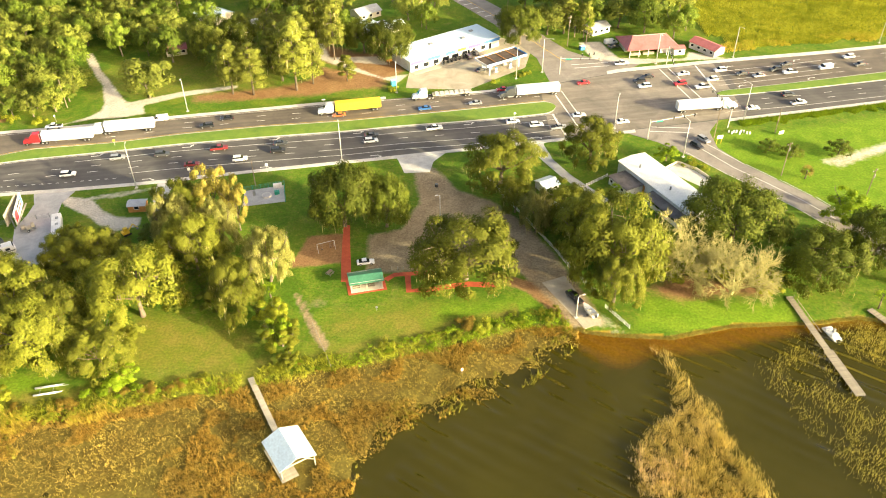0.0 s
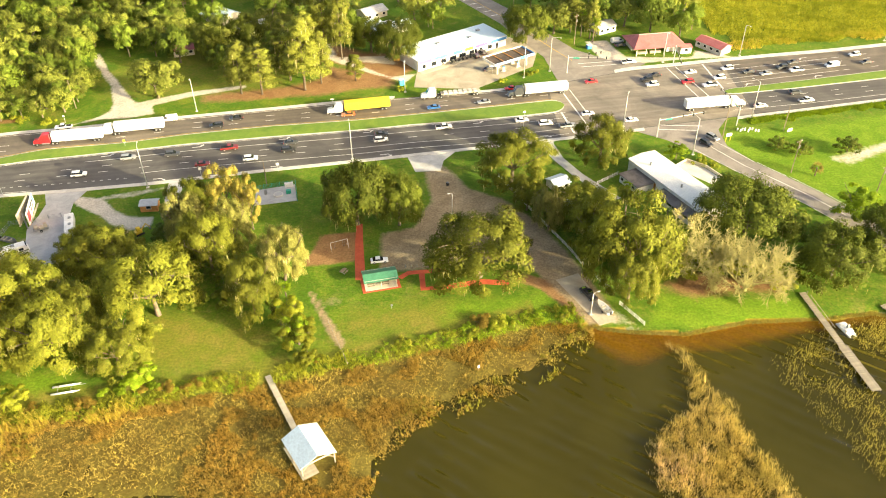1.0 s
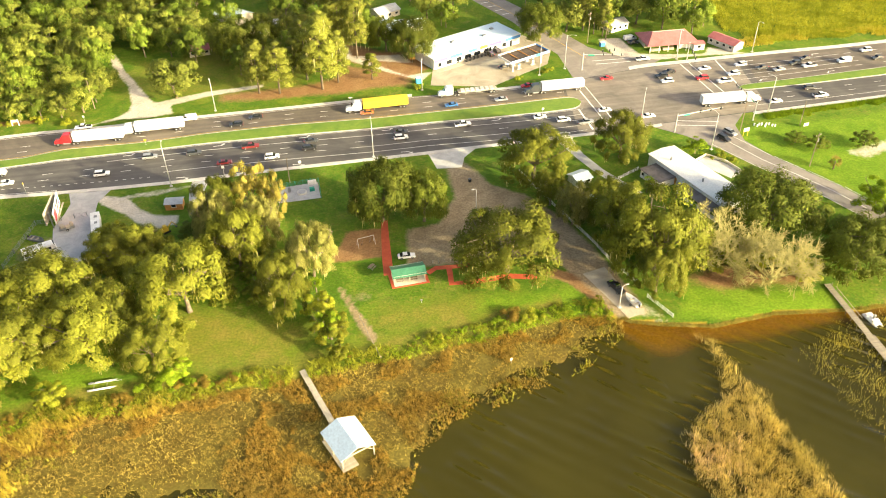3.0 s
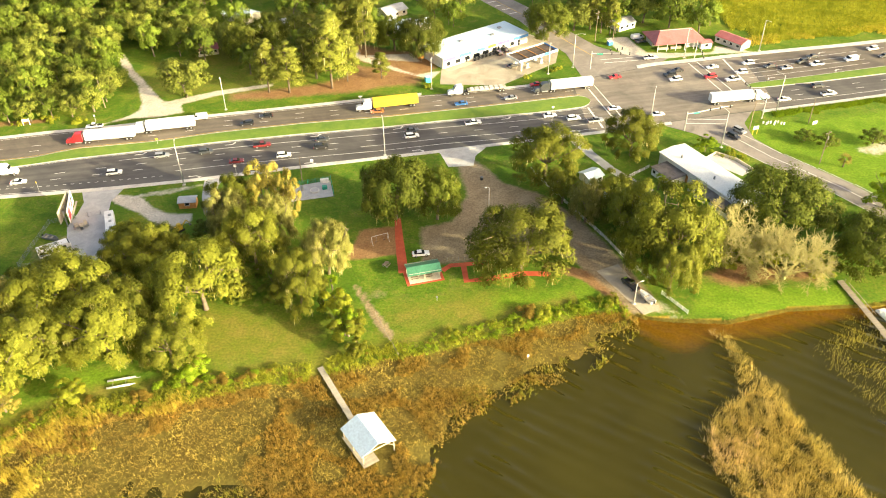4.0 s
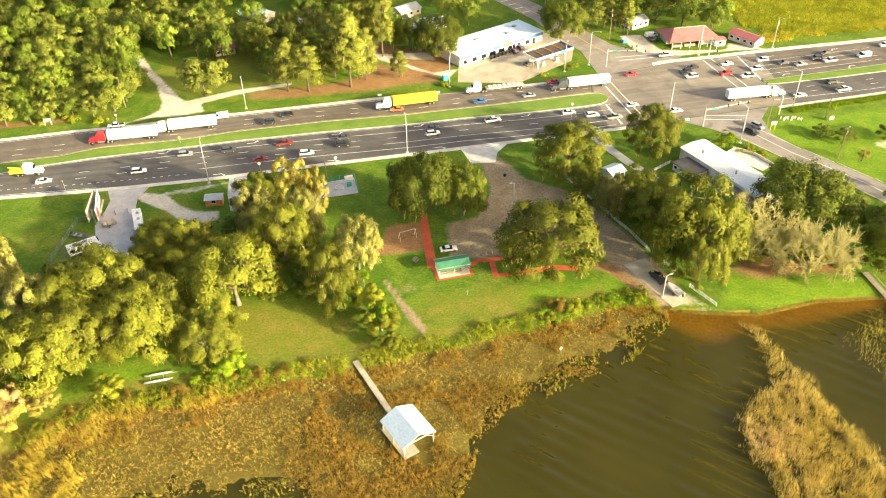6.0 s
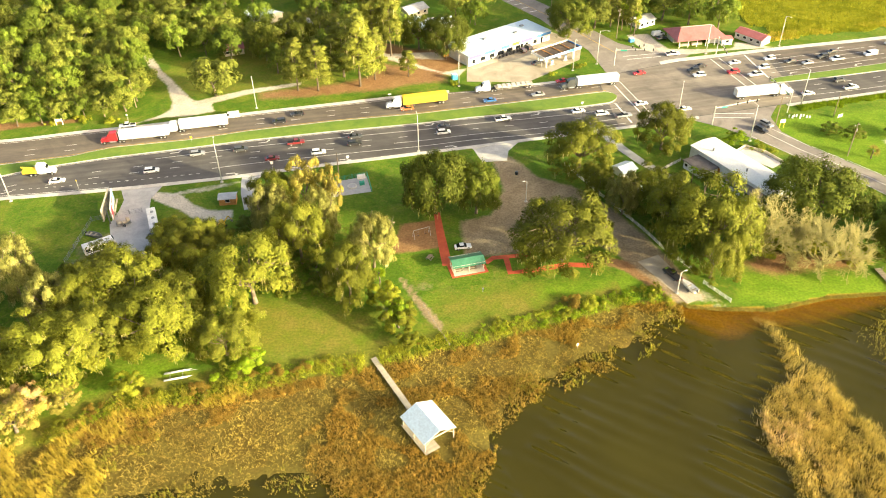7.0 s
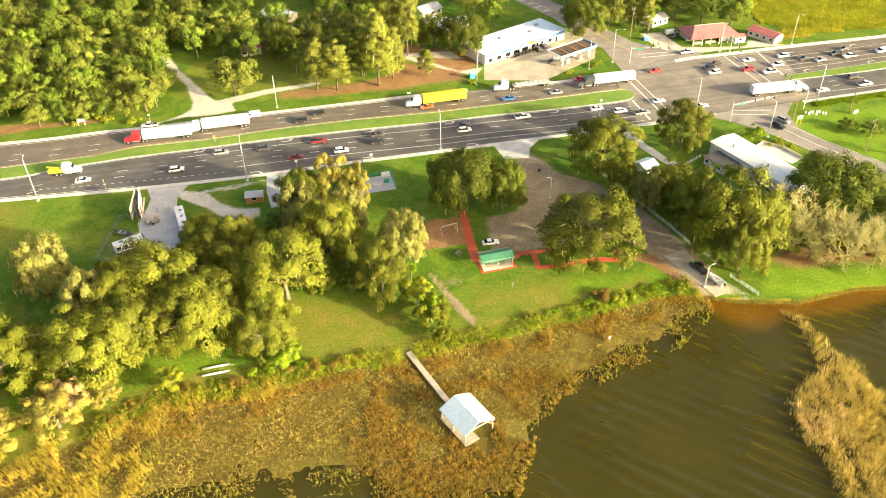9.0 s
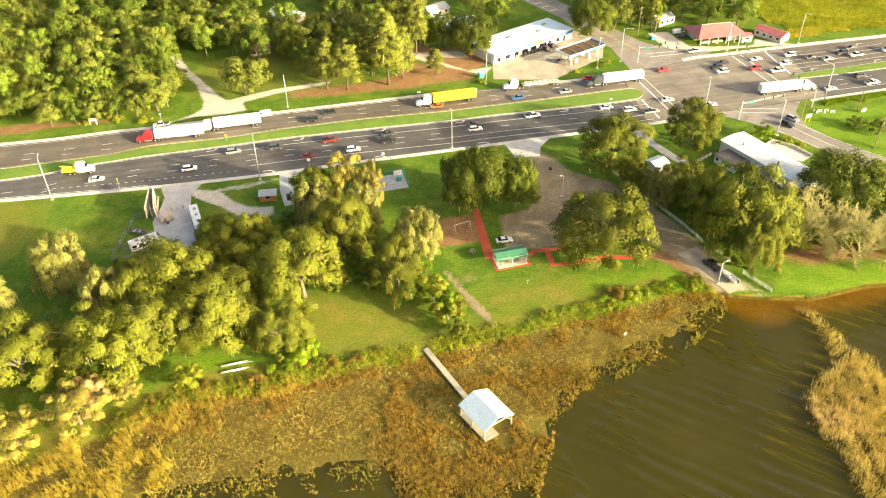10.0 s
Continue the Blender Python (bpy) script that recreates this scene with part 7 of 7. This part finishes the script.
box(bm, 0, 0, 0.55, 4.2, 2.0, 0.15, 0, 0.02)
part("bed", bm, M_STEEL, cart)
for x, y, s, h in ((-1.2, 0.2, 1.1, 1.0), (0.2, -0.3, 1.2, 0.7), (1.3, 0.3, 0.9, 1.2)):
    bm = bmesh.new()
    box(bm, x, y, 0.7, s, s, h, 0.2, 0.05)
    part("bale", bm, M_PALE_WOOD, cart)
wheel_pair(cart, 0, 1.1, 0.35)
shed = house("small garden shed with orange wooden walls", -89.3, 194.0, 5.0, 3.4, 2.2, 0.5, 5, M_ORANGE_WOOD, M_GREY_ROOF, 0.25, "shed", "shed", 6, 1)
digger = thing("excavator", "yellow mini excavator under trees", "excavator", place=pose(-88.8, 181.2, 0, 0, 0, 45))
for y in (-0.7, 0.7):
    bm = bmesh.new()
    box(bm, 0, y, 0, 2.4, 0.4, 0.6, 0, 0.15)
    part("track", bm, M_DARK, digger)
bm = bmesh.new()
box(bm, -0.3, 0, 0.65, 2.0, 1.6, 0.8, 0, 0.1)
box(bm, -0.2, -0.2, 1.4, 1.1, 1.0, 1.2, 0, 0.08)
part("cab", bm, M_YELLOW, digger)
bm = bmesh.new()
rod(bm, (0.7, 0, 1.1), (2.3, 0, 2.6), 0.2, 0.16, 6)
rod(bm, (2.3, 0, 2.6), (3.4, 0, 0.9), 0.15, 0.12, 6)
part("boom", bm, M_YELLOW, digger)
bm = bmesh.new()
box(bm, 3.3, 0, 0.3, 0.5, 0.7, 0.6, 0, 0.08)
part("bucket", bm, M_STEEL, digger)

# billboard standing edge-on to the lake
board = thing("billboard", "two-faced billboard with white and red panels on steel legs", "billboard", place=pose(-122.6, 189.0, 0, 0, 0, 101))
for s, ang in ((-1, 4), (1, -4)):
    bm = bmesh.new()
    box(bm, 0, 0, 1.9, 11.5, 0.22, 3.8)
    bm.transform(Matrix.Translation((0, s * 0.9, 0)) @ Matrix.Rotation(radians(ang), 4, "Z"))
    panel = part("panel", bm, M_WHITE if s < 0 else M_PALE_WOOD, board, "white printed face" if s < 0 else "bare wooden back")
    if s < 0:
        for x, z, w, h, m in ((-3.4, 2.3, 3.2, 2.8, M_SIGNRED), (1.4, 4.2, 4.6, 0.7, M_DARK), (1.6, 3.0, 5.2, 0.6, M_SIGNRED), (4.6, 2.2, 1.2, 3.0, M_BLUE)):
            bm = bmesh.new()
            box(bm, x, -0.13, z, w, 0.03, h)
            bm.transform(Matrix.Translation((0, s * 0.9, 0)) @ Matrix.Rotation(radians(ang), 4, "Z"))
            part("print_block", bm, m, panel)
for x in (-4.6, -1.5, 1.5, 4.6):
    bm = bmesh.new()
    rod(bm, (x, 0, -0.3), (x, 0, 5.2), 0.2, 0.2, 8)
    part("leg", bm, M_STEEL, board)
bm = bmesh.new()
for s in (-1, 1):
    box(bm, 0, s * 1.35, 1.75, 11.5, 0.5, 0.06)
part("catwalk", bm, M_PALE_WOOD, board)

# pump station behind a fence
pad = tagged(obj("pad", prism(bmesh.new(), [(-59.8, 203), (-48.4, 206.2), (-46.6, 197.3), (-52, 196.2), (-58.9, 194.8)], -0.1, 0.08), M_CONCRETE_GREY), "grey concrete pump station pad", "pad", kind="structure")
lid = thing("tank_lid", "round pale manhole ring on the pump pad", "manhole", place=pose(-52.6, 200.4, 0.08))
bm = bmesh.new()
rod(bm, (0, 0, 0), (0, 0, 0.35), 1.5, 1.45, 20)
part("ring", bm, M_CONCRETE, lid)
bm = bmesh.new()
rod(bm, (0, 0, 0.35), (0, 0, 0.4), 1.1, 1.1, 20)
part("cover", bm, M_CONCRETE_GREY, lid)
for name, label, x, y, sx, sy, h, m in (("cabinet", "green utility cabinet on the pad", -49.6, 201.4, 1.5, 1.0, 1.1, M_GREENSIGN), ("cabinet", "grey control cabinet on the pad", -56.4, 200.8, 0.8, 0.6, 1.6, M_STEEL), ("cabinet", "white control cabinet by the fence", -50.0, 205.0, 2.6, 0.7, 1.4, M_WHITE)):
    c = thing(name, label, "cabinet", place=pose(x, y, 0.08, 0, 0, 14))
    bm = bmesh.new()
    box(bm, 0, 0, 0, sx, sy, h, 0, 0.04)
    part("body", bm, m, c)
    bm = bmesh.new()
    box(bm, 0, -sy / 2 - 0.02, 0.1, sx * 0.8, 0.03, h * 0.8)
    part("door", bm, m, c)


def make_fence(label, pts, h, rails, post_gap, material, rail_w=0.1, name="fence"):
    f = thing(name, label, "fence")
    for a, b in zip(pts, pts[1:]):
        a, b = Vector((*a, 0)), Vector((*b, 0))
        n = max(1, int((b - a).length / post_gap))
        for k in range(n + 1):
            p = a.lerp(b, k / n)
            bm = bmesh.new()
            box(bm, p.x, p.y, -0.2, 0.13, 0.13, h + 0.28, math.atan2(b.y - a.y, b.x - a.x))
            part("post", bm, material, f)
        for r in range(rails):
            bm = bmesh.new()
            z = h * (r + 0.55) / rails
            c = (a + b) / 2
            box(bm, c.x, c.y, z, (b - a).length, 0.05, rail_w, math.atan2(b.y - a.y, b.x - a.x))
            part("rail", bm, material, f)
    return f


make_fence("white three-rail fence beside the ramp road", [(14.4, 209.3), (22.3, 191.4), (31.1, 172.6), (34.6, 163.4), (39.4, 154.8)], 1.2, 3, 2.4, M_WHITE, 0.14)
make_fence("white three-rail fence running to the water", [(41.0, 149), (45.6, 141.4)], 1.2, 3, 1.6, M_WHITE, 0.14)
make_fence("white rail fence beside the lane", [(44.3, 204.2), (51.6, 209.6)], 1.2, 3, 2.0, M_WHITE, 0.14)
make_fence("low grey fence along a dirt path", [(-31.5, 143.5), (-25.6, 129.2)], 0.9, 2, 2.6, M_WOOD, 0.05)
make_fence("green mesh fence round the pump pad", [(-59.8, 203.2), (-48.2, 206.4), (-46.4, 197.2)], 1.6, 5, 2.4, M_GREENSIGN, 0.04)
make_fence("thin wire fence round the storage yard", [(-114, 190), (-127.5, 186), (-128.5, 166), (-118, 165)], 1.6, 4, 3.0, M_STEEL, 0.03)
for k in range(7):
    b = thing("bollard", "short pale wooden bollard at the car park edge", "bollard", "bollards at the car park edge", place=pose(-13.2 + 1.55 * k, 164.9 + 0.1 * k, 0))
    bm = bmesh.new()
    rod(bm, (0, 0, -0.2), (0, 0, 0.9), 0.12, 0.11, 8)
    part("post", bm, M_PALE_WOOD, b)
    bm = bmesh.new()
    rod(bm, (0, 0, 0.9), (0, 0, 0.98), 0.11, 0.04, 8)
    part("cap", bm, M_PALE_WOOD, b)

swing = thing("swing_set", "metal swing frame on bare red soil", "swing", place=pose(-31.6, 173.6, 0, 0, 0, 22))
bm = bmesh.new()
rod(bm, (-2.4, 0, 2.6), (2.4, 0, 2.6), 0.06, 0.06, 8)
part("top_bar", bm, M_POLE, swing)
for x in (-2.4, 2.4):
    for y in (-0.9, 0.9):
        bm = bmesh.new()
        rod(bm, (x, y, -0.1), (x, 0, 2.6), 0.055, 0.055, 8)
        part("leg", bm, M_POLE, swing)
for x in (-1.2, 1.2):
    bm = bmesh.new()
    for s in (-0.22, 0.22):
        rod(bm, (x + s, 0, 0.55), (x + s, 0, 2.6), 0.015, 0.015, 4)
    ch = part("chain", bm, M_STEEL, swing)
    bm = bmesh.new()
    box(bm, x, 0, 0.5, 0.5, 0.2, 0.04)
    part("seat", bm, M_DARK, ch, "black rubber seat")
grill = thing("park_grill", "small grey park grill on a post", "grill", place=pose(-16.2, 148.7, 0))
bm = bmesh.new()
rod(bm, (0, 0, -0.2), (0, 0, 0.85), 0.06, 0.06, 6)
part("post", bm, M_POLE, grill)
bm = bmesh.new()
box(bm, 0, 0, 0.85, 0.5, 0.45, 0.3, 0, 0.03)
part("firebox", bm, M_STEEL, grill)
spring = thing("trash_can", "dark round litter bin in a frame", "litter bin", place=pose(-1.4, 204.8, 0))
bm = bmesh.new()
rod(bm, (0, 0, 0), (0, 0, 1.0), 0.45, 0.5, 12)
part("barrel", bm, M_DARK, spring)
bm = bmesh.new()
rod(bm, (0, 0, 1.0), (0, 0, 1.25), 0.5, 0.2, 12)
part("lid", bm, M_BOATGREY, spring)
table2 = copy_thing(table, pose(-29.5, 163.2, 0, 0, 0, 60))
tagged(table2, "pale picnic table on bare ground", group="tables in the park")
buoy = thing("egret_post", "short white post standing in the marsh", "post", place=pose(4.6, 127.6, -0.6))
bm = bmesh.new()
rod(bm, (0, 0, -0.5), (0, 0, 1.3), 0.09, 0.09, 6)
part("stake", bm, M_PALE_WOOD, buoy)
bm = bmesh.new()
box(bm, 0, 0, 0.9, 0.55, 0.15, 0.7, 0.4, 0.04)
part("marker_board", bm, M_WHITE, buoy, "white marker board")


# ---- street lamps, signals and poles ----
def street_lamp(x, y, h, arm, toward, group="lamps along the highway"):
    l = thing("street_lamp", "tall pale metal street lamp with a short arm", "street lamp", group, place=pose(x, y, 0, 0, 0, toward))
    bm = bmesh.new()
    box(bm, 0, 0, -0.1, 0.9, 0.9, 0.28, 0, 0.05)
    part("footing", bm, M_CONCRETE, l, "concrete footing")
    bm = bmesh.new()
    rod(bm, (0, 0, 0.15), (0, 0, h), 0.17, 0.10, 10)
    part("pole", bm, M_POLE, l, "", True)
    bm = bmesh.new()
    rod(bm, (0, 0, h - 0.1), (arm * 0.5, 0, h + 0.35), 0.07, 0.06, 6)
    rod(bm, (arm * 0.5, 0, h + 0.35), (arm, 0, h + 0.45), 0.06, 0.05, 6)
    part("arm", bm, M_POLE, l)
    bm = bmesh.new()
    box(bm, arm + 0.3, 0, h + 0.35, 0.85, 0.32, 0.16, 0, 0.05)
    hd = part("lamp_head", bm, M_POLE, l)
    bm = bmesh.new()
    box(bm, arm + 0.32, 0, h + 0.31, 0.5, 0.24, 0.05)
    part("lens", bm, M_WHITE, hd, "clear lens")
    return l


for x, y, h, arm, toward in ((-93.4, 205.4, 14.5, 1.4, 100), (-31.9, 220.8, 13, 1.4, 100), (-155.6, 198.0, 14.5, 1.4, 100), (-90, 254.8, 12.5, 1.2, -80), (-16.2, 268.3, 12.5, 1.4, -80), (104.9, 245.6, 13.5, 2.5, 135),
                             (116.4, 297.2, 12.5, 2.2, -70), (180.1, 310, 12.5, 2.2, -70), (78.1, 221.4, 13, 3.2, 120), (39.1, 284.6, 13.5, 3.0, -20), (28.7, 279.2, 12.5, 1.0, -80), (59.2, 240.2, 11.5, 2.0, 70), (84.5, 291.5, 12, 1.2, -80)):
    street_lamp(x, y, h, arm, toward)
street_lamp(33.2, 145.6, 6.6, 1.1, 20, "lamps in the park")
street_lamp(-0.3, 189.4, 7, 0.8, 200, "lamps in the park")


def signal_mast(x, y, turn, length, lights):
    s = thing("traffic_signal", "traffic signal mast arm at the crossing", "traffic signal", "signals at the crossing", place=pose(x, y, 0, 0, 0, turn))
    bm = bmesh.new()
    rod(bm, (0, 0, 0), (0, 0, 7.2), 0.2, 0.15, 10)
    part("pole", bm, M_POLE, s)
    bm = bmesh.new()
    rod(bm, (0, 0, 6.4), (length, 0, 7.0), 0.14, 0.07, 8)
    part("arm", bm, M_POLE, s)
    for k in range(lights):
        bm = bmesh.new()
        lx = length * (0.5 + 0.45 * k / max(1, lights - 1))
        box(bm, lx, 0, 6.2, 0.28, 0.35, 1.05, 0, 0.03)
        hd = part("signal_head", bm, M_DARK, s, "black signal head")
        for i in range(3):
            bm = bmesh.new()
            rod(bm, (lx, -0.19, 6.38 + 0.33 * i), (lx, -0.27, 6.38 + 0.33 * i), 0.12, 0.13, 8)
            part("visor", bm, M_DARK, hd)
    bm = bmesh.new()
    box(bm, length * 0.2, -0.1, 6.0, 2.4, 0.05, 0.6)
    part("street_sign", bm, M_GREENSIGN, s, "green street name plate")
    return s


signal_mast(97.9, 240.2, 100, 15, 3)
signal_mast(69.0, 232.8, 15, 17, 3)
signal_mast(45.6, 282.8, -6, 15, 3)
signal_mast(88.5, 291.0, -96, 15, 3)


def utility_pole(x, y, h, turn, label="weathered wooden utility pole", cross=True):
    p = thing("utility_pole", label, "utility pole", "utility poles", place=pose(x, y, 0, 0, 0, turn))
    bm = bmesh.new()
    rod(bm, (0, 0, -0.3), (0, 0, h), 0.17, 0.12, 8)
    part("pole", bm, M_WOOD_POLE, p)
    if cross:
        bm = bmesh.new()
        box(bm, 0, 0.1, h - 1.0, 2.4, 0.12, 0.14)
        part("crossarm", bm, M_WOOD_POLE, p)
        for x_ in (-1.0, 0.0, 1.0):
            bm = bmesh.new()
            rod(bm, (x_, 0.1, h - 0.86), (x_, 0.1, h - 0.6), 0.06, 0.04, 6)
            part("insulator", bm, M_WHITE, p)
        bm = bmesh.new()
        rod(bm, (0.35, 0, h - 3.2), (0.35, 0, h - 2.2), 0.25, 0.25, 10)
        part("transformer", bm, M_STEEL, p, "grey transformer can")
    return p


utility_pole(105.8, 209.8, 12, 30)
utility_pole(112.8, 236.5, 9, 30, cross=False)
utility_pole(125, 194.5, 12, 30)
utility_pole(-57, 206, 9, 10, "slim grey service pole", False)
utility_pole(52, 309, 13, 40)
utility_pole(-8, 330, 12, 40)
utility_pole(30, 346, 12, 40)
utility_pole(91, 232.5, 11, 10, cross=False)
utility_pole(-134, 258, 11, 10, cross=False)


def road_sign(x, y, h, w, hh, turn, material, label):
    s = thing("road_sign", label, "sign", "signs along the highway", place=pose(x, y, 0, 0, 0, turn))
    bm = bmesh.new()
    rod(bm, (0, 0, -0.1), (0, 0, h), 0.05, 0.05, 6)
    part("post", bm, M_POLE, s)
    bm = bmesh.new()
    box(bm, 0, -0.07, h - hh, w, 0.03, hh, 0, 0.01)
    part("plate", bm, material, s)
    return s


for x, y, h, w, hh, m, label in ((-135.8, 201.2, 5.0, 0.3, 0.6, M_YELLOW, "slim yellow marker post by the highway"), (-78.4, 211.6, 3.2, 0.9, 0.9, M_WHITE, "small white road sign on a post"), (-54.6, 213.6, 3.4, 0.9, 0.9, M_WHITE, "small white road sign on a post"),
                                 (-108, 230.6, 2.6, 0.8, 0.8, M_YELLOW, "small yellow keep-clear sign in the median"), (25, 240.1, 6.5, 0.8, 0.7, M_WHITE, "white sign on a tall metal post"), (-42, 258.8, 2.4, 1.3, 0.5, M_CONCRETE, "pale sign board at the kerb"),
                                 (-134, 247.5, 2.8, 0.6, 0.6, M_WHITE, "small white sign by the kerb"), (-20, 292, 2.6, 2.2, 1.0, M_ORANGE_WOOD, "wooden notice board on a post"), (17, 283, 4.0, 1.6, 1.2, M_WHITE, "white price sign without writing")):
    road_sign(x, y, h, w, hh, 8, m, label)
stand = thing("sign_stand", "white sign board on yellow legs at the corner", "sign", place=pose(91.8, 229.6, 0, 0, 0, 12))
for x in (-0.8, 0.8):
    bm = bmesh.new()
    box(bm, x, 0, -0.1, 0.16, 0.16, 3.2)
    part("leg", bm, M_YELLOW, stand, "yellow leg")
bm = bmesh.new()
box(bm, 0, -0.1, 1.9, 2.0, 0.12, 1.3, 0, 0.03)
part("board", bm, M_WHITE, stand)
rng = np.random.default_rng(77)
for k in range(9):
    st = thing("letter_block", "low white letter shape set in the grass", "letter block", "white letters in the grass", place=pose(97.2 + 0.85 * k, 236.2 + rng.uniform(-0.8, 0.8), 0, 0, 0, rng.uniform(-20, 20)))
    bm = bmesh.new()
    box(bm, 0, 0, 0, 0.5, 0.3, 0.9 + 0.3 * rng.random(), 0, 0.04)
    part("block", bm, M_WHITE, st)
frame_stand = thing("notice_board", "white wooden sign frame at the wood's edge", "sign", place=pose(-157.5, 246.2, 0, 0, 0, 6))
for x in (-1.1, 1.1):
    bm = bmesh.new()
    box(bm, x, 0, -0.1, 0.25, 0.2, 2.6)
    part("post", bm, M_WHITE, frame_stand)
bm = bmesh.new()
box(bm, 0, 0, 1.4, 2.4, 0.12, 0.9)
part("board", bm, M_WHITE, frame_stand)
for label, x, y, h, m in (("blue and white newspaper box by the kerb", -17.6, 274.2, 2.2, M_CYAN), ("blue waste container by the side street", 57.5, 305.5, 1.6, M_BLUE)):
    b = thing("container", label, "container", place=pose(x, y, 0, 0, 0, 20))
    bm = bmesh.new()
    box(bm, 0, 0, 0, 2.0, 1.6, h, 0, 0.06)
    part("body", bm, m, b)
    bm = bmesh.new()
    box(bm, 0, 0, h, 2.1, 1.7, 0.12, 0, 0.03)
    part("lid", bm, M_WHITE, b)

# dark posts at the corner of the market yard
for x, y in ((56.6, 299.1), (59.5, 299.7), (61.6, 300.5)):
    b = thing("bollard", "short dark bollard on the pale yard", "bollard", "bollards at the market yard", place=pose(x, y, 0))
    bm = bmesh.new()
    rod(bm, (0, 0, -0.2), (0, 0, 1.05), 0.24, 0.22, 10)
    part("post", bm, M_DARK, b)
    bm = bmesh.new()
    rod(bm, (0, 0, 1.05), (0, 0, 1.17), 0.27, 0.15, 10)
    part("cap", bm, M_STEEL, b)

# small board on the verge beyond the side street
b = thing("sign_board", "small white sign board on two posts in the grass", "sign", place=pose(114.2, 235.1, 0, 0, 0, 20))
for x in (-0.7, 0.7):
    bm = bmesh.new()
    box(bm, x, 0, -0.2, 0.1, 0.1, 1.7)
    part("post", bm, M_WOOD_POLE, b)
bm = bmesh.new()
box(bm, 0, -0.09, 0.4, 1.9, 0.06, 1.2)
part("board", bm, M_WHITE, b)
